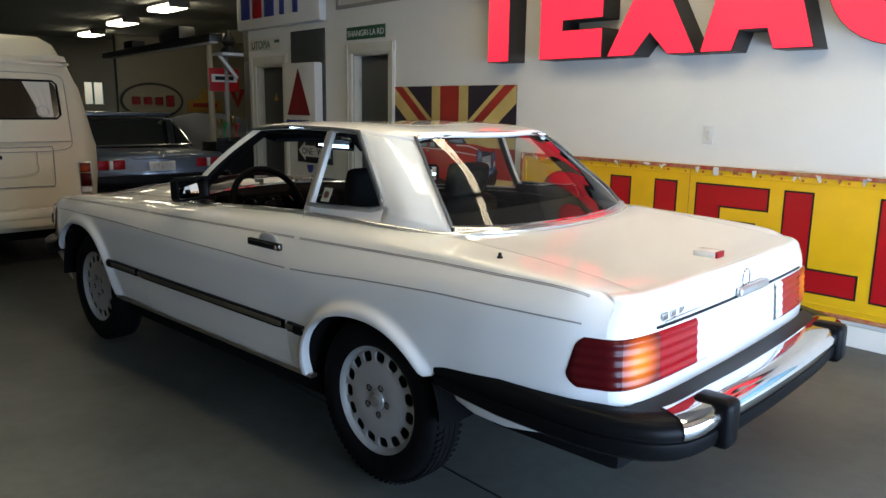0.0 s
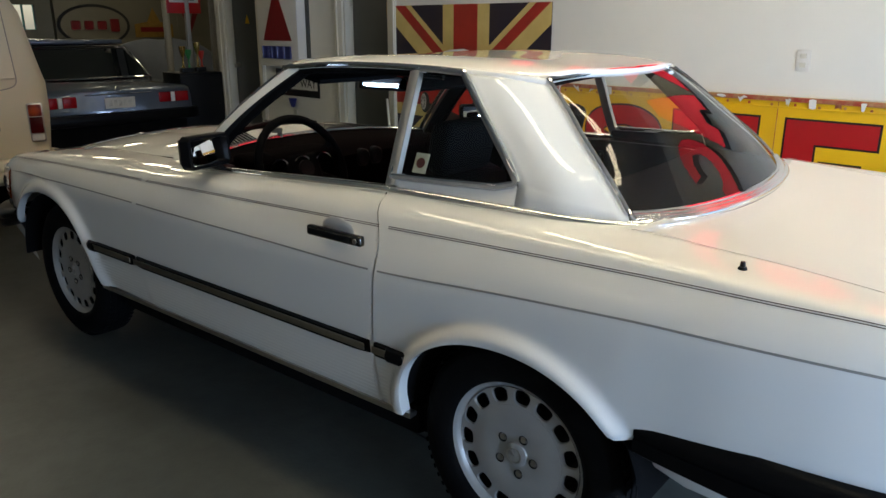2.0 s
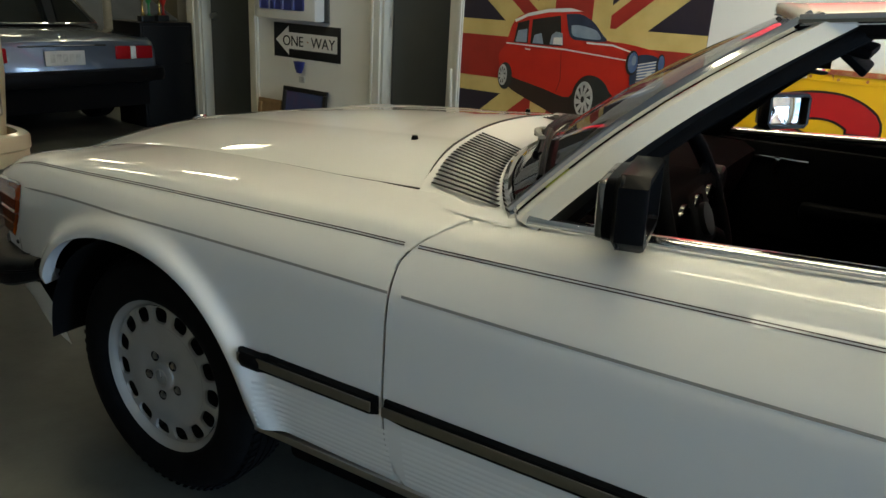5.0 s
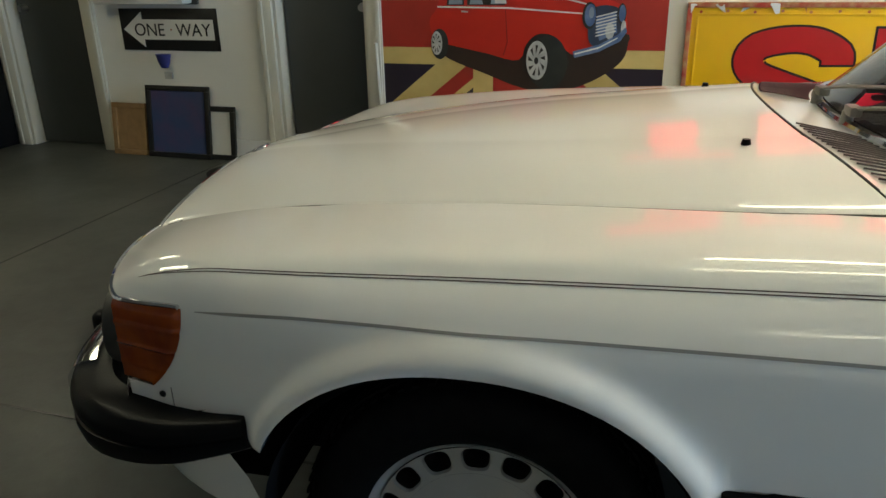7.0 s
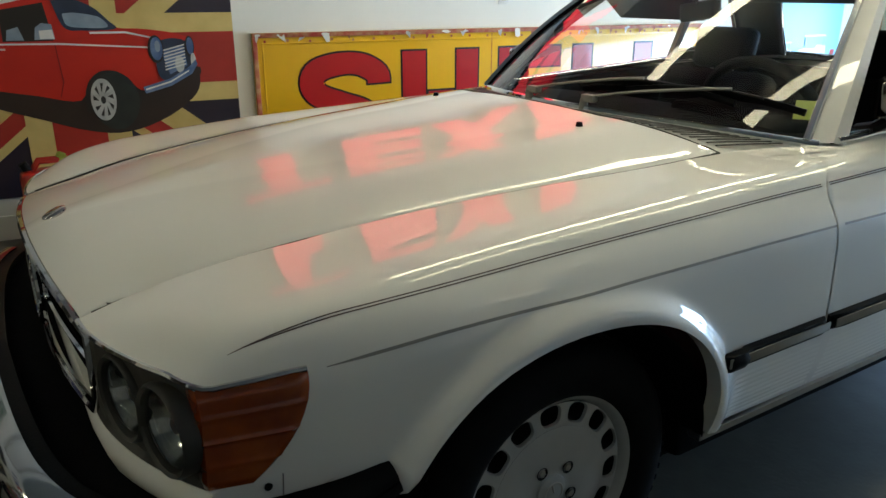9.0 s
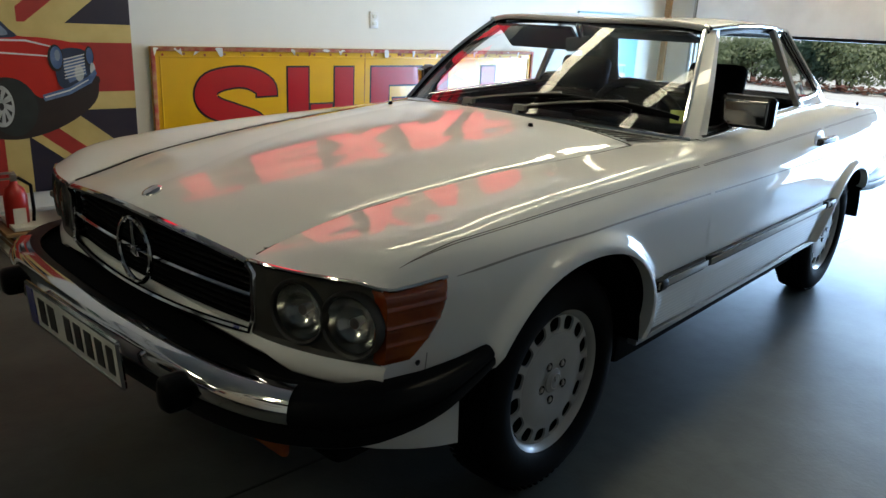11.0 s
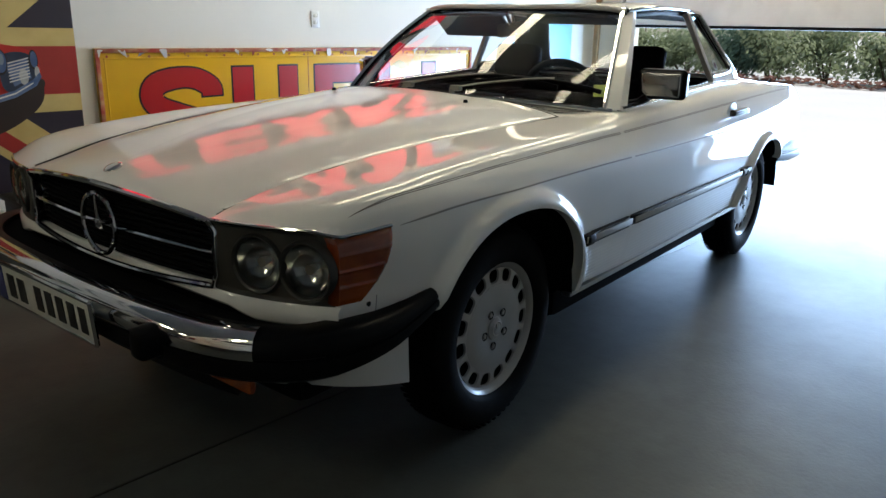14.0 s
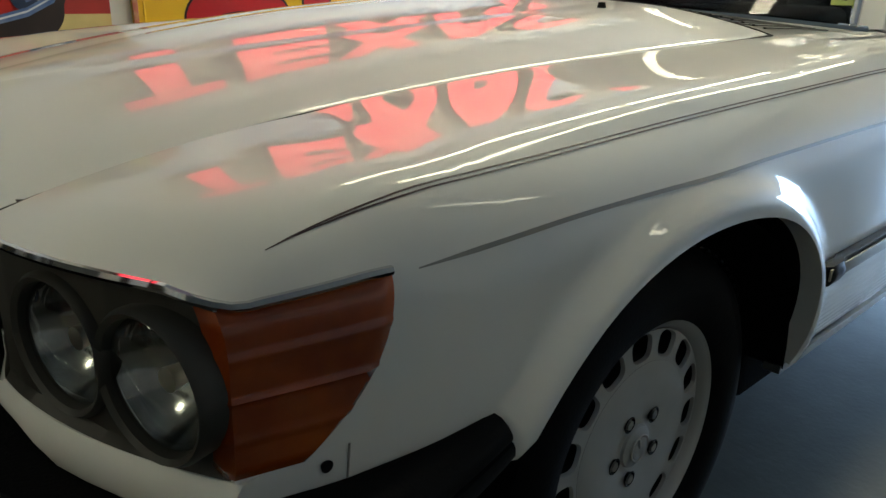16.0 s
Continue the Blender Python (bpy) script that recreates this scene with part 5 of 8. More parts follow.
for i in range(61):
    p = r_path[int(i / 60 * (len(r_path) - 1))]
    if p.x > -1.75:
        continue
    yb = max(-0.78, min(0.78, p.y * 0.95))
    P.append([p + Vector((0, 0, 0.048)), Vector((max(p.x, -2.215), yb, 0.568))])
add_grid(bm, P)
part("bumper_filler", bm, BLACK, car, "black rubber shelf behind the rear bumper")
# rear valance below the bumper
bm = bmesh.new()
P = []
for i in range(41):
    p = r_path[int(i / 40 * (len(r_path) - 1))]
    n = Vector((p.x + 1.4, p.y * 1.0, 0)).normalized()
    low = 0.385 + 0.045 * min(1.0, max(0.0, (-1.85 - p.x) / 0.25)) + 0.03 * max(0.0, (p.x + 1.70) / 0.12)
    P.append([Vector((p.x, p.y, 0.490)) - n * 0.030] + [Vector((p.x, p.y, 0.490 + (low - 0.490) * f)) - n * (0.030 + 0.05 * f - 0.004 * (k % 2)) for k, f in enumerate((0.15, 0.3, 0.45, 0.6, 0.75, 0.9, 1.0))])
add_grid(bm, P)
for f in bm.faces:
    f.material_index = 1 if f.calc_center_median().x < -2.12 else 0
part("rear_valance", bm, [PAINT, BLACK], car, "white rear valance, black in the middle")

# ---- tail lamps ----
def tail_path(z):
    pts = [flank_at(x, z) for x in (-2.048, -2.08, -2.12, -2.165)] + rear_outline(z)[1:]
    return pts


def tail_piece(t0, t1, out=0.010):
    """A stretch of the ribbed tail lamp; t runs from the flank round to its inner end."""
    bm = bmesh.new()
    rows = []
    NZ = 41
    cols = 18
    for i in range(cols + 1):
        f = i / cols
        row = []
        for k in range(NZ):
            g = k / (NZ - 1)
            t = t0 + (t1 - t0) * f
            if t0 == 0.0:
                t = t + (1 - f) * (0.07 * g + 0.07 * max(0.0, 1 - g / 0.3) ** 2 + 0.03 * max(0.0, (g - 0.8) / 0.2) ** 2)
            z = 0.612 + (0.150 - 0.004 * t) * g
            path = tail_path(z)
            d = [0.0]
            for a, b in zip(path, path[1:]):
                d.append(d[-1] + (b - a).length)
            want = t * 0.62
            j = 0
            while j < len(d) - 2 and d[j + 1] < want:
                j += 1
            p = path[j].lerp(path[j + 1], (want - d[j]) / max(1e-6, d[j + 1] - d[j]))
            tan = (path[j + 1] - path[j]).normalized()
            nn = Vector((tan.y, -tan.x, 0))
            if nn.dot(Vector((p.x + 1.5, p.y * 1.5, 0))) < 0:
                nn = -nn
            edge = min(1.0, min(g, 1 - g) * 16)
            if t0 == 0.0:
                edge = min(edge, 0.15 + f * 8)
            rib = 0.0024 * (0.5 - 0.5 * math.cos(2 * math.pi * g * 5.0))
            row.append(p + nn * (0.001 + (out - 0.004) * edge + rib * edge))
        rows.append(row)
    add_grid(bm, rows)
    return bm


for name, t0, t1, mt, lb in (("tail_lens", 0.0, 0.27, TAIL_DARK, "dark red tail lens"), ("indicator_lens", 0.27, 0.52, TAIL_AMBER, "amber indicator lens with a painted glow"),
                             ("brake_lens", 0.52, 0.88, TAIL_RED, "red brake lens"), ("reversing_lens", 0.88, 1.0, TAIL_WHITE, "clear reversing lens")):
    both(name, tail_piece(t0, t1), mt, car, lb)
# details of the tail
bm = bmesh.new()
add_box(bm, (0.085, 0.070, 0.030), (-2.088, -0.02, 0.888), 0.010)
b3 = part("high_brake_lamp", bm, PAINT, car, "white housing of the high brake lamp")
part("brake_lens", box((0.012, 0.062, 0.024), (-2.130, -0.02, 0.889), 0.003), TAIL_RED, b3, "red brake lens")
bm = bmesh.new()
edge = [p + Vector((-0.003, 0, 0)) for p in rear_outline(0.772) if p.y < 0.62]
add_sweep(bm, edge + [Vector((p.x, -p.y, p.z)) for p in reversed(edge[:-1])], ring_profile(0.0045, n=6))
part("boot_trim", bm, BLACK, car, "dark strip along the lower edge of the boot lid")
bm = bmesh.new()
add_box(bm, (0.022, 0.25, 0.030), (-2.246, -0.05, 0.787), 0.009, segs=3)
part("boot_handle", bm, SATIN_CHROME, car, "chrome boot handle")
bm = bmesh.new()
N = 30
add_sweep(bm, [(-2.238, 0.031 * math.sin(2 * math.pi * k / N), 0.828 + 0.031 * math.cos(2 * math.pi * k / N)) for k in range(N)], ring_profile(0.003, n=6), closed=True, up=(1, 0, 0))
part("boot_emblem", bm, CHROME, car, "round chrome boot emblem")
for k in range(5):
    part("model_mark", box((0.004, 0.036 if k != 3 else 0.018, 0.020), (-2.226 + 0.006 * abs(0.5 - 0.052 * k), 0.56 - 0.052 * k, 0.800), 0.002), DULL_CHROME, car, "plain bar of the chrome model mark")
part("model_mark", box((0.004, 0.25, 0.004), (-2.230, 0.45, 0.786), 0.001), DULL_CHROME, car, "thin chrome underline")
# radio antenna stub on the deck
bm = bmesh.new()
add_cyl(bm, 0.011, 0.008, 0.008, Matrix.Translation((-1.722, 0.705, 0.9195)), 16)
add_cyl(bm, 0.006, 0.005, 0.010, Matrix.Translation((-1.722, 0.705, 0.9295)), 10)
part("antenna", bm, BLACK, car, "retracted antenna stub")


# ---- door furniture ----
def handle():
    bm = bmesh.new()
    add_box(bm, (0.222, 0.022, 0.030), (-0.648, 0.870, 0.837), 0.008, segs=3)
    return bm


both("door_handle", handle(), DARK_CHROME, car, "dark chrome door handle")
bm = bmesh.new()
add_box(bm, (0.175, 0.006, 0.018), (-0.636, 0.882, 0.837), 0.003)
both("handle_grip", bm, BLACK, car, "black handle insert")
bm = bmesh.new()
add_cyl(bm, 0.0085, 0.0085, 0.008, pose(-0.742, 0.882, 0.837, 90), 18)
both("door_lock", bm, CHROME, car, "round door lock")
# shallow bulge in greyer paint, in place of the dish's own shade
bm = bmesh.new()
bmesh.ops.create_uvsphere(bm, u_segments=20, v_segments=10, radius=1.0, matrix=Matrix.Translation((-0.63, 0.8405, 0.847)) @ Matrix.Diagonal((0.066, 0.004, 0.034, 1)))
both("handle_dish", bm, DISH, car, "greyer bulge painting the shade of the handle dish")


def side_mirror(w, h):
    bm = bmesh.new()
    add_box(bm, (0.060, w, h), (0, 0, 0), 0.022, segs=3)
    for v in bm.verts:
        if v.co.x > 0:
            v.co.y *= 0.84
            v.co.z *= 0.84
        else:
            v.co.x *= 0.3
    return bm


for s, m, w, h, aim in ((1, pose(0.110, 0.785, 0.990, 0, 2, 9), 0.190, 0.114, (6, 9)), (-1, pose(0.100, -0.800, 0.975, 0, 4, -38), 0.178, 0.116, (0, 0))):
    mir = new("side_mirror")
    mir.parent = car
    mir.matrix_basis = m
    tagged(mir, "black and chrome door mirror")
    bm = side_mirror(w, h)
    add_sweep(bm, [(-0.022, y * (w / 2 - 0.007), z * (h / 2 - 0.007)) for y, z in ((1, 0.8), (0.88, 1), (-0.88, 1), (-1, 0.8), (-1, -0.8), (-0.88, -1), (0.88, -1), (1, -0.8))],
              [(-.006, -.020), (.004, -.020), (.007, -.014), (.007, .022), (-.006, .022)], closed=True, up=(1, 0, 0))
    part("housing", bm, [RUBBER], mir, "black mirror housing")
    bm = bmesh.new()
    add_box(bm, (0.020, w * 0.80, h * 0.78), (0.024, 0, 0), 0.009, segs=3)
    part("shell", bm, MIRROR_SHELL, mir, "dark chrome mirror shell")
    part("glass", box((0.004, w - 0.030, h - 0.028), (0, 0, 0), 0.0015), MIRROR, mir, "mirror glass", matrix=pose(-0.026, 0, 0, 0, *aim))
    bm = bmesh.new()
    add_sweep(bm, [(0.0, -s * 0.05, -0.05), (0.0, -s * 0.085, -0.075), (0.0, -s * 0.125, -0.085)], ring_profile(0.03, 0.018, 8))
    part("foot", bm, BLACK, mir)

# ---- wheels ----
def wheel():
    w = new("wheel")
    w.parent = car
    tagged(w, "black tyre on a silver alloy wheel")
    bm = bmesh.new()
    T = 0.318
    add_revolve(bm, [(0.200, 0.060), (0.208, 0.072), (0.225, 0.082), (0.255, 0.086), (0.285, 0.080), (0.303, 0.068), (0.312, 0.052), (T, 0.030), (T + 0.001, 0.0), (T, -0.030), (0.312, -0.052), (0.303, -0.068), (0.285, -0.080), (0.255, -0.086), (0.208, -0.072), (0.200, -0.060)], 72)
    tyre = part("tyre", bm, TYRE, w)
    bm = bmesh.new()
    for k in range(72):
        th = 2 * math.pi * k / 72
        for a in (-0.046, 0.046):
            add_box(bm, (0.012, 0.030, 0.004), m=pose(0, 0, 0, 0, math.degrees(th), 0), at=(0, a, T - 0.0015), bevel=0)
    for a in (-0.028, 0.0, 0.028):
        add_revolve(bm, [(T - 0.004, a - 0.009), (T + 0.003, a - 0.008), (T + 0.003, a + 0.008), (T - 0.004, a + 0.009)], 72)
    part("tread", bm, TYRE, tyre, "worn tread blocks")
    bm = bmesh.new()
    add_revolve(bm, [(0.190, -0.06), (0.192, 0.030), (0.196, 0.055), (0.204, 0.068), (0.210, 0.070), (0.212, 0.064), (0.208, 0.055)], 72)
    add_revolve(bm, [(0.202, 0.066), (0.194, 0.060), (0.190, 0.050), (0.187, 0.047)], 72)
    rim = part("rim", bm, ALLOY, w, "silver alloy rim")
    # face with fifteen openings
    bm = bmesh.new()
    r0, r1 = 0.138, 0.187
    nh = 15
    for h in range(nh):
        c = 2 * math.pi * (h + 0.5) / nh
        half = math.pi / nh
        n = 24
        outer, inner = [], []
        for k in range(n):
            a = 2 * math.pi * k / n
            ca, sa = math.cos(a), math.sin(a)
            # boundary of the sector
            sc = 1 / max(abs(ca), abs(sa))
            u, v = ca * sc, sa * sc
            rr = (r0 + r1) / 2 + v * (r1 - r0) / 2
            outer.append((rr, c + u * half))
            q = 3.2
            s2 = (abs(ca) ** q + abs(sa) ** q) ** (-1 / q)
            u2, v2 = ca * s2 * 0.66, sa * s2 * 0.78
            rr2 = (r0 + r1) / 2 + 0.002 + v2 * (r1 - r0) / 2
            inner.append((rr2, c + u2 * half))
        face_y = lambda r: 0.052 + 0.004 * (0.19 - r) / 0.05

        def P3(rt, dy=0.0):
            return Vector((rt[0] * math.sin(rt[1]), face_y(rt[0]) + dy, rt[0] * math.cos(rt[1])))
        lip_in = [((r - 0.1645) * 1.10 + 0.1645, c + (t - c) * 1.10) for r, t in inner]
        add_grid(bm, [[P3(o) for o in outer], [P3(o, 0.0) for o in lip_in], [P3(o, -0.006) for o in inner]], close_j=True)
        add_grid(bm, [[P3(o, -0.006) for o in inner], [P3(o, -0.045) for o in inner]], close_j=True, mi=1)
    add_revolve(bm, [(0.138, 0.0565), (0.120, 0.060), (0.095, 0.062), (0.070, 0.061), (0.050, 0.058), (0.040, 0.057), (0.036, 0.058), (0.034, 0.062), (0.024, 0.066), (0.001, 0.068)], 75)
    bmesh.ops.remove_doubles(bm, verts=bm.verts, dist=0.0003)
    face = part("wheel_face", bm, [ALLOY, BLACK], w, "silver face with fifteen openings", angle=30)
    for k in range(5):
        th = 2 * math.pi * (k + 0.2) / 5
        m = pose(0.056 * math.sin(th), 0.058, 0.056 * math.cos(th), 90)
        bm = bmesh.new()
        add_revolve(bm, [(0.0135, 0.0025), (0.012, 0.003), (0.0105, 0.001), (0.0095, -0.012)], 24, pose(0.056 * math.sin(th), 0.060, 0.056 * math.cos(th)))
        part("bolt_ring", bm, BLACK, face, "dark recess round a wheel bolt")
        bm = bmesh.new()
        add_cyl(bm, 0.0078, 0.0070, 0.012, m, 6)
        part("bolt", bm, DULL_CHROME, face)
    bm = bmesh.new()
    add_revolve(bm, [(0.024, 0.0685), (0.022, 0.0695), (0.019, 0.0685)], 32)
    add_box(bm, (0.004, 0.003, 0.018), (0, 0.069, 0.010), 0.001)
    part("hub_emblem", bm, DULL_CHROME, face, "small round hub emblem")
    # flat black disc in place of the shade seen through the openings
    bm = bmesh.new()
    add_revolve(bm, [(0.001, -0.002), (0.185, -0.002)], 48)
    part("wheel_shade_disc", bm, BLACK, w, "black disc standing in for the shade behind the wheel")
    return w


first = wheel()
first.matrix_basis = pose(WB, 0.728, 0.318, 0, 14, 0)
for x, y, turn, spin in ((-WB, 0.728, 0, 33), (WB, -0.728, 180, 5), (-WB, -0.728, 180, 50)):
    w = copy_thing(first, pose(x, y, 0.318, 0, spin, turn))
    w.parent = car

# wheel housings and the dark underside
for x in (WB, -WB):
    for s in (1, -1):
        bm = bmesh.new()
        R = 0.372
        rows = []
        for k in range(25):
            th = math.radians(0 + 180 * k / 24)
            rows.append([Vector((x + R * math.cos(th), s * 0.845, 0.34 + R * 0.94 * math.sin(th))), Vector((x + R * math.cos(th), s * 0.45, 0.34 + R * 0.94 * math.sin(th)))])
        add_grid(bm, rows)
        bm.faces.new([bm.verts.new(r[1]) for r in rows])
        part("wheel_housing", bm, CARPET, car, "black wheel housing")
bm = bmesh.new()
add_box(bm, (1.66, 1.42, 0.10), (0, 0, 0.235), 0.03)
add_box(bm, (0.75, 0.9, 0.2), (1.35, 0, 0.30), 0.03)
add_box(bm, (0.85, 0.9, 0.22), (-1.35, 0, 0.32), 0.03)
add_box(bm, (0.50, 1.40, 0.20), (-1.93, 0, 0.44), 0.03)
add_box(bm, (0.30, 1.40, 0.22), (1.77, 0, 0.42), 0.03)
part("underbody", bm, CARPET, car, "dark underbody")

# ---- cockpit ----
bm = bmesh.new()
P = [[(0.62, -.64, .86), (0.62, -.66, .30), (0.62, .66, .30), (0.62, .64, .86)], [(0.30, -.69, .885), (0.30, -.68, .29), (0.30, .68, .29), (0.30, .69, .885)],
     [(-0.70, -.690, .935), (-0.70, -.68, .29), (-0.70, .68, .29), (-0.70, .690, .935)], [(-1.02, -.66, .94), (-1.02, -.64, .40), (-1.02, .64, .40), (-1.02, .66, .94)],
     [(-1.18, -.62, .94), (-1.18, -.60, .93), (-1.18, .60, .93), (-1.18, .62, .94)]]
add_grid(bm, [[Vector(p) for p in r] for r in P])
part("cockpit_lining", bm, CARPET, car, "black cockpit lining", angle=20)
bm = bmesh.new()
rows = []
for i in range(33):
    s = -1 + 2 * i / 32
    b = ws_base(s * 0.97)
    rows.append([b + Vector((0.01, 0, -0.004)), Vector((0.30 + 0.05 * (1 - s * s), s * 0.665, 0.885 + 0.030 * (1 - s * s))), Vector((0.17, s * 0.665, 0.882 + 0.028 * (1 - s * s))), Vector((0.130, s * 0.665, 0.860 + 0.02 * (1 - s * s))),
                 Vector((0.135, s * 0.665, 0.83)), Vector((0.165, s * 0.66, 0.74)), Vector((0.22, s * 0.66, 0.62))])
add_grid(bm, rows)
part("dashboard", bm, DASH, car, "dark brownish-black padded dashboard")
part("instrument_hood", box((0.17, 0.42, 0.07), (0.175, 0.355, 0.900), 0.03, segs=3), DASH, car, "hood over the instruments")
for y in (0.25, 0.36, 0.47):
    bm = bmesh.new()
    add_revolve(bm, [(0.050, -0.006), (0.050, 0.004), (0.044, 0.006), (0.043, -0.004)], 28, pose(0.088, y, 0.872, 0, 0, 90))
    part("instrument_rim", bm, DARK_CHROME, car, "round instrument rim")
for y in (-0.02, -0.10):
    bm = bmesh.new()
    add_revolve(bm, [(0.001, 0.006), (0.032, 0.010), (0.038, 0.004), (0.038, -0.02)], 24, pose(0.13, y, 0.860, 0, 0, 90))
    part("air_vent", bm, BLACK, car, "round black air vent")
wheel_m = pose(0.085, 0.355, 0.868, 0, -68, 0)
sw = new("steering_wheel")
sw.parent = car
sw.matrix_basis = wheel_m
tagged(sw, "black four-spoke steering wheel")
bm = bmesh.new()
N = 48
add_sweep(bm, [(0.204 * math.cos(2 * math.pi * k / N), 0.204 * math.sin(2 * math.pi * k / N), 0) for k in range(N)], ring_profile(0.0165, n=10), closed=True)
part("wheel_rim", bm, LEATHER, sw, "black leather rim")
bm = bmesh.new()
add_box(bm, (0.13, 0.17, 0.05), (0, 0, -0.01), 0.022, segs=3)
for a in (25, 155, 205, 335):
    t = radians(a)
    add_sweep(bm, [(0.04 * math.sin(t), 0.06 * math.cos(t), -0.015), (0.195 * math.sin(t), 0.195 * math.cos(t), 0)], ring_profile(0.016, 0.008, 8))
part("hub", bm, LEATHER, sw, "padded hub with spokes")
bm = bmesh.new()
add_cyl(bm, 0.03, 0.035, 0.26, pose(0.18, 0.355, 0.825, 0, -68, 0), 18)
part("steering_column", bm, BLACK, car)


def seat(x, y, z):
    st = new("seat")
    st.parent = car
    st.matrix_basis = pose(x, y, z)
    tagged(st, "black leather seat with headrest")
    bm = bmesh.new()
    add_box(bm, (0.52, 0.50, 0.17), (-0.33, 0, 0.47), 0.06, segs=3)
    part("cushion", bm, LEATHER, st)
    bm = bmesh.new()
    add_box(bm, (0.16, 0.50, 0.58), (0, 0, 0), 0.065, segs=3, m=pose(-0.67, 0, 0.74, 0, -14, 0))
    part("backrest", bm, LEATHER, st)
    bm = bmesh.new()
    add_box(bm, (0.09, 0.27, 0.17), (0, 0, 0), 0.04, segs=3, m=pose(-0.765, -0.01, 1.108, 0, -12, 0))
    part("headrest", bm, LEATHER, st)
    for d in (-0.05, 0.05):
        bm = bmesh.new()
        add_cyl(bm, 0.007, 0.007, 0.10, pose(-0.745, d, 1.01, 0, -12, 0), 10)
        part("headrest_post", bm, DULL_CHROME, st)
    return st


seat(0.08, 0.34, -0.075)
seat(0.12, -0.35, -0.085)
part("console", box((0.75, 0.20, 0.22), (-0.25, 0, 0.42), 0.03), DASH, car, "dark centre console")
bm = bmesh.new()
add_box(bm, (0.95, 0.03, 0.30), (-0.22, -0.655, 0.74), 0.012)
add_box(bm, (0.50, 0.06, 0.05), (-0.28, -0.625, 0.70), 0.02)
part("door_lining", bm, LEATHER, car, "black inner door panel")
bm = bmesh.new()
add_box(bm, (0.16, 0.012, 0.012), (0.05, -0.632, 0.845), 0.004)
add_box(bm, (0.02, 0.02, 0.05), (0.06, -0.625, 0.825), 0.005)
part("inner_handle", bm, CHROME, car, "chrome inner door handle")
bm = bmesh.new()
add_box(bm, (0.95, 0.03, 0.30), (-0.22, 0.655, 0.74), 0.012)
part("door_lining", bm, LEATHER, car, "black inner door panel")
# mirror, visors and headlining
rv = new("rear_view_mirror")
rv.parent = car
rv.matrix_basis = pose(-0.02, 0, 1.185, 6, 4, -20)
tagged(rv, "interior mirror on a stalk")
part("housing", box((0.03, 0.215, 0.060), (0, 0, 0), 0.012, segs=3), BLACK, rv)
part("glass", box((0.004, 0.196, 0.046), (-0.0155, 0, 0), 0.001), MIRROR, rv, "bluish mirror glass")
bm = bmesh.new()
add_sweep(bm, [(0.01, 0, 0.02), (0.03, 0, 0.07), (0.02, 0, 0.10)], ring_profile(0.008, n=8))
part("stalk", bm, BLACK, rv)
for y, tilt, x, z in ((0.27, -10, -0.09, 1.232), (-0.27, -38, -0.085, 1.200)):
    part("sun_visor", box((0.15, 0.40, 0.018), (0, 0, 0), 0.007), LEATHER, car, "black sun visor", matrix=pose(x, y, z, 0, tilt, 0))
bm = bmesh.new()
rows = []
for i in range(14):
    x, y, z = roof_edge(i / 13)
    rows.append([Vector((x, s * (y - 0.02), z - 0.022 + 0.016 * (1 - s * s))) for s in [-1 + 2 * j / 12 for j in range(13)]])
add_grid(bm, rows)
part("headlining", bm, LEATHER, car, "black headlining")
part("inspection_sticker", box((0.0015, 0.060, 0.056), (0, 0, 0)), STICKER, car, "yellow-green inspection sticker", matrix=Matrix.Translation(ws_point(0.925, 0.175) + Vector((-0.012, 0, -0.006))) @ pose(0, 0, 0, 0, -42, 28))

# seam and screw where the fender meets the nose panel
for s in (1, -1):
    bm = bmesh.new()
    pts = [flank_at(1.800, z) + Vector((0, 0.0006, 0)) for z in (0.520, 0.54, 0.56, 0.578)]
    add_sweep(bm, [Vector((p.x, s * p.y, p.z)) for p in pts], ring_profile(0.0012, n=6), up=(0, 1, 0))
    part("fender_seam", bm, SHADOW_LINE, car)
    bm = bmesh.new()
    p = flank_at(1.822, 0.560)
    add_cyl(bm, 0.0065, 0.005, 0.004, pose(p.x, s * (p.y + 0.001), p.z, 90), 12)
    part("screw", bm, BLACK, car, "small dark screw")


# ---- signs on the wall ----
def wall_thing(name, label, category, u, z, out=0.0, group=""):
    return thing(name, label, category, ROOM @ pose(u, out, z), group)


def flat(outline, depth=0.003, y0=0.0):
    bm = bmesh.new()
    add_prism(bm, outline, depth, y0=y0)
    return bm


def rect(u0, u1, z0, z1):
    return [(u0, z0), (u1, z0), (u1, z1), (u0, z1)]


def ring_part(cu, cz, r0, r1, a0, a1, n=28, sx=1.0):
    """An arc band from angle a0 to a1 in degrees."""
    A = [math.radians(a0 + (a1 - a0) * i / n) for i in range(n + 1)]
    return [(cu + sx * r1 * math.cos(a), cz + r1 * math.sin(a)) for a in A] + [(cu + sx * r0 * math.cos(a), cz + r0 * math.sin(a)) for a in reversed(A)]


def ribbon(line, half):
    """A band of even width along a smooth line."""
    pts = catmull([(a, b, 0) for a, b in line], 60)
    left, right = [], []
    for i, p in enumerate(pts):
        t = (pts[min(i + 1, 59)] - pts[max(i - 1, 0)]).normalized()
        k = half * (1 + 0.18 * abs(t.y))
        left.append((p.x - t.y * k, p.y + t.x * k))
        right.append((p.x + t.y * k, p.y - t.x * k))
    return left + right[::-1]


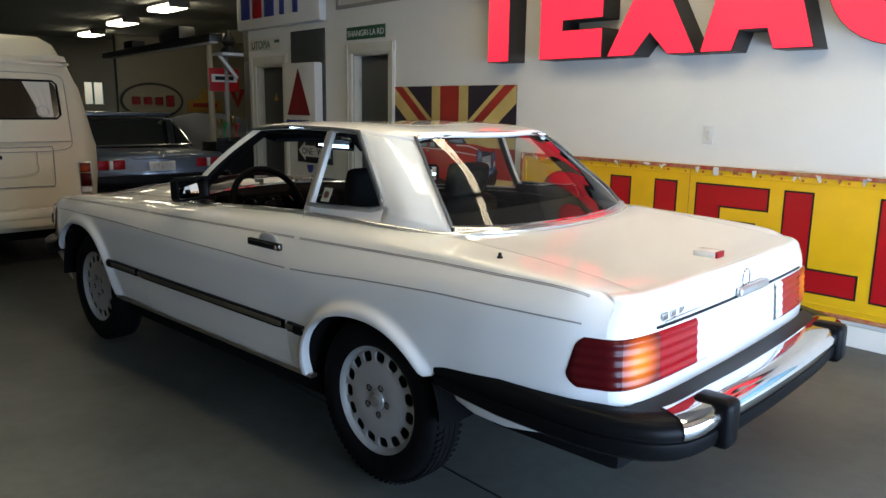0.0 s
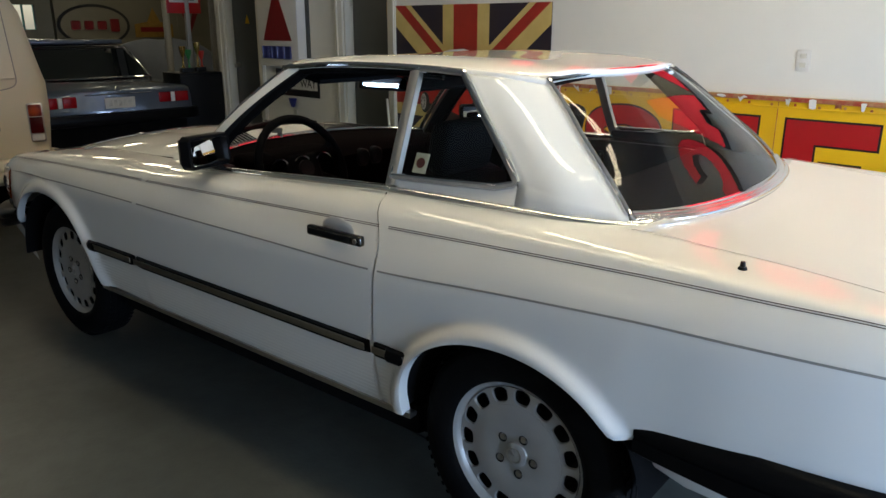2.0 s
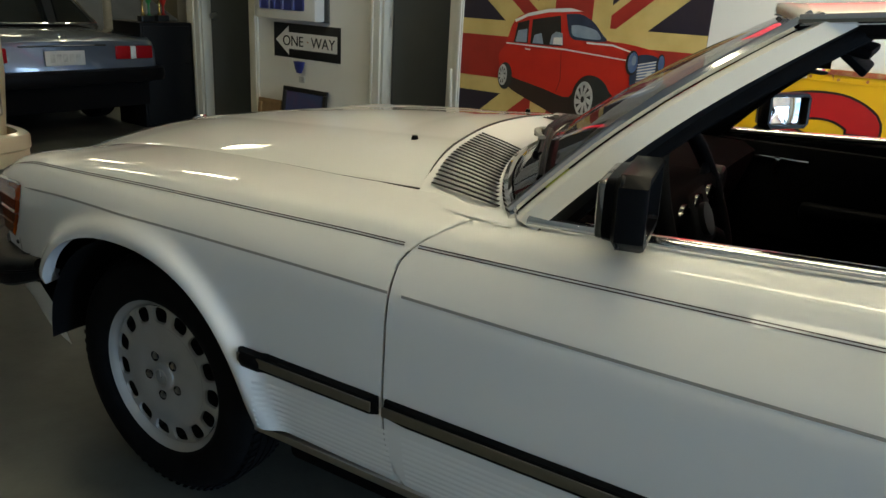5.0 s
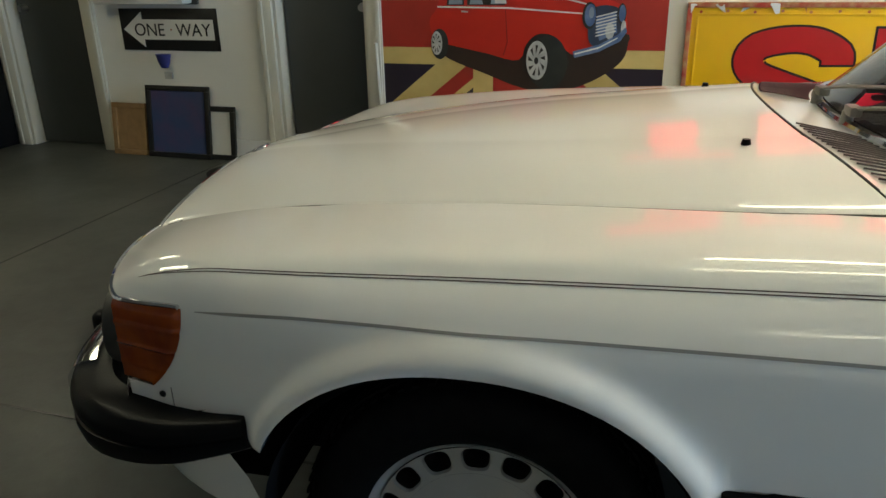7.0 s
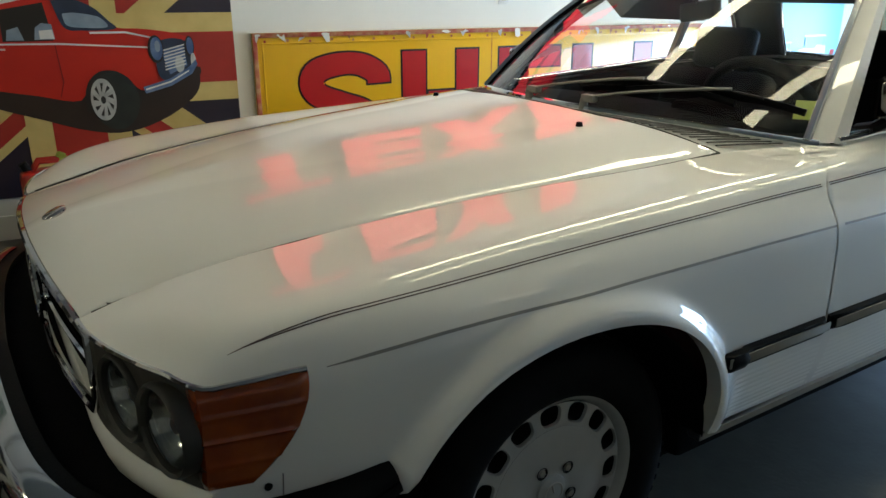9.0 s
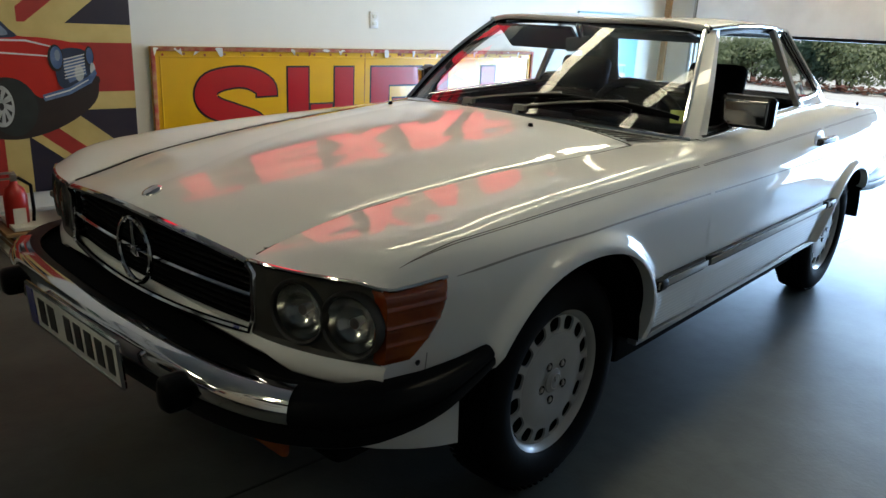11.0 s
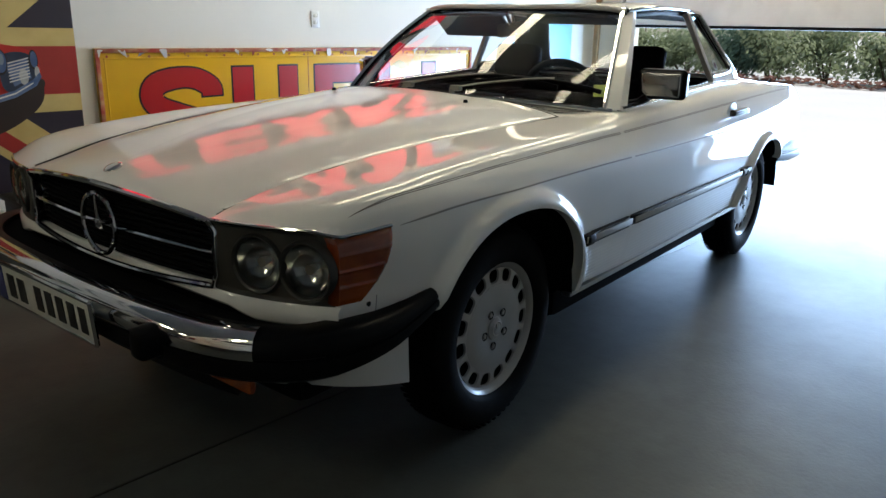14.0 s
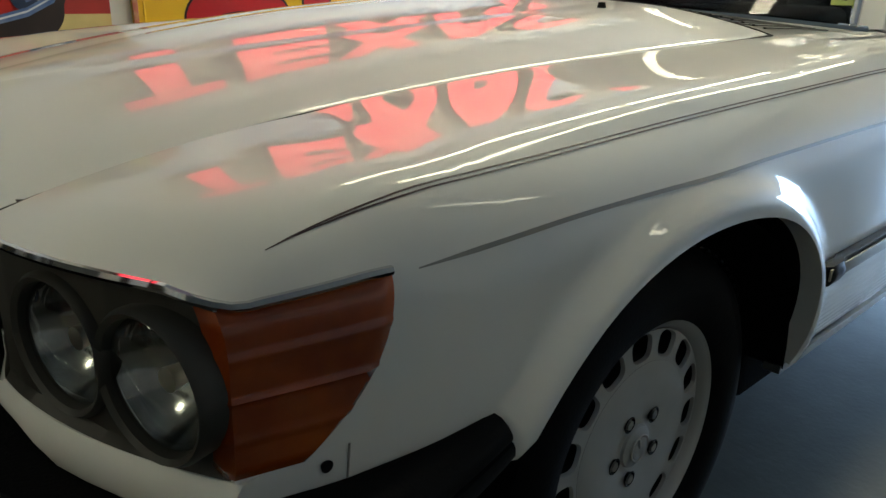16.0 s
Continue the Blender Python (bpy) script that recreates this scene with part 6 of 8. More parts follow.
def grow(outline, d):
    """The outline swollen outwards by d."""
    n = len(outline)
    area = sum(outline[i][0] * outline[(i + 1) % n][1] - outline[(i + 1) % n][0] * outline[i][1] for i in range(n))
    sgn = 1 if area > 0 else -1
    res = []
    for i in range(n):
        p, a, b = Vector(outline[i]), Vector(outline[i - 1]), Vector(outline[(i + 1) % n])
        n1 = Vector(((p - a).y, -(p - a).x)).normalized() * sgn
        n2 = Vector(((b - p).y, -(b - p).x)).normalized() * sgn
        m = (n1 + n2)
        m = m / max(0.6, m.length_squared / 2) if m.length > 1e-6 else n1
        res.append((p.x + m.x * d, p.y + m.y * d))
    return res


def yellow_sign():
    th = wall_thing("enamel_sign", "long yellow enamel sign with red shapes and a rusty red rim", "sign", 0, 0, 0.004)
    u0, u1, z0, z1 = -2.78, 0.645, 0.16, 1.02
    part("panel", box((u1 - u0, 0.022, z1 - z0), ((u0 + u1) / 2, 0.015, (z0 + z1) / 2), 0.003), SIGN_YELLOW, th, "yellow enamel panel")
    bm = bmesh.new()
    w = 0.026
    for a, b, c, d in ((u0, u1, z1 - w, z1), (u0, u1, z0, z0 + w), (u0, u0 + w, z0 + w, z1 - w), (u1 - w, u1, z0 + w, z1 - w)):
        add_box(bm, (b - a, 0.012, d - c), ((a + b) / 2, 0.031, (c + d) / 2), 0.003)
    part("rim", bm, RUST, th, "chipped red rim")
    bm = bmesh.new()
    for a, b, c, d in ((u0 + .05, u1 - .05, z1 - .065, z1 - .055), (u0 + .05, u1 - .05, z0 + .055, z0 + .065), (u1 - .062, u1 - .052, z0 + .06, z1 - .06), (u0 + .05, u0 + .06, z0 + .06, z1 - .06)):
        add_box(bm, (b - a, 0.006, d - c), ((a + b) / 2, 0.028, (c + d) / 2), 0.002)
    part("bead", bm, SIGN_YELLOW, th, "raised yellow bead")
    rng = random.Random(4)
    for k in range(26):
        u = u1 - 0.07 - k * 0.133
        bm = bmesh.new()
        add_cyl(bm, 0.008, 0.006, 0.006, pose(u, 0.029, z1 - 0.045 + rng.uniform(-.004, .004), 90), 10)
        part("rivet", bm, RUST, th)
        if rng.random() < 0.75:
            bm = bmesh.new()
            n = 7
            r = rng.uniform(0.008, 0.020)
            pts = [(u + 0.04 + r * (0.7 + 0.5 * rng.random()) * math.cos(6.283 * i / n) * 1.6, z1 - rng.choice((0.012, 0.012, 0.05)) + r * 0.6 * (0.6 + 0.5 * rng.random()) * math.sin(6.283 * i / n)) for i in range(n)]
            add_prism(bm, pts, 0.0012, y0=0.0372 if pts[0][1] > z1 - 0.03 else 0.0265)
            part("chip", bm, RUST if rng.random() < 0.5 else SIGN_WHITE, th, smooth=False)
    part("seam", box((0.004, 0.002, z1 - z0 - 0.06), (-0.925, 0.027, (z0 + z1) / 2)), RUST, th)
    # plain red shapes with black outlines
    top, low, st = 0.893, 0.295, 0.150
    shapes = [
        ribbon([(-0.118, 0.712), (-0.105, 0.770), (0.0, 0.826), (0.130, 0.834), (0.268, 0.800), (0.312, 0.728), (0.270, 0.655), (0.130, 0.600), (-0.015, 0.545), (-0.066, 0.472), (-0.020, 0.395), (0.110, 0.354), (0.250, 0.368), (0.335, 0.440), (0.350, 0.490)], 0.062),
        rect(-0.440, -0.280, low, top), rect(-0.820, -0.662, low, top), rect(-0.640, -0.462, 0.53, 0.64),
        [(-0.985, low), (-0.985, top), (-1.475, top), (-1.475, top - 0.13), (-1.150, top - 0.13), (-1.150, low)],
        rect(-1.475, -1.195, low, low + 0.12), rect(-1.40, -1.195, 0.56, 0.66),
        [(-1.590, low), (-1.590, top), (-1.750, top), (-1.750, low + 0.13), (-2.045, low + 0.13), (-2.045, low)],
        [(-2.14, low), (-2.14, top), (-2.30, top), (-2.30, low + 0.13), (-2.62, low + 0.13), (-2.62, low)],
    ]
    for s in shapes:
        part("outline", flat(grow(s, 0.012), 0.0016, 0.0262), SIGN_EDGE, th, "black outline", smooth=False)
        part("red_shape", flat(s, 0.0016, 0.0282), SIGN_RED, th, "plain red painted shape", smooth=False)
    return th


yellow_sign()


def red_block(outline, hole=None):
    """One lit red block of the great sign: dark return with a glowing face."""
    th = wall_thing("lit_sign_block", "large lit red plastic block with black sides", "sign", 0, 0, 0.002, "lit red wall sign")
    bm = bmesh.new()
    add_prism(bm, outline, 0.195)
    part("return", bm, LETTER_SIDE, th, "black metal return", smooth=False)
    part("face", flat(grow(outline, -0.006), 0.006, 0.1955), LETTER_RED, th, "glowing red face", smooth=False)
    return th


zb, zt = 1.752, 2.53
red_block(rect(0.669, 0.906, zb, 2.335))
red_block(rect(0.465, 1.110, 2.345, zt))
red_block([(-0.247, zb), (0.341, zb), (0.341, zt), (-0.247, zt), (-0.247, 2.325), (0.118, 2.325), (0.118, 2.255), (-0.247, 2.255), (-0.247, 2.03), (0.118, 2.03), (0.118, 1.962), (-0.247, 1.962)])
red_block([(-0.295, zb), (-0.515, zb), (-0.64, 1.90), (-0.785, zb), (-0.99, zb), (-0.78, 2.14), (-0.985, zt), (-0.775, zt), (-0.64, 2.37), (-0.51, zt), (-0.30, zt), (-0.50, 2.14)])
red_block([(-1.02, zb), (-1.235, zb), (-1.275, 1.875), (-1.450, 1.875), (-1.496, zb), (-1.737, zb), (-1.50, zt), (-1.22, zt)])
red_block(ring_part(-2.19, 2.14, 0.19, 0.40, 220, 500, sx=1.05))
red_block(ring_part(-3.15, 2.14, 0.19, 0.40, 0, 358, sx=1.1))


# ---- flag poster with a red car ----
def clip_poly(poly, box4):
    u0, u1, z0, z1 = box4
    for ax, lim, keep_gt in ((0, u0, True), (0, u1, False), (1, z0, True), (1, z1, False)):
        out = []
        for i in range(len(poly)):
            a, b = poly[i - 1], poly[i]
            ia, ib = (a[ax] >= lim) == keep_gt or a[ax] == lim, (b[ax] >= lim) == keep_gt or b[ax] == lim
            if ia != ib:
                t = (lim - a[ax]) / (b[ax] - a[ax])
                out.append((a[0] + t * (b[0] - a[0]), a[1] + t * (b[1] - a[1])))
            if ib:
                out.append(b)
        poly = out
        if len(poly) < 3:
            return []
    return poly


def poster():
    u0, u1, z0, z1 = 0.742, 2.400, 0.222, 1.577
    cu, cz = (u0 + u1) / 2 + 0.01, (z0 + z1) / 2
    th = wall_thing("flag_poster", "weathered cross-flag poster with a red small car printed on it", "poster", 0, 0, 0.003)
    bx = (u0, u1, z0, z1)
    part("board", box((u1 - u0, 0.006, z1 - z0), ((u0 + u1) / 2, 0.003, cz)), FLAG_NAVY, th, "navy field of the poster", smooth=False)
    lay = [0.0062]

    def put(poly, mat, lab):
        poly = clip_poly(poly, bx)
        if poly:
            part("print", flat(poly, 0.0005, lay[0]), mat, th, lab, smooth=False)
    W, H = u1 - u0, z1 - z0
    for sx in (1, -1):
        dx, dz = sx * W, H
        L = math.hypot(dx, dz)
        nx, nz = -dz / L, dx / L
        w = 0.125
        put([(cu - dx + nx * w, cz - dz + nz * w), (cu + dx + nx * w, cz + dz + nz * w), (cu + dx - nx * w, cz + dz - nz * w), (cu - dx - nx * w, cz - dz - nz * w)], FLAG_CREAM, "cream diagonal band")
        lay[0] += 0.0004
    for sx in (1, -1):
        dx, dz = sx * W, H
        L = math.hypot(dx, dz)
        nx, nz = -dz / L, dx / L
        for d in (1, -1):
            a, b = (0.0, 0.082) if d * sx > 0 else (-0.082, 0.0)
            put([(cu + nx * a, cz + nz * a), (cu + d * dx + nx * a, cz + d * dz + nz * a), (cu + d * dx + nx * b, cz + d * dz + nz * b), (cu + nx * b, cz + nz * b)], FLAG_RED, "red diagonal band")
    lay[0] += 0.0006
    put(rect(cu - 0.25, cu + 0.25, z0, z1), FLAG_CREAM, "cream upright band")
    lay[0] += 0.0004
    put(rect(u0, u1, cz - 0.235, cz + 0.235), FLAG_CREAM, "cream cross band")
    lay[0] += 0.0006
    put(rect(cu - 0.128, cu + 0.128, z0, z1), FLAG_RED, "red upright band")
    lay[0] += 0.0004
    put(rect(u0, u1, cz - 0.135, cz + 0.135), FLAG_RED, "red cross band")
    lay[0] += 0.0008

    def ell(c, rx, rz, n=28, a0=0):
        return [(c[0] + rx * math.cos(2 * math.pi * i / n), c[1] + rz * math.sin(2 * math.pi * i / n)) for i in range(n)]

    def smooth_poly(pts, n):
        return [(p.x, p.y) for p in catmull([(a, b, 0) for a, b in pts] + [(*pts[0], 0)], n)][:-1]
    body = smooth_poly([(2.060, .80), (2.090, .86), (2.093, .93), (2.050, .99), (1.995, 1.14), (1.90, 1.19), (1.75, 1.222), (1.60, 1.233), (1.525, 1.210), (1.44, 1.13), (1.345, 1.066), (1.22, 1.056), (1.08, 1.036), (0.995, 1.008), (0.962, .955),
                        (0.965, .86), (1.10, .79), (1.24, .735), (1.32, .80), (1.40, .835), (1.50, .81), (1.56, .70), (1.75, .735), (1.95, .775)], 96)
    prints = [
        (smooth_poly([(2.06, .77), (1.98, .70), (1.75, .615), (1.55, .545), (1.36, .520), (1.15, .58), (0.985, .69), (0.945, .79), (1.0, .86), (1.6, .80), (2.0, .85)], 44), PRINT_SHADOW, "printed shadow"),
        (body, PRINT_RED, "printed red car body"),
        ([(1.995, 1.145), (1.90, 1.190), (1.75, 1.225), (1.60, 1.237), (1.52, 1.222), (1.61, 1.214), (1.75, 1.204), (1.90, 1.170), (1.985, 1.130)], SIGN_WHITE, "printed white roof"),
        ([(1.990, 1.005), (1.968, 1.128), (1.885, 1.150), (1.885, 1.005)], PRINT_BLACK, "printed side window"),
        ([(1.978, 1.010), (1.962, 1.080), (1.895, 1.095), (1.893, 1.010)], PRINT_GLASS, "printed view through the window"),
        ([(1.865, 1.005), (1.862, 1.155), (1.665, 1.190), (1.640, 1.005)], PRINT_BLACK, "printed side window"),
        ([(1.85, 1.010), (1.84, 1.06), (1.79, 1.075), (1.77, 1.010)], PRINT_GLASS, "printed seat in the window"),
        ([(1.725, 1.012), (1.715, 1.070), (1.685, 1.092), (1.640, 1.085), (1.632, 1.012)], PRINT_GLASS, "printed view through the window"),
        ([(1.700, 1.015), (1.700, 1.055), (1.640, 1.060), (1.634, 1.015)], SIGN_WHITE, "printed door mirror"),
        (smooth_poly([(1.628, 1.200), (1.585, 1.070), (1.50, 1.052), (1.345, 1.058), (1.375, 1.10), (1.440, 1.165), (1.530, 1.205)], 42), PRINT_NAVY, "printed windscreen"),
        (smooth_poly([(1.585, 1.135), (1.570, 1.080), (1.50, 1.066), (1.385, 1.066), (1.400, 1.105), (1.44, 1.125), (1.53, 1.140)], 36), PRINT_GLASS, "printed view through the windscreen"),
        ([(2.045, .992), (1.62, .985), (1.175, .955), (1.175, .963), (1.62, .994), (2.045, 1.000)], SIGN_WHITE, "printed white line"),
        ([(1.47, 1.035), (1.30, 1.035), (1.15, 1.000), (1.15, 1.008), (1.30, 1.045), (1.47, 1.046)], SIGN_WHITE, "printed white line"),
        ([(1.640, .985), (1.636, .985), (1.622, .80), (1.645, .725), (1.650, .725), (1.628, .80)], PRINT_DEEP_RED, "printed door line"),
        ([(1.90, .975), (1.86, .973), (1.86, .964), (1.90, .966)], PRINT_SILVER, "printed door handle"),
        (smooth_poly([(1.535, .64), (1.525, .76), (1.47, .835), (1.40, .850), (1.33, .82), (1.275, .74), (1.27, .66), (1.40, .62)], 36), PRINT_BLACK, "printed wheel arch"),
        (ell((1.390, .690), .118, .152), PRINT_TYRE, "printed tyre"),
        (ell((1.447, .700), .068, .118), PRINT_BLACK, "printed rim edge"),
        (ell((1.449, .700), .062, .110), PRINT_SILVER, "printed wheel"),
        (ell((2.035, .785), .054, .088), PRINT_TYRE, "printed tyre"),
        (ell((2.053, .790), .034, .068), PRINT_SILVER, "printed wheel"),
        (smooth_poly([(1.165, .985), (1.08, 1.005), (1.0, .985), (0.965, .90), (0.97, .845), (1.10, .785), (1.16, .82)], 30), PRINT_NAVY, "printed grille opening"),
        ([(1.135, .945), (1.02, .965), (1.005, .86), (1.10, .815)], PRINT_BLUE, "printed grille"),
        (ell((1.160, .950), .040, .072), PRINT_BLACK, "printed lamp rim"),
        (ell((1.156, .952), .031, .060), PRINT_BLUE, "printed head lamp"),
        (ell((1.150, .965), .014, .030), PRINT_GLASS, "printed lamp glint"),
        (ell((0.985, .960), .024, .055), PRINT_BLACK, "printed lamp rim"),
        (ell((0.983, .962), .018, .045), PRINT_BLUE, "printed head lamp"),
        (ell((1.045, .868), .024, .045), PRINT_SILVER, "printed spot lamp"),
        (ell((0.972, .885), .014, .040), PRINT_SILVER, "printed spot lamp"),
        ([(1.245, .755), (1.235, .720), (1.10, .755), (0.985, .815), (0.952, .865), (0.960, .890), (1.0, .850), (1.10, .795)], PRINT_BLUE, "printed chrome bumper"),
        ([(1.235, .745), (1.10, .782), (1.0, .836), (1.0, .828), (1.10, .773), (1.232, .737)], SIGN_WHITE, "printed bumper glint"),
    ]
    for k in range(7):
        z = .835 + k * .017
        prints.append(([(1.122, z + .002), (1.012, z + .030), (1.012, z + .037), (1.122, z + .009)], SIGN_WHITE, "printed grille bar"))
    for k in range(9):
        a = 2 * math.pi * (k + .3) / 9
        for cu_, cz_, rx, rz in ((1.449, .700, .050, .088), (2.053, .790, .027, .054)):
            prints.append(([(cu_ + rx * .42 * math.cos(a - .30), cz_ + rz * .42 * math.sin(a - .30)), (cu_ + rx * math.cos(a - .20), cz_ + rz * math.sin(a - .20)), (cu_ + rx * math.cos(a + .10), cz_ + rz * math.sin(a + .10))], PRINT_BLACK, "printed wheel slot"))
    prints.append((ell((1.451, .700), .012, .020), PRINT_BLACK, "printed wheel centre"))
    for poly, mat, lab in prints:
        lay[0] += 0.00025
        put(poly, mat, lab)
    return th


poster()


# ---- small wall signs ----
def panel_sign(name, label, u0, u1, z0, z1, mat, out=0.004, depth=0.01, bevel=0.003, category="sign"):
    th = wall_thing(name, label, category, (u0 + u1) / 2, (z0 + z1) / 2, out)
    part("panel", box((u1 - u0, depth, z1 - z0), (0, depth / 2, 0), bevel), mat, th)
    return th


# triangle sign: white box with a red triangle over blue bars, on a grey back board
tagged(part("back_board", box((0.72, 0.02, 1.22), (4.03, 0.010, 1.62), 0.003), GREY_DOOR, matrix=ROOM), "tall dark grey board behind the box sign", "board")
th = panel_sign("box_sign", "white plastic box sign with a dark red triangle over blue blocks", 3.70, 4.40, 1.015, 1.86, SIGN_WHITE, 0.022, 0.11, 0.02)
part("triangle", flat([(-0.25, -0.17), (0.25, -0.17), (0.0, 0.36)], 0.003, 0.1105), TRIANGLE_RED, th, "dark red triangle", smooth=False)
for c, w in ((0.215, 0.095), (0.130, 0.034), (0.055, 0.080), (-0.055, 0.105), (-0.180, 0.110)):
    part("mark", box((w, 0.004, 0.125), (c, 0.1125, -0.285), min(0.016, w * 0.3), segs=3), SIGN_BLUE, th, "plain blue block")

th = panel_sign("one_way_sign", "black one way street sign with a white arrow", 3.545, 4.300, 0.715, 0.985, SIGN_BLACK, 0.004, 0.006, 0.002)
part("arrow", flat([(0.355, 0.0), (0.20, 0.115), (0.20, 0.065), (-0.345, 0.065), (-0.345, -0.065), (0.20, -0.065), (0.20, -0.115)], 0.001, 0.0062), SIGN_WHITE, th, "white arrow", smooth=False)
lettering("lettering", "ONE", 0.115, SIGN_BLACK, th, pose(0.15, 0.0075, -0.040, 0, 0, 180))
lettering("lettering", "WAY", 0.115, SIGN_BLACK, th, pose(-0.19, 0.0075, -0.040, 0, 0, 180))
bm = bmesh.new()
add_cyl(bm, 0.006, 0.006, 0.004, pose(-0.02, 0.008, 0, 90), 10)
part("screw", bm, RUST, th)

th = panel_sign("street_sign", "dark green street name sign over the door", 2.56, 3.24, 2.07, 2.20, SIGN_GREEN, 0.004, 0.006)
lettering("lettering", "SHANGRI-LA RD", 0.088, SIGN_WHITE, th, pose(0, 0.0065, -0.032, 0, 0, 180))
th = panel_sign("street_sign", "cream street name sign over the second door", 4.65, 5.42, 2.05, 2.19, CASING, 0.004, 0.006)
lettering("lettering", "UTOPIA", 0.135, SIGN_GREEN, th, pose(0.10, 0.0065, -0.047, 0, 0, 180))
part("mark", box((0.12, 0.002, 0.035), (-0.305, 0.007, 0.025)), SIGN_GREEN, th, "small unreadable word")
th = panel_sign("tray_sign", "white moulded plastic sign with blue and red marks", 3.62, 5.58, 2.30, 2.78, SIGN_WHITE, 0.004, 0.10, 0.04)
for k, m in enumerate((SIGN_BLUE, SIGN_RED, SIGN_BLUE, SIGN_BLUE, SIGN_BLUE)):
    part("mark", box((0.22 if k < 3 else 0.10, 0.006, 0.27), (0.72 - k * 0.30, 0.104, 0.02), 0.01), m, th, "plain coloured block")
th = panel_sign("picture_frame", "wide white sign in a dark frame high on the wall", 2.10, 3.40, 2.40, 2.85, SIGN_WHITE, 0.004, 0.012)
bm = bmesh.new()
for a, b, c, d in ((-.65, .65, -.225, -.19), (-.65, .65, .19, .225), (-.65, -.615, -.19, .19), (.615, .65, -.19, .19)):
    add_box(bm, (b - a, 0.03, d - c), ((a + b) / 2, 0.018, (c + d) / 2), 0.004)
part("frame", bm, FIXTURE, th, "dark metal frame")
# crest badge, shaped like a cup on a small plaque
th = wall_thing("wall_badge", "small blue and silver cup-shaped badge", "badge", 3.975, 0.60, 0.004)
bm = bmesh.new()
add_revolve(bm, [(0.001, -0.05), (0.028, -0.045), (0.045, -0.01), (0.060, 0.045), (0.050, 0.045), (0.001, 0.03)], 24, pose(0, 0.035, 0.05, 90, 0, 0) @ Matrix.Diagonal((1, 1, 0.5, 1)))
part("cup", bm, SIGN_BLUE, th)
part("plaque", box((0.06, 0.012, 0.05), (0, 0.006, -0.05), 0.003), PRINT_SILVER, th)
# shield on the open door
th = thing("shield_sign", "small yellow and red shield sign inside the doorway", "sign", ROOM @ pose(2.62, -0.155, 1.50))
part("shield", flat([(-.075, .12), (.075, .12), (.075, -.02), (0, -.13), (-.075, -.02)], 0.006, 0.0), SIGN_YELLOW, th, smooth=False)
part("mark", flat([(-.07, .0), (0.0, .0), (0, -.115), (-.07, -.02)], 0.002, 0.0065), SIGN_RED, th, smooth=False)
part("mark", box((0.12, 0.002, 0.03), (0, 0.0075, 0.09)), SIGN_BLACK, th)
th = thing("door_notice", "small yellow warning sticker on the second door", "sticker", ROOM @ pose(4.95, -0.088, 1.48))
part("notice", flat([(-.045, -.045), (.045, -.045), (0, .05)], 0.002, 0.0), SIGN_YELLOW, th, smooth=False)


def framed(name, label, u, w, h, inner, lean=8, v=0.10, frame=SIGN_BLACK, z=0.0):
    th = thing(name, label, "picture", ROOM @ pose(u, v, z, lean, 0, 0))
    bm = bmesh.new()
    t = 0.035
    for a, b, c, d in ((-w / 2, w / 2, 0, t), (-w / 2, w / 2, h - t, h), (-w / 2, -w / 2 + t, t, h - t), (w / 2 - t, w / 2, t, h - t)):
        add_box(bm, (b - a, 0.025, d - c), ((a + b) / 2, 0.0, (c + d) / 2), 0.004)
    part("frame", bm, frame, th, "dark picture frame")
    part("picture", box((w - 2 * t, 0.008, h - 2 * t), (0, -0.006, h / 2)), inner, th, "printed picture")
    return th


framed("framed_picture", "black framed bluish print leaning on the wall", 3.91, 0.50, 0.49, BLUE_SCREEN)
framed("framed_picture", "small brown framed print leaning on the wall", 4.32, 0.28, 0.36, WOOD, v=0.09, frame=WOOD)
framed("framed_picture", "small dark framed card leaning on the wall", 3.60, 0.24, 0.36, SIGN_WHITE, v=0.08)

# wall outlet
th = wall_thing("wall_outlet", "white double power outlet plate", "outlet", -1.02, 1.225, 0.002)
part("plate", box((0.075, 0.007, 0.118), (0, 0.0035, 0), 0.003), SIGN_WHITE, th)
for z in (-.025, .025):
    part("socket", box((0.032, 0.004, 0.026), (0, 0.008, z), 0.004), CASING, th)
# outlet high by the door end of the wall
th = wall_thing("wall_outlet", "white wall switch plate beside the garage door", "outlet", -3.4, 1.25, 0.002)
part("plate", box((0.075, 0.007, 0.118), (0, 0.0035, 0), 0.003), SIGN_WHITE, th)
part("socket", box((0.03, 0.006, 0.05), (0, 0.008, 0), 0.003), CASING, th)


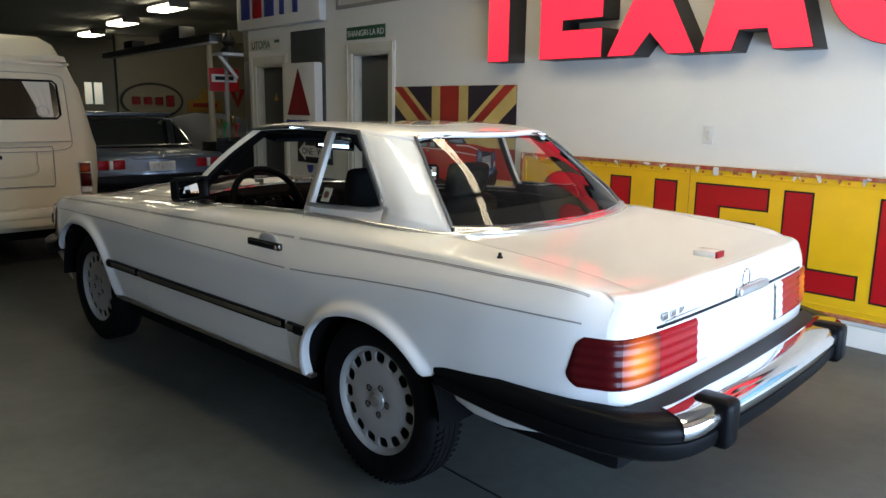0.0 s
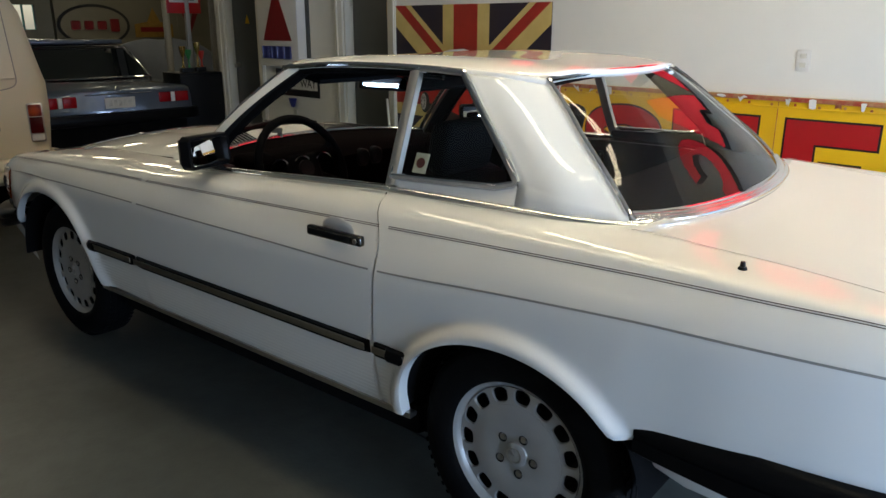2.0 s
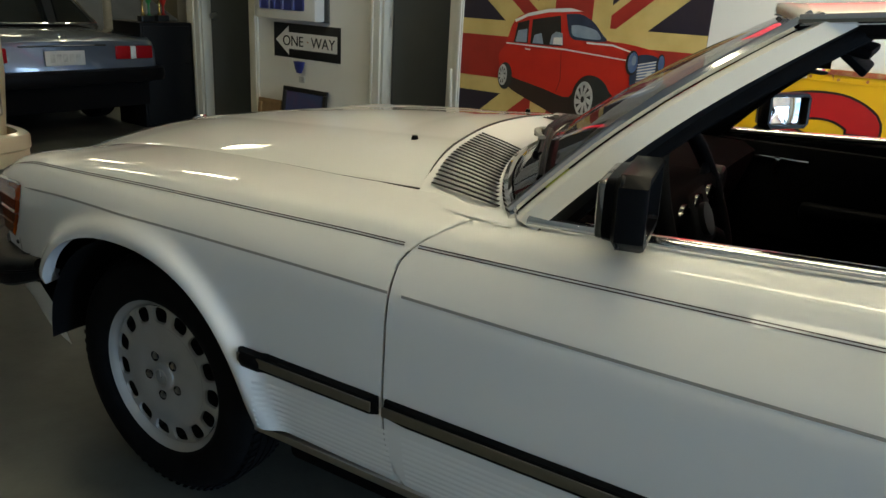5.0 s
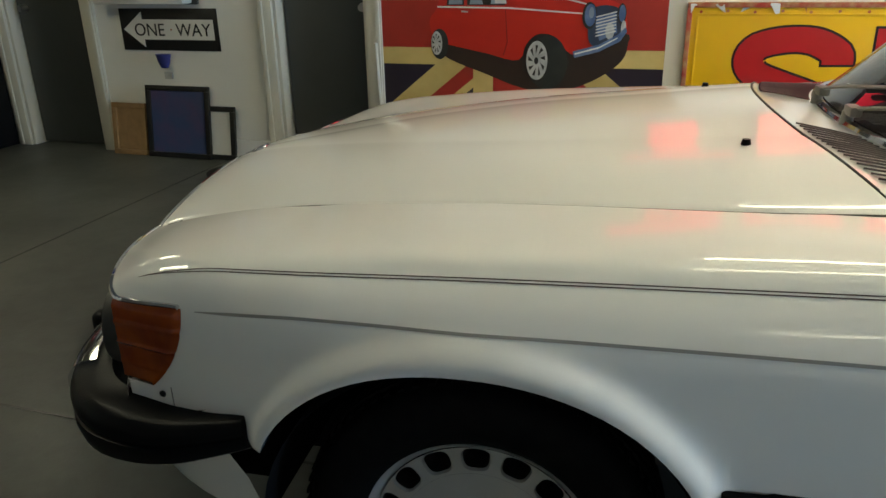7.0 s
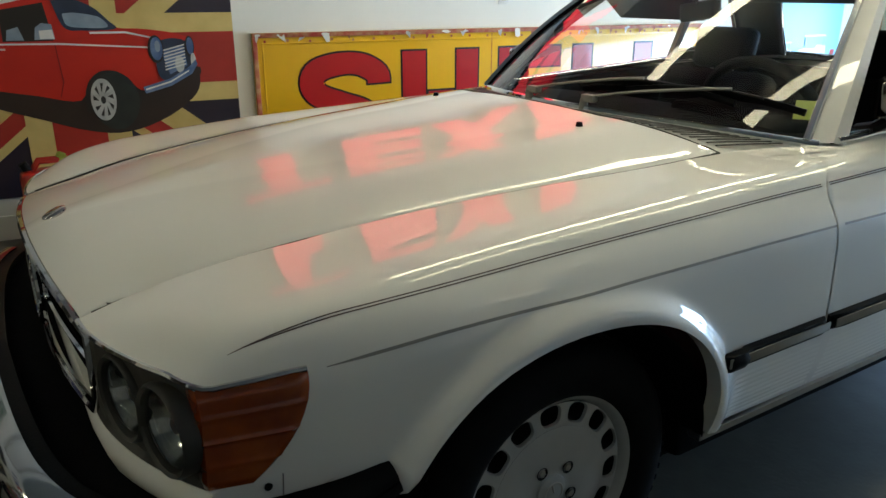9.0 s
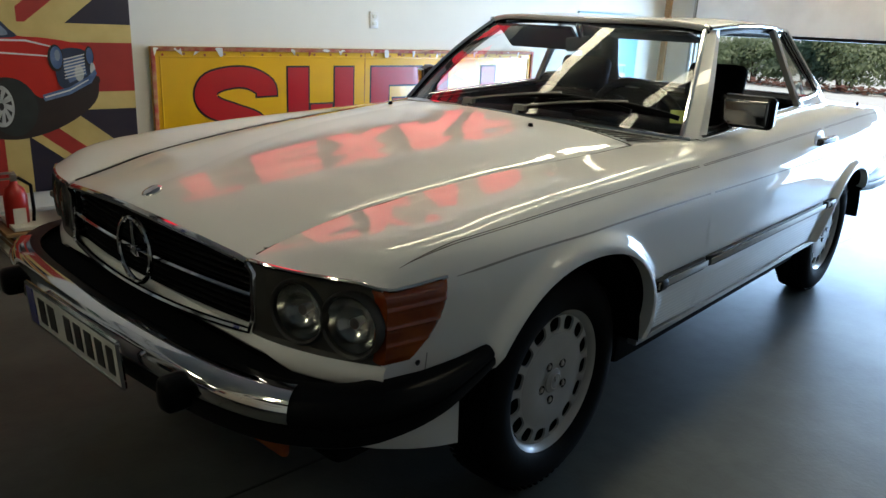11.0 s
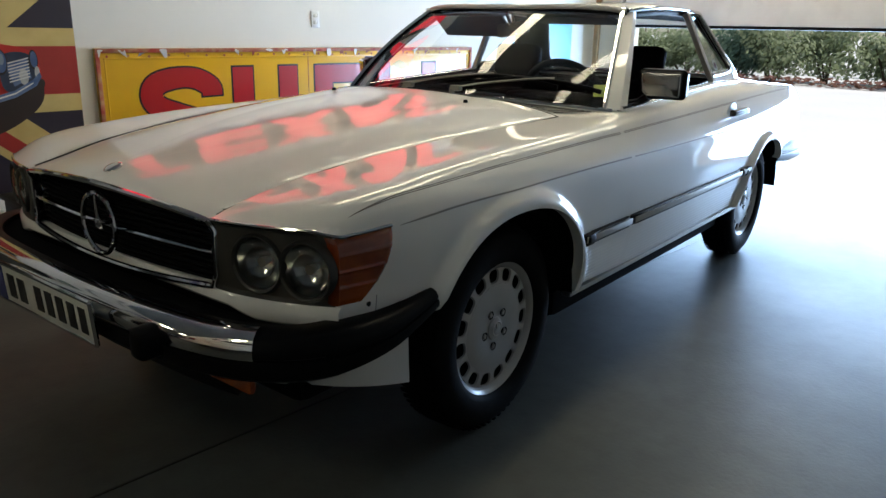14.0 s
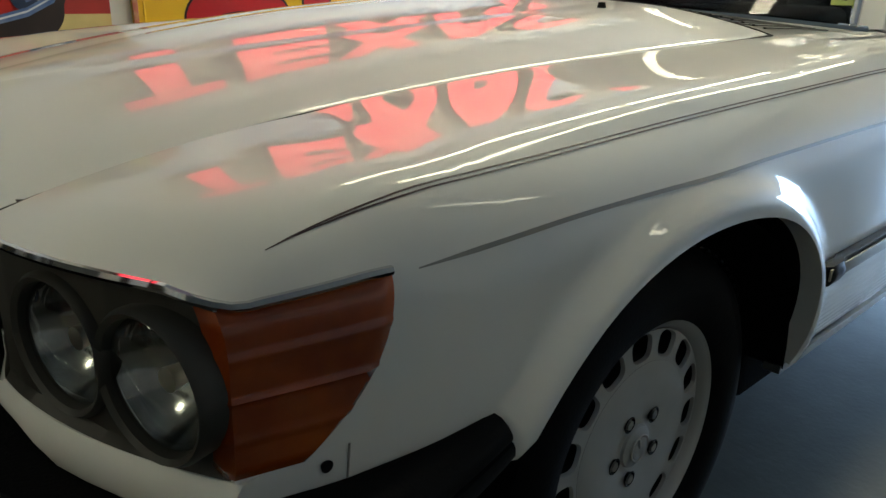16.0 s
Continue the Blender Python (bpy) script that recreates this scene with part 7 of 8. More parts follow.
# light blue printed panel near the garage corner
def blue_panel():
    th = wall_thing("wall_poster", "light blue printed panel showing two pale open vehicles", "poster", -3.92, 0.0, 0.012)
    sky_print = material("light_blue_print", (0.22, 0.50, 0.70), 0.35, stain=0.3, stain_scale=2, dark=(0.34, 0.60, 0.76))
    pale = material("pale_grey_print", (0.62, 0.66, 0.68), 0.4, stain=0.2)
    grey = material("mid_grey_print", (0.24, 0.30, 0.34), 0.4, stain=0.2)
    green = material("green_print", (0.20, 0.36, 0.22), 0.4, stain=0.4)
    part("panel", box((1.02, 0.016, 0.84), (0, 0, 0.97), 0.003), sky_print, th)
    part("printed_ground", flat(rect(-0.50, 0.50, 0.56, 0.715), 0.002, 0.008), green, th, "pale green strip at the foot of the panel")
    for u, k in ((-0.18, 1.0), (0.20, 0.72)):
        body = [(-.17, 0), (.17, 0), (.18, .06), (.10, .075), (.06, .07), (-.02, .07), (-.05, .10), (-.16, .09)]
        part("printed_vehicle", flat([(u + a * k, 0.725 + b * k) for a, b in body], 0.002, 0.0105), pale, th, "pale vehicle body")
        roof = [(-.16, .165), (.13, .165), (.12, .18), (-.14, .182)]
        part("printed_roof", flat([(u + a * k, 0.725 + b * k) for a, b in roof], 0.002, 0.0105), pale, th, "pale vehicle canopy")
        for a in (-.13, .10):
            part("printed_post", flat(rect(u + (a - .006) * k, u + (a + .006) * k, 0.725 + .085 * k, 0.725 + .165 * k), 0.002, 0.0105), grey, th)
        for a in (-.11, .11):
            part("printed_tyre", flat(ring_part(u + a * k, 0.722, 0.0, 0.034 * k, 0, 359, 16), 0.002, 0.0135), grey, th)
    part("printed_mark", flat(rect(-0.46, -0.41, 0.70, 0.78), 0.002, 0.0105), SIGN_RED, th, "small red mark")


blue_panel()


# ---- things beside the poster ----
def jerry_can():
    th = thing("fuel_can", "red metal fuel can with a lime cloth over it", "fuel can", ROOM @ pose(1.74, 0.22, 0, 0, 0, 6))
    bm = bmesh.new()
    add_box(bm, (0.30, 0.15, 0.40), (0, 0, 0.205), 0.045, segs=3)
    part("body", bm, CAN_RED, th)
    bm = bmesh.new()
    for x in (-.05, 0, .05):
        add_sweep(bm, [(-.10, x, 0.40), (-.08, x, 0.445), (.06, x, 0.445), (.09, x, 0.40)], ring_profile(.008, n=8), up=(0, 1, 0))
    part("handle", bm, CAN_RED, th, "three bar carrying handle")
    bm = bmesh.new()
    add_cyl(bm, 0.022, 0.020, 0.05, pose(.12, 0, 0.42, 0, 25, 0), 16)
    part("cap", bm, BLACK, th, "black spout cap")
    part("label", box((0.05, 0.003, 0.02), (0.0, 0.0765, 0.25)), SIGN_WHITE, th, "small white label")
    bm = bmesh.new()
    rows = []
    for i in range(13):
        t = i / 12
        z = 0.47 - 0.27 * max(0, t - 0.25) / 0.75
        y = -0.05 + 0.14 * min(1, t / 0.25) + 0.012 * math.sin(9 * t)
        rows.append([Vector((-0.075 + 0.05 * s + 0.01 * math.sin(14 * t + 3 * s), y + 0.008 * math.cos(7 * s), z + 0.006 * math.sin(5 * s + 4 * t) - 0.02 * abs(s - 0.5))) for s in [k / 6 for k in range(7)]])
    add_grid(bm, rows)
    solidify(part("cloth", bm, CLOTH_GREEN, th, "crumpled lime cloth"), 0.004)


jerry_can()


def extinguisher():
    th = thing("fire_extinguisher", "red fire extinguisher standing by the wall", "fire extinguisher", ROOM @ pose(1.50, 0.30, 0))
    bm = bmesh.new()
    add_revolve(bm, [(0.001, 0.0), (0.050, 0.0), (0.055, 0.01), (0.055, 0.28), (0.045, 0.32), (0.02, 0.34), (0.016, 0.36), (0.001, 0.36)], 28, pose(0, 0, 0, 90, 0, 0))
    part("cylinder", bm, CAN_RED, th)
    bm = bmesh.new()
    add_box(bm, (0.03, 0.03, 0.04), (0, 0, 0.375), 0.006)
    add_box(bm, (0.10, 0.018, 0.012), (0.04, 0, 0.40), 0.004)
    add_box(bm, (0.09, 0.018, 0.010), (0.04, 0, 0.37), 0.004)
    part("valve", bm, DULL_CHROME, th, "metal valve and lever")
    bm = bmesh.new()
    add_sweep(bm, [(-.02, 0, .375), (-.075, 0.01, .33), (-.075, 0.02, .2), (-.065, .02, .10)], ring_profile(.009, n=8), up=(0, 1, 0))
    part("hose", bm, RUBBER, th, "black hose")
    part("label", box((0.06, 0.003, 0.11), (0, 0.0555, 0.17), 0.001), SIGN_WHITE, th, "pale label")


extinguisher()


def board_stack():
    th = thing("board_stack", "low stack of thin wooden boards on the floor", "boards", ROOM @ pose(1.35, 0.30, 0))
    rng = random.Random(2)
    for k in range(7):
        part("board", box((0.42 + rng.uniform(-.03, .03), 0.30, 0.018), (rng.uniform(-.02, .02), rng.uniform(-.02, .02), 0.010 + k * 0.0205), 0.002), WOOD if k % 2 else CASING, th)


board_stack()
bm = bmesh.new()
add_revolve(bm, [(0.16, -0.004), (0.20, 0.0), (0.20, 0.008), (0.001, 0.010)], 36, pose(0, 0, 0, 90, 0, 0))
tagged(part("floor_mat", bm, RUBBER, matrix=ROOM @ pose(3.30, 0.35, 0.003)), "round dark rubber mat on the floor", "mat")
bm = bmesh.new()
add_cyl(bm, 0.011, 0.011, 0.80, pose(0, 0, 0.40), 12)
tagged(part("wooden_stick", bm, CASING, matrix=ROOM @ pose(2.40, 0.06, 0, -5, 0, 0)), "pale wooden stick leaning by the door", "stick")
th = thing("storage_box", "dark plastic crate on the floor by the wall", "crate", ROOM @ pose(1.10, 0.32, 0))
bm = bmesh.new()
add_box(bm, (0.36, 0.34, 0.24), (0, 0, 0.121), 0.02)
add_box(bm, (0.39, 0.37, 0.03), (0, 0, 0.235), 0.008)
part("crate", bm, BLACK, th)


# ---- the cream camper van, seen from behind ----
def van():
    th = thing("camper_van", "cream camper van with a raised roof, its tail towards the room", "van", pose(3.42, 0.700, 0, 0, 0, -3))
    # sections from tail to nose: x, half width low, half width waist, half width roof, belt z, roof z
    xs = [(0.00, .66, .70, .52, 1.62), (0.03, .75, .79, .60, 1.68), (0.10, .83, .86, .66, 1.72), (0.25, .86, .88, .69, 1.75), (1.5, .86, .88, .70, 1.77), (3.6, .86, .88, .70, 1.75), (4.1, .80, .82, .60, 1.66)]
    bm = bmesh.new()
    rows = []
    for x, a, b, c, zr in xs:
        lean = 0.16 if x < 0.3 else 0
        half = [(a * 0.90, .34), (a, .42), (a + .005, .55), (b, .80), (b, 1.02), (b - .015, 1.08), (b - .03, 1.16), (c + (b - c) * .55, 1.50), (c + .03, zr - .06), (c * .92, zr - .012), (c * .5, zr + .02), (0, zr + .028)]
        pts = [Vector((x + lean * max(0, (z - 1.05)) / 0.7 * (1 - x / 0.3), y, z)) for y, z in half]
        rows.append(pts + [Vector((p.x, -p.y, p.z)) for p in reversed(pts[:-1])])
    V = add_grid(bm, rows)
    bm.faces.new(V[0])
    bm.faces.new(V[-1])
    part("body", bm, VAN_CREAM, th, "cream body shell", angle=50)
    # raised roof, a tapered shell over a gutter lip
    bm = bmesh.new()
    rows = []
    for x, w, z in ((0.20, .60, 1.725), (0.24, .655, 1.76), (0.34, .64, 1.885), (0.42, .60, 1.925), (0.60, .585, 1.94), (3.0, .585, 1.94), (3.25, .56, 1.90), (3.45, .52, 1.74)):
        half = [(w + .060, 1.715), (w + .045, 1.76), (w, max(1.765, z - .03)), (w - .05, max(1.77, z - .004)), (w * .5, z), (0, z + .004)]
        pts = [Vector((x, y, zz)) for y, zz in half]
        rows.append(pts + [Vector((p.x, -p.y, p.z)) for p in reversed(pts[:-1])])
    V = add_grid(bm, rows)
    bm.faces.new(V[0])
    bm.faces.new(V[-1])
    part("raised_roof", bm, VAN_CREAM, th, "cream raised roof", angle=50)
    bm = bmesh.new()
    add_sweep(bm, catmull([(3.4, .735, 1.70), (1.5, .735, 1.705), (0.30, .715, 1.70), (0.185, .64, 1.69), (0.150, .40, 1.695), (0.140, 0, 1.70), (0.150, -.40, 1.695), (0.185, -.64, 1.69), (0.30, -.715, 1.70), (1.5, -.735, 1.705), (3.4, -.735, 1.70)], 60), [(-.015, -.010), (.012, -.012), (.014, .006), (-.015, .010)])
    part("rain_gutter", bm, VAN_CREAM, th, "cream rain gutter")
    # rear hatch window and lids
    lean = math.degrees(math.atan(0.16 / 0.7))
    hat = new("tailgate")
    hat.parent = th
    hat.matrix_basis = pose(-0.012, 0, 1.06, 0, lean, 0)
    tagged(hat, "cream tailgate with a dark window")
    bm = bmesh.new()
    add_box(bm, (0.022, 1.26, 0.58), (0, 0, 0.29), 0.010)
    part("panel", bm, VAN_CREAM, hat)
    bm = bmesh.new()
    rim = [(0.56 * (1 if abs(math.cos(a)) > 0.001 else 0) * math.copysign(abs(math.cos(a)) ** 0.28, math.cos(a)), 0.345 + 0.165 * math.copysign(abs(math.sin(a)) ** 0.28, math.sin(a))) for a in [2 * math.pi * (k + 0.5) / 48 for k in range(48)]]
    add_prism(bm, rim, 0.012, pose(-0.004, 0, 0, 0, 0, 90))
    part("window", bm, VAN_GLASS, hat, "dark tinted rear window")
    bm = bmesh.new()
    add_sweep(bm, [(-0.0135, y * 1.125, 0.30 + (z - 0.30) * 1.0 + (0.055 if z > 0.345 else -0.26)) for y, z in rim], ring_profile(.003, n=6), closed=True, up=(1, 0, 0))
    part("hatch_gap", bm, SHADOW_LINE, hat, "shadow line round the tailgate")
    bm = bmesh.new()
    add_sweep(bm, [(-0.013, y, z) for y, z in ((-.54, .19), (.54, .19), (.57, .22), (.57, .47), (.54, .50), (-.54, .50), (-.57, .47), (-.57, .22))], ring_profile(.009, n=8), closed=True, up=(1, 0, 0))
    part("window_seal", bm, RUBBER, hat, "black window seal")
    bm = bmesh.new()
    rows = []
    for i in range(13):
        f = i / 12
        rows.append([Vector((-0.0175 + 0.0015 * math.sin(20 * f), -0.515 + 0.20 * f * (1 - 0.55 * g), 0.20 + 0.29 * (1 - g))) for g in (0, .33, .66, 1)])
    add_grid(bm, rows)
    part("curtain", bm, CASING, hat, "pale gathered curtain")
    bm = bmesh.new()
    add_revolve(bm, [(0.034, -0.001), (0.034, 0.001), (0.050, 0.001), (0.050, -0.001)], 24, pose(-0.0185, -0.44, 0.25, 0, 0, 90))
    part("sticker", bm, PRINT_SILVER, hat, "round pale sticker")
    bm = bmesh.new()
    add_cyl(bm, 0.022, 0.018, 0.03, pose(-0.02, 0.0, 0.07, 0, 90, 0), 18)
    part("lock", bm, DULL_CHROME, hat)
    bm = bmesh.new()
    add_box(bm, (0.016, 0.96, 0.34), (-0.004, 0, 0.86), 0.010)
    lid = part("engine_lid", bm, VAN_CREAM, th, "cream engine lid")
    bm = bmesh.new()
    add_sweep(bm, [(-0.013, y, z) for y, z in ((-.47, .70), (.47, .70), (.48, .72), (.48, 1.0), (.47, 1.02), (-.47, 1.02), (-.48, 1.0), (-.48, .72))], ring_profile(.004, n=6), closed=True, up=(1, 0, 0))
    part("lid_gap", bm, SHADOW_LINE, lid, "shadow line of the lid")
    part("plate_lamp", box((0.03, 0.24, 0.030), (-0.018, 0.02, 0.945), 0.008), BLACK, lid, "dark plate lamp bar")
    bm = bmesh.new()
    add_sweep(bm, catmull([(-0.013, .36, .985), (-0.018, .36, .90), (-0.020, .33, .80), (-0.020, 0, .79), (-0.020, -.33, .80), (-0.018, -.36, .90), (-0.013, -.36, .985)], 30), ring_profile(.010, .006, 6), up=(1, 0, 0))
    part("plate_recess", bm, VAN_CREAM, lid, "pressed edge of the plate recess")
    bm = bmesh.new()
    add_cyl(bm, 0.016, 0.012, 0.025, pose(-0.020, 0.0, 0.735, 0, 90, 0), 16)
    part("lid_lock", bm, DULL_CHROME, lid, "chrome lid lock")
    for s in (1, -1):
        lamp = new("tail_lamp")
        lamp.parent = th
        lamp.matrix_basis = pose(0.005, s * 0.725, 0.755, 0, 0, s * 16)
        tagged(lamp, "upright amber and red tail lamp")
        part("bezel", box((0.045, 0.105, 0.275), (0, 0, 0), 0.018), DULL_CHROME, lamp)
        part("indicator", box((0.03, 0.085, 0.085), (-0.014, 0, 0.083), 0.012), TAIL_AMBER, lamp, "amber lens")
        part("brake", box((0.03, 0.085, 0.115), (-0.014, 0, -0.018), 0.010), TAIL_DARK, lamp, "dark red lens")
        part("reversing", box((0.03, 0.085, 0.050), (-0.014, 0, -0.103), 0.010), TAIL_WHITE, lamp, "clear lens")
    bm = bmesh.new()
    pth = catmull([(0.28, .90, .46), (0.08, .885, .46), (-0.03, .80, .46), (-0.065, .45, .46), (-0.07, 0, .46)], 18)
    pth = pth + [Vector((p.x, -p.y, p.z)) for p in reversed(pth[:-1])]
    add_sweep(bm, pth, [(-.02, -.085), (.018, -.080), (.024, -.070), (.024, -.012), (.034, -.002), (.034, .052), (.026, .064), (-.02, .070)])
    part("bumper", bm, VAN_CREAM, th, "cream wraparound bumper")
    part("underside", box((3.6, 1.4, 0.2), (2.0, 0, 0.33), 0.04), CARPET, th, "dark underside")
    for x in (0.75, 3.15):
        for s in (1, -1):
            w = new("wheel")
            w.parent = th
            w.matrix_basis = pose(x, s * 0.72, 0.32, 0, 0, 0 if s > 0 else 180)
            bm = bmesh.new()
            add_revolve(bm, [(0.18, 0.07), (0.21, 0.09), (0.26, 0.095), (0.305, 0.075), (0.32, 0.04), (0.32, -0.04), (0.305, -0.075), (0.18, -0.08)], 40)
            part("tyre", bm, TYRE, w)
            bm = bmesh.new()
            add_revolve(bm, [(0.001, 0.07), (0.10, 0.075), (0.15, 0.05), (0.185, 0.075)], 32)
            part("rim", bm, DULL_CHROME, w)
    return th


van()


# ---- the blue-grey sedan behind ----
def sedan():
    th = thing("sedan", "blue-grey sedan parked with its tail towards the room", "car", pose(5.35, -1.66, 0, 0, 0, -5.17))
    # x from the tail forward; half width, deck/roof height at the middle, deck height at the side
    tab = [(-0.04, .74, .775, .755), (0.0, .80, .800, .780), (0.06, .84, .815, .790), (0.30, .86, .835, .805), (0.75, .87, .850, .82), (2.6, .87, .90, .86), (4.2, .84, .82, .80), (4.55, .74, .68, .66)]
    bm = bmesh.new()
    rows = []
    for x, w, zc, zs in tab:
        half = [(w * .93, .44), (w, .47), (w + .012, .55), (w + .006, .68), (w - .015, zs - .03), (w - .06, zs), (w * .5, zc), (0, zc)]
        pts = [Vector((x, y, z)) for y, z in half]
        rows.append(pts + [Vector((p.x, -p.y, p.z)) for p in reversed(pts[:-1])])
    V = add_grid(bm, rows)
    bm.faces.new(V[0])
    bm.faces.new(V[-1])
    part("body", bm, BLUE_PAINT, th, "blue-grey body", angle=50)
    bm = bmesh.new()
    P = []
    for x, w, z in ((0.62, .66, .85), (1.08, .60, 1.17), (1.30, .59, 1.225), (2.1, .59, 1.24), (2.35, .60, 1.20), (2.95, .66, .88)):
        pts = [Vector((x, w, z - .03)), Vector((x, w * .9, z)), Vector((x, 0, z + .012)), Vector((x, -w * .9, z)), Vector((x, -w, z - .03))]
        lo = Vector((x, .74, .84)) if z > 1 else Vector((x, w + .02, .84))
        P.append([Vector((lo.x, lo.y, lo.z))] + pts + [Vector((lo.x, -lo.y, lo.z))])
    add_grid(bm, P)
    part("cabin", bm, BLACK, th, "dark glazed cabin", angle=50)
    bm = bmesh.new()
    add_grid(bm, [[Vector((0.585 - .04 * (1 - (y / .6) ** 2), y, .862)) for y in (-.62, -.3, 0, .3, .62)], [Vector((1.045 - .03 * (1 - (y / .6) ** 2), y * .90, 1.170)) for y in (-.62, -.3, 0, .3, .62)]])
    part("rear_window", bm, material("dark_window_glass", (0.01, 0.012, 0.012), 0.04, coat=1.0), th, "dark shining rear window")
    bm = bmesh.new()
    add_box(bm, (1.15, 1.20, 0.05), (1.70, 0, 1.235), 0.02)
    part("roof", bm, BLUE_PAINT, th, "blue-grey roof")
    bm = bmesh.new()
    add_sweep(bm, [(0.575, -.635, .866), (1.045, -.575, 1.185), (1.015, 0, 1.190), (1.045, .575, 1.185), (0.575, .635, .866), (0.535, 0, .868)], ring_profile(.010, n=6), closed=True, up=(-1, 0, 1))
    part("window_trim", bm, CHROME, th, "chrome window trim")
    for s in (1, -1):
        lamp = new("tail_lamp")
        lamp.parent = th
        lamp.matrix_basis = pose(-0.035, s * 0.60, 0.680)
        part("red_lens", box((0.04, 0.13, 0.105), (0, s * -.11, 0), 0.01), TAIL_RED, lamp, "red lens")
        part("clear_lens", box((0.04, 0.045, 0.105), (0, s * -.02, 0), 0.01), TAIL_WHITE, lamp, "clear lens")
        part("red_lens", box((0.04, 0.15, 0.105), (0, s * .08, 0), 0.01), TAIL_RED, lamp, "red lens")
    pl = new("rear_plate")
    pl.parent = th
    pl.matrix_basis = pose(-0.060, 0, 0.652)
    part("plate", box((0.006, 0.31, 0.11), (0, 0, 0), 0.003), PLATE_WHITE, pl, "pale number plate")
    for k in range(5):
        part("plate_bar", box((0.003, 0.035, 0.06), (-0.004, -0.10 + k * 0.05, 0)), PRINT_SILVER, pl)
    bm = bmesh.new()
    add_sweep(bm, catmull([(0.35, .885, .50), (0.05, .872, .50), (-.06, .80, .50), (-.09, .60, .50), (-.105, 0, .50), (-.09, -.60, .50), (-.06, -.80, .50), (0.05, -.872, .50), (0.35, -.885, .50)], 33), [(-.03, -.06), (.02, -.05), (.03, 0), (.02, .05), (-.03, .06)])
    part("bumper", bm, RUBBER, th, "dark bumper")
    bm = bmesh.new()
    add_sweep(bm, [(-.055, .73, .545), (-.085, 0, .548), (-.055, -.73, .545)], ring_profile(.010, n=6))
    part("bumper_trim", bm, CHROME, th, "bright bumper strip")
    bm = bmesh.new()
    add_sweep(bm, [(-0.048, -.34, .742), (-0.052, 0, .743), (-0.048, .34, .742)], ring_profile(.006, n=6))
    part("boot_trim", bm, CHROME, th, "bright boot strip")
    part("underside", box((4.2, 1.5, 0.26), (2.1, 0, 0.36), 0.04), CARPET, th, "dark underside")
    bm = bmesh.new()
    add_revolve(bm, [(0.030, 0.004), (0.034, 0.0), (0.030, -0.004)], 20, pose(-0.046, 0, 0.790, 0, 0, 90))
    part("boot_emblem", bm, CHROME, th, "small round chrome emblem")
    for x in (0.95, 3.7):
        for s in (1, -1):
            bm = bmesh.new()
            add_revolve(bm, [(0.001, 0.06), (0.15, 0.06), (0.19, 0.08), (0.25, 0.09), (0.30, 0.07), (0.31, 0.03), (0.31, -0.06), (0.19, -0.08)], 36, pose(x, s * 0.76, 0.31, 0, 0, 0 if s > 0 else 180))
            part("wheel", bm, TYRE, th, "dark wheel")
    return th


sedan()


# ---- the storage recess ----
def cover_mesh(L, W, H):
    bm = bmesh.new()
    rows = []
    for i in range(25):
        f = i / 24
        prof = H * (0.55 + 0.45 * math.exp(-((f - 0.5) / 0.22) ** 2)) * min(1, f * 9, (1 - f) * 9) ** 0.35
        row = []
        for j in range(25):
            s = -1 + 2 * j / 24
            z = prof * (1 - abs(s) ** 5) ** 0.6 + 0.012 * math.sin(13 * s + 9 * f) * (1 - abs(s))
            row.append(Vector((L * (f - 0.5), W / 2 * (s + 0.10 * s * (1 - z / H)), max(0.02, z))))
        rows.append(row)
    add_grid(bm, rows)
    return bm


tagged(part("covered_car", cover_mesh(4.3, 1.75, 1.22), TARP, matrix=ROOM @ pose(8.9, -0.95, 0, 0, 0, 6)), "car under a rumpled grey-blue cover", "covered car")
th = thing("black_cabinet", "tall black cabinet with trophies on top", "cabinet", ROOM @ pose(5.60, 0.28, 0))
bm = bmesh.new()
add_box(bm, (0.42, 0.52, 0.90), (0, 0, 0.455), 0.012)
part("carcass", bm, BLACK, th)
part("door", box((0.012, 0.48, 0.84), (-0.214, 0, 0.455), 0.005), BLACK, th)
bm = bmesh.new()
add_cyl(bm, 0.010, 0.010, 0.03, pose(-0.23, -0.18, 0.55, 0, 90, 0), 12)
part("knob", bm, CHROME, th)


def trophy(u, v, h, mat, label):
    th = thing("trophy", label, "trophy", ROOM @ pose(u, v, 0.905), "trophies on the cabinet")
    part("base", box((0.07, 0.07, 0.05), (0, 0, 0.025), 0.006), SIGN_BLACK, th)
    bm = bmesh.new()
    add_revolve(bm, [(0.001, 0.05), (0.022, 0.05), (0.010, 0.07), (0.009, h * 0.55), (0.020, h * 0.62), (0.034, h * 0.8), (0.038, h * 0.95), (0.030, h * 0.95), (0.012, h * 0.72)], 20, pose(0, 0, 0, 90, 0, 0))
    part("cup", bm, mat, th)


trophy(5.52, 0.42, 0.30, GOLD, "gold trophy cup on a black base")
trophy(5.58, 0.32, 0.26, material("green_trophy", (0.02, 0.22, 0.06), 0.3, coat=0.6), "green trophy column on a black base")
trophy(5.60, 0.20, 0.34, GOLD, "tall gold trophy cup on a black base")
trophy(5.66, 0.12, 0.24, CAN_RED, "red trophy column on a black base")
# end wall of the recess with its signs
wall_with_holes("wall_recess_end", 0, 3.05, 2.6, [], 0.12, "cream wall behind the covered car, dimness put into its colour", FAR_WALL, ROOM @ pose(10.9, -0.10, 0, 0, 0, -90))
th = thing("oval_sign", "white oval sign with a dark rim and red bars", "sign", ROOM @ pose(10.765, -0.71, 1.42, 0, 0, 90))


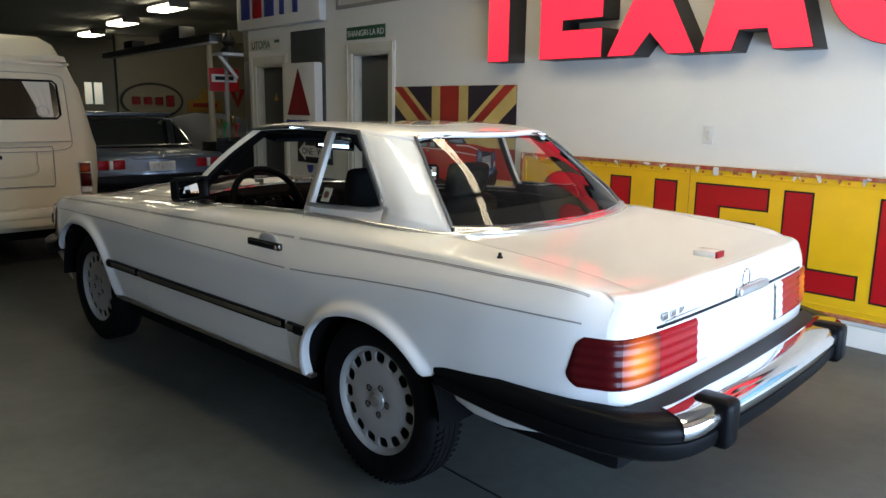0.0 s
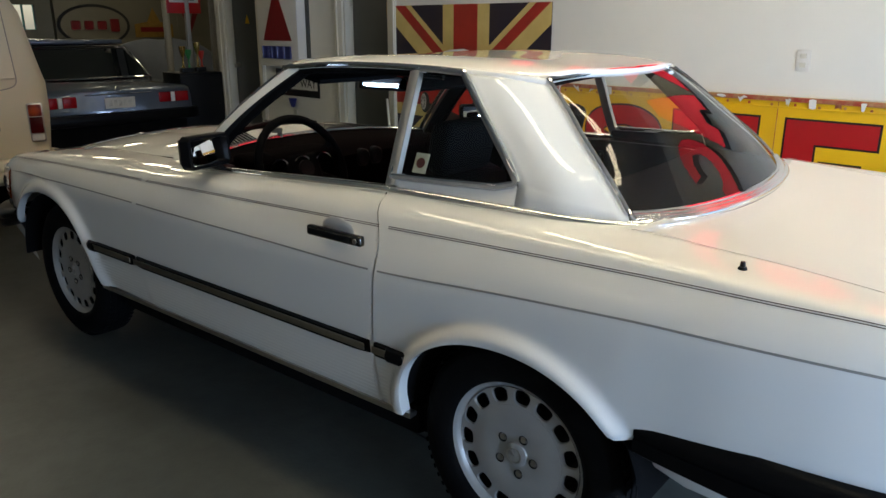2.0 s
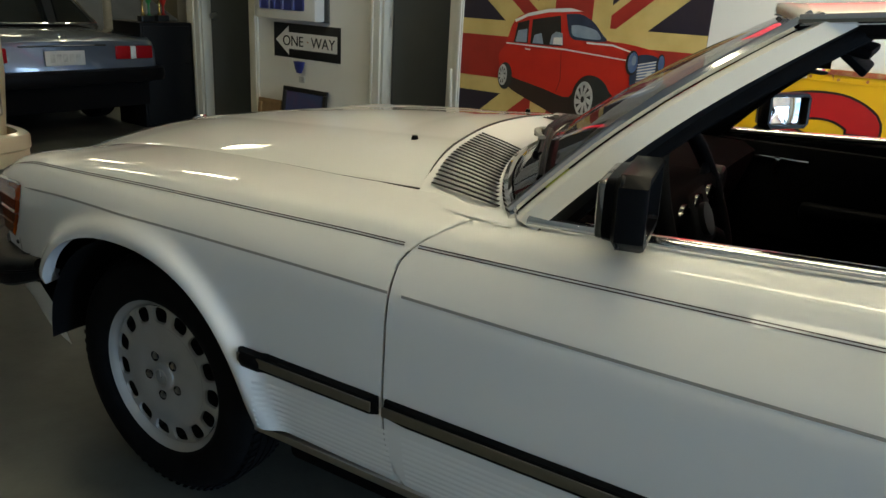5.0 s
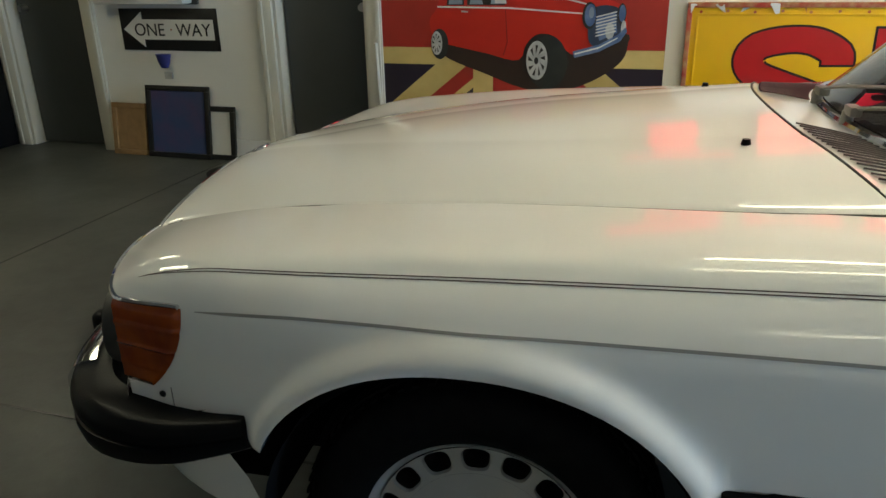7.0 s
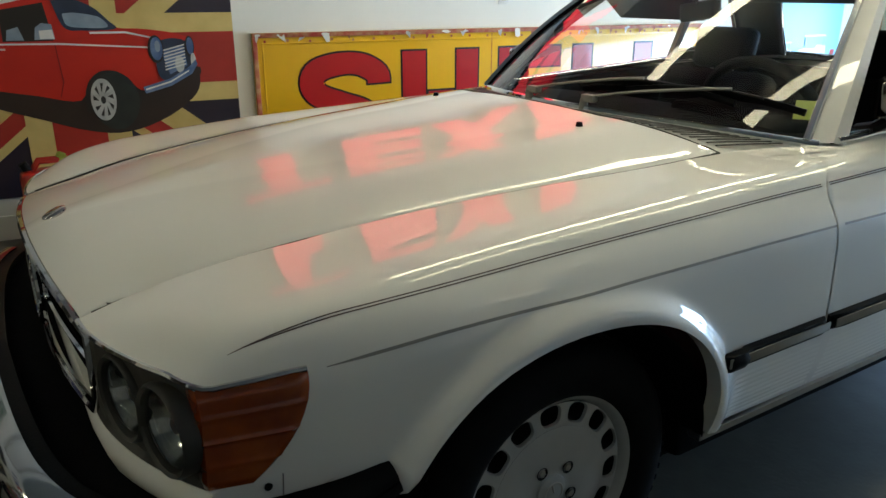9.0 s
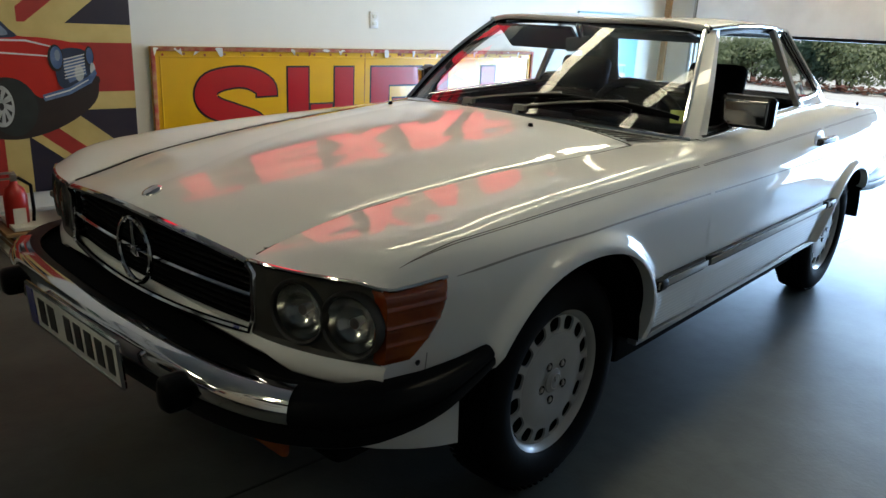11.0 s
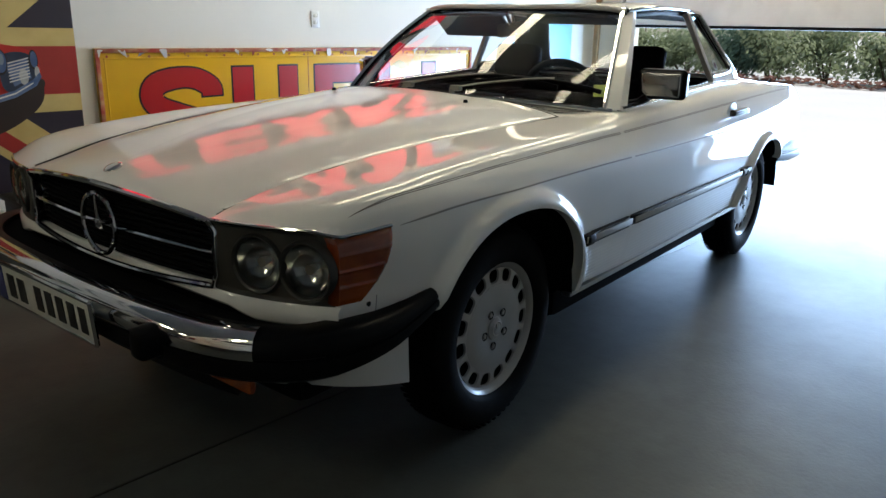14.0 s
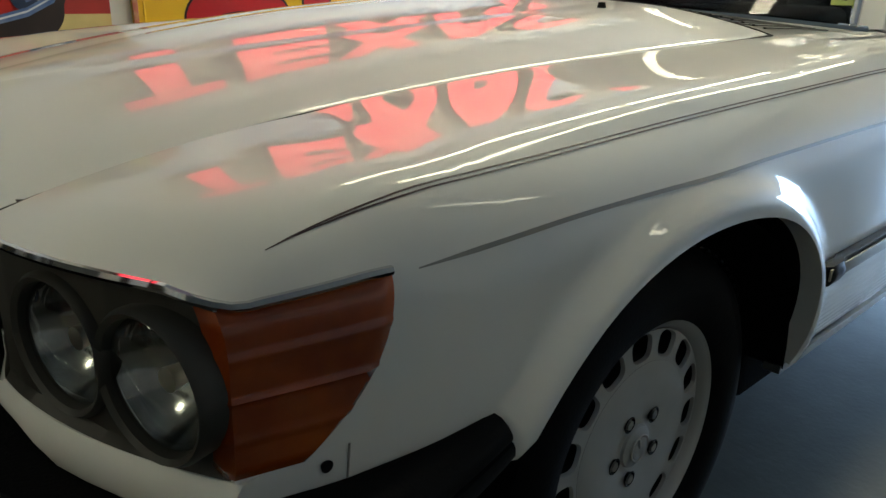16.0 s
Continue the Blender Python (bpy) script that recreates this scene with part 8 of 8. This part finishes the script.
def oval(rx, rz, n=40):
    return [(rx * math.cos(2 * math.pi * i / n), rz * math.sin(2 * math.pi * i / n)) for i in range(n)]


part("rim", flat(oval(.60, .34), 0.02, 0.0), SIGN_BLACK, th, "dark rim", smooth=False)
# white field painted in the dimmed wall colour, as if poorly lit
part("field", flat(oval(.55, .295), 0.006, 0.021), FAR_WALL, th, "pale field in the dimmed wall colour", smooth=False)
for k, h in enumerate((.22, .15, .15, .15)):
    part("mark", box((0.15, 0.004, h), (-0.33 + k * 0.215, 0.030, 0.0), 0.03), TRIANGLE_RED, th, "plain red bar")
th = thing("poster_board", "small framed red and yellow print", "poster", ROOM @ pose(10.765, -2.45, 1.50, 0, 0, 90))
part("board", box((0.50, 0.012, 0.55), (0, 0.006, 0)), FAR_WALL, th)
part("mark", flat([(-.18, .18), (-.06, .18), (0, -.05), (.06, .18), (.18, .18), (0, -.2)], 0.003, 0.0125), TRIANGLE_RED, th, smooth=False)
th = thing("wall_sign", "small yellow triangular topped sign", "sign", ROOM @ pose(10.765, -1.75, 1.42, 0, 0, 90))
part("board", flat([(-.35, -.2), (.35, -.2), (.35, .02), (.12, .06), (0, .30), (-.12, .06), (-.35, .02)], 0.012, 0.0), GOLD_PAINT, th, smooth=False)
part("mark", box((0.5, 0.004, 0.08), (0, 0.0145, -0.07)), TRIANGLE_RED, th)
# posts, beam with stored goods and the shelf bracket
bm = bmesh.new()
add_cyl(bm, 0.045, 0.045, 2.25, pose(0, 0, 1.125), 18)
tagged(part("steel_post", bm, FIXTURE, matrix=ROOM @ pose(7.3, -0.30, 0)), "thin dark steel post", "post")
tagged(part("steel_post", box((0.05, 0.05, 2.3), (0, 0, 1.15), 0.006), FIXTURE, matrix=ROOM @ pose(5.95, 0.10, 0)), "square dark steel post", "post")
th = thing("overhead_beam", "long dark dropped beam with crates stored on it", "beam", ROOM @ pose(8.4, 0.15, 2.22, 0, 0, -4))
part("beam", box((5.4, 0.16, 0.10), (0, 0, 0), 0.01), SIGN_BLACK, th)
part("underside", box((5.3, 0.10, 0.012), (0, 0, -0.056), 0.003), SIGN_WHITE, th, "pale strip under the beam")
part("crate", box((0.9, 0.22, 0.16), (-1.2, 0, 0.13), 0.01), SIGN_BLACK, th, "dark crate stored on the beam")
part("crate", box((0.5, 0.20, 0.11), (0.9, 0, 0.105), 0.01), BLACK, th, "dark crate stored on the beam")
th = thing("shelf_bracket", "white wall bracket with dark ornaments on it", "shelf", ROOM @ pose(5.78, 0.02, 1.92))
part("shelf", box((0.30, 0.34, 0.04), (0, 0.10, 0.10), 0.006), SIGN_WHITE, th)
bm = bmesh.new()
add_sweep(bm, [(0, 0.25, 0.09), (0, 0.0, -0.20)], [(-.02, -.015), (.02, -.015), (.02, .015), (-.02, .015)], up=(1, 0, 0))
part("brace", bm, SIGN_WHITE, th)
th = thing("ornament", "dark cast ornament standing on the bracket", "ornament", ROOM @ pose(5.76, 0.14, 2.04))
bm = bmesh.new()
add_revolve(bm, [(0.001, 0), (0.12, 0), (0.10, 0.05), (0.06, 0.09), (0.09, 0.14), (0.06, 0.20), (0.03, 0.26), (0.001, 0.30)], 24, pose(0, 0, 0, 90, 0, 0))
part("casting", bm, BLACK, th)
th = thing("hanging_sign", "small red and white hanging sign", "sign", ROOM @ pose(5.95, 0.13, 1.70))
part("panel", box((0.02, 0.42, 0.30), (0, 0, 0), 0.004), SIGN_RED, th)
part("mark", box((0.004, 0.36, 0.10), (-0.012, 0, 0.02)), SIGN_WHITE, th)
part("mark", box((0.002, 0.26, 0.05), (-0.015, 0, 0.02)), SIGN_BLACK, th)
# far window
th = thing("far_window", "small bright window in the far wall", "window", ROOM @ pose(17.5, -1.71, 0), kind="structure")
bm = bmesh.new()
for a, b, c, d in ((-.30, .30, 1.27, 1.33), (-.30, .30, 1.89, 1.95), (-.30, -.24, 1.33, 1.89), (.24, .30, 1.33, 1.89), (-.02, .02, 1.33, 1.89)):
    add_box(bm, (0.06, b - a, d - c), (0.0, (a + b) / 2, (c + d) / 2), 0.005)
part("window_frame", bm, material("teal_window_frame", (0.10, 0.35, 0.33), 0.5, stain=0.2), th)

# ---- outside: hedge across the driveway ----
def hedge(label, u, v, L, H, D, seed, count):
    th = thing("hedge", label, "hedge", ROOM @ pose(u, v, -0.03))
    rng = random.Random(seed)
    verts, faces = [], []
    for _ in range(count):
        y = rng.uniform(-L / 2, L / 2)
        top = H * (0.86 + 0.14 * math.sin(y * 1.7 + seed) * math.cos(y * 0.6) + 0.05 * math.sin(y * 5.1))
        z = top * (1 - rng.random() ** 1.5)
        x = D / 2 * math.sqrt(max(0.05, 1 - (z / top) ** 3)) * rng.uniform(0.55, 1.05) * (1 if rng.random() < 0.85 else -1)
        s = rng.uniform(0.05, 0.13)
        n = Vector((rng.uniform(0.2, 1), rng.uniform(-1, 1), rng.uniform(-.3, 1))).normalized()
        t = n.orthogonal().normalized() * s
        b = n.cross(t).normalized() * s * 0.55
        c = Vector((x, y, z))
        k = len(verts)
        verts += [c - t, c - t * 0.2 + b, c + t, c - t * 0.2 - b]
        faces.append((k, k + 1, k + 2, k + 3))
    me = bpy.data.meshes.new("foliage")
    me.from_pydata([tuple(q) for q in verts], [], faces)
    me.materials.append(LEAF)
    ob = new("foliage", me)
    ob.parent = th
    tagged(ob, "dense small green leaves", kind="stuff")
    bm = bmesh.new()
    for k in range(int(L / 0.9)):
        y = -L / 2 + 0.4 + k * 0.9
        add_sweep(bm, [(0, y, 0), (0.05, y + 0.05, H * 0.4), (-0.05, y - 0.1, H * 0.8)], ring_profile(0.04, n=6), scale=[1, .7, .3])
    part("stems", bm, BARK, th, "dark woody stems")
    # inner dark mass that keeps the hedge closed
    if seed == 8:
        return th
    bm = bmesh.new()
    rows = []
    for i in range(40):
        y = -L / 2 + L * i / 39
        h = H * (0.50 + 0.10 * math.sin(y * 1.7 + seed) * math.cos(y * 0.6))
        rows.append([Vector((D * 0.42, y, 0)), Vector((D * 0.38, y, h * .6)), Vector((D * 0.15, y, h)), Vector((-D * 0.2, y, h * .9)), Vector((-D * 0.4, y, 0))])
    add_grid(bm, rows)
    part("inner_growth", bm, LEAF, th, "shaded inner growth")
    return th




def shrub(label, u, v, W, H, seed, mat, count=4600):
    """One rounded bush: a few stems and a crown of many small leaves with gaps."""
    th = thing("shrub", label, "shrub", ROOM @ pose(u, v, -0.03), "shrubs beyond the driveway")
    rng = random.Random(seed)
    verts, faces = [], []
    lumps = [(rng.uniform(-.30, .30) * W, rng.uniform(-.30, .30) * W, rng.uniform(.30, .78) * H, rng.uniform(.20, .34)) for _ in range(9)]
    for _ in range(count):
        cx, cy, cz, r = rng.choice(lumps)
        d = Vector((rng.gauss(0, 1), rng.gauss(0, 1), rng.gauss(0, 1))).normalized()
        q = rng.uniform(0.55, 1.05)
        c = Vector((cx + d.x * r * W * q, cy + d.y * r * W * q, max(0.05, cz + d.z * r * H * q)))
        sz = rng.uniform(0.035, 0.075)
        n = (d + Vector((rng.uniform(-.6, .6), rng.uniform(-.6, .6), rng.uniform(-.3, .8)))).normalized()
        t = n.orthogonal().normalized() * sz
        b = n.cross(t).normalized() * sz * 0.55
        k = len(verts)
        verts += [c - t, c - t * 0.2 + b, c + t, c - t * 0.2 - b]
        faces.append((k, k + 1, k + 2, k + 3))
    me = bpy.data.meshes.new("foliage")
    me.from_pydata([tuple(q) for q in verts], [], faces)
    me.materials.append(mat)
    ob = new("foliage", me)
    ob.parent = th
    tagged(ob, "crown of small leaves", kind="stuff")
    bm = bmesh.new()
    for x, y, z, r in lumps[:5]:
        add_sweep(bm, [(x * .2, y * .2, 0), (x * .6, y * .6, z * .5), (x, y, z)], ring_profile(0.035, n=6), scale=[1, .7, .35])
    part("stems", bm, BARK, th, "dark woody stems")
    return th


plan = random.Random(12)
for k in range(13):
    tall = k % 4 == 1
    shrub("tall dark conical evergreen beyond the driveway" if tall else "loose pale green shrub beyond the driveway", -19.3 + plan.uniform(-.5, .6), -10.2 + k * 1.25 + plan.uniform(-.3, .3),
          1.9 if tall else plan.uniform(1.9, 2.6), plan.uniform(1.9, 2.3) if tall else plan.uniform(1.2, 1.9), 40 + k, LEAF_DARK if tall else LEAF)
bm = bmesh.new()
rng = random.Random(6)
for _ in range(1500):
    x, y, s = rng.uniform(-.35, .45), rng.uniform(-11, 6), rng.uniform(.04, .09)
    z = rng.uniform(.03, .20)
    a = rng.uniform(0, 6.28)
    bm.faces.new([bm.verts.new((x + s * math.cos(a + q), y + s * math.sin(a + q), z + 0.4 * s * math.sin(2 * a + q))) for q in (0, 1.9, 3.14, 4.6)])
tagged(part("ground_cover", bm, LEAF_RED, smooth=False, matrix=ROOM @ pose(-17.9, 0, -0.03)), "low russet ground cover before the shrubs", "ground cover", kind="stuff")
hedge("ragged pale hedge behind the shrubs", -24.0, 2.0, 44, 2.55, 2.2, 8, 9000)
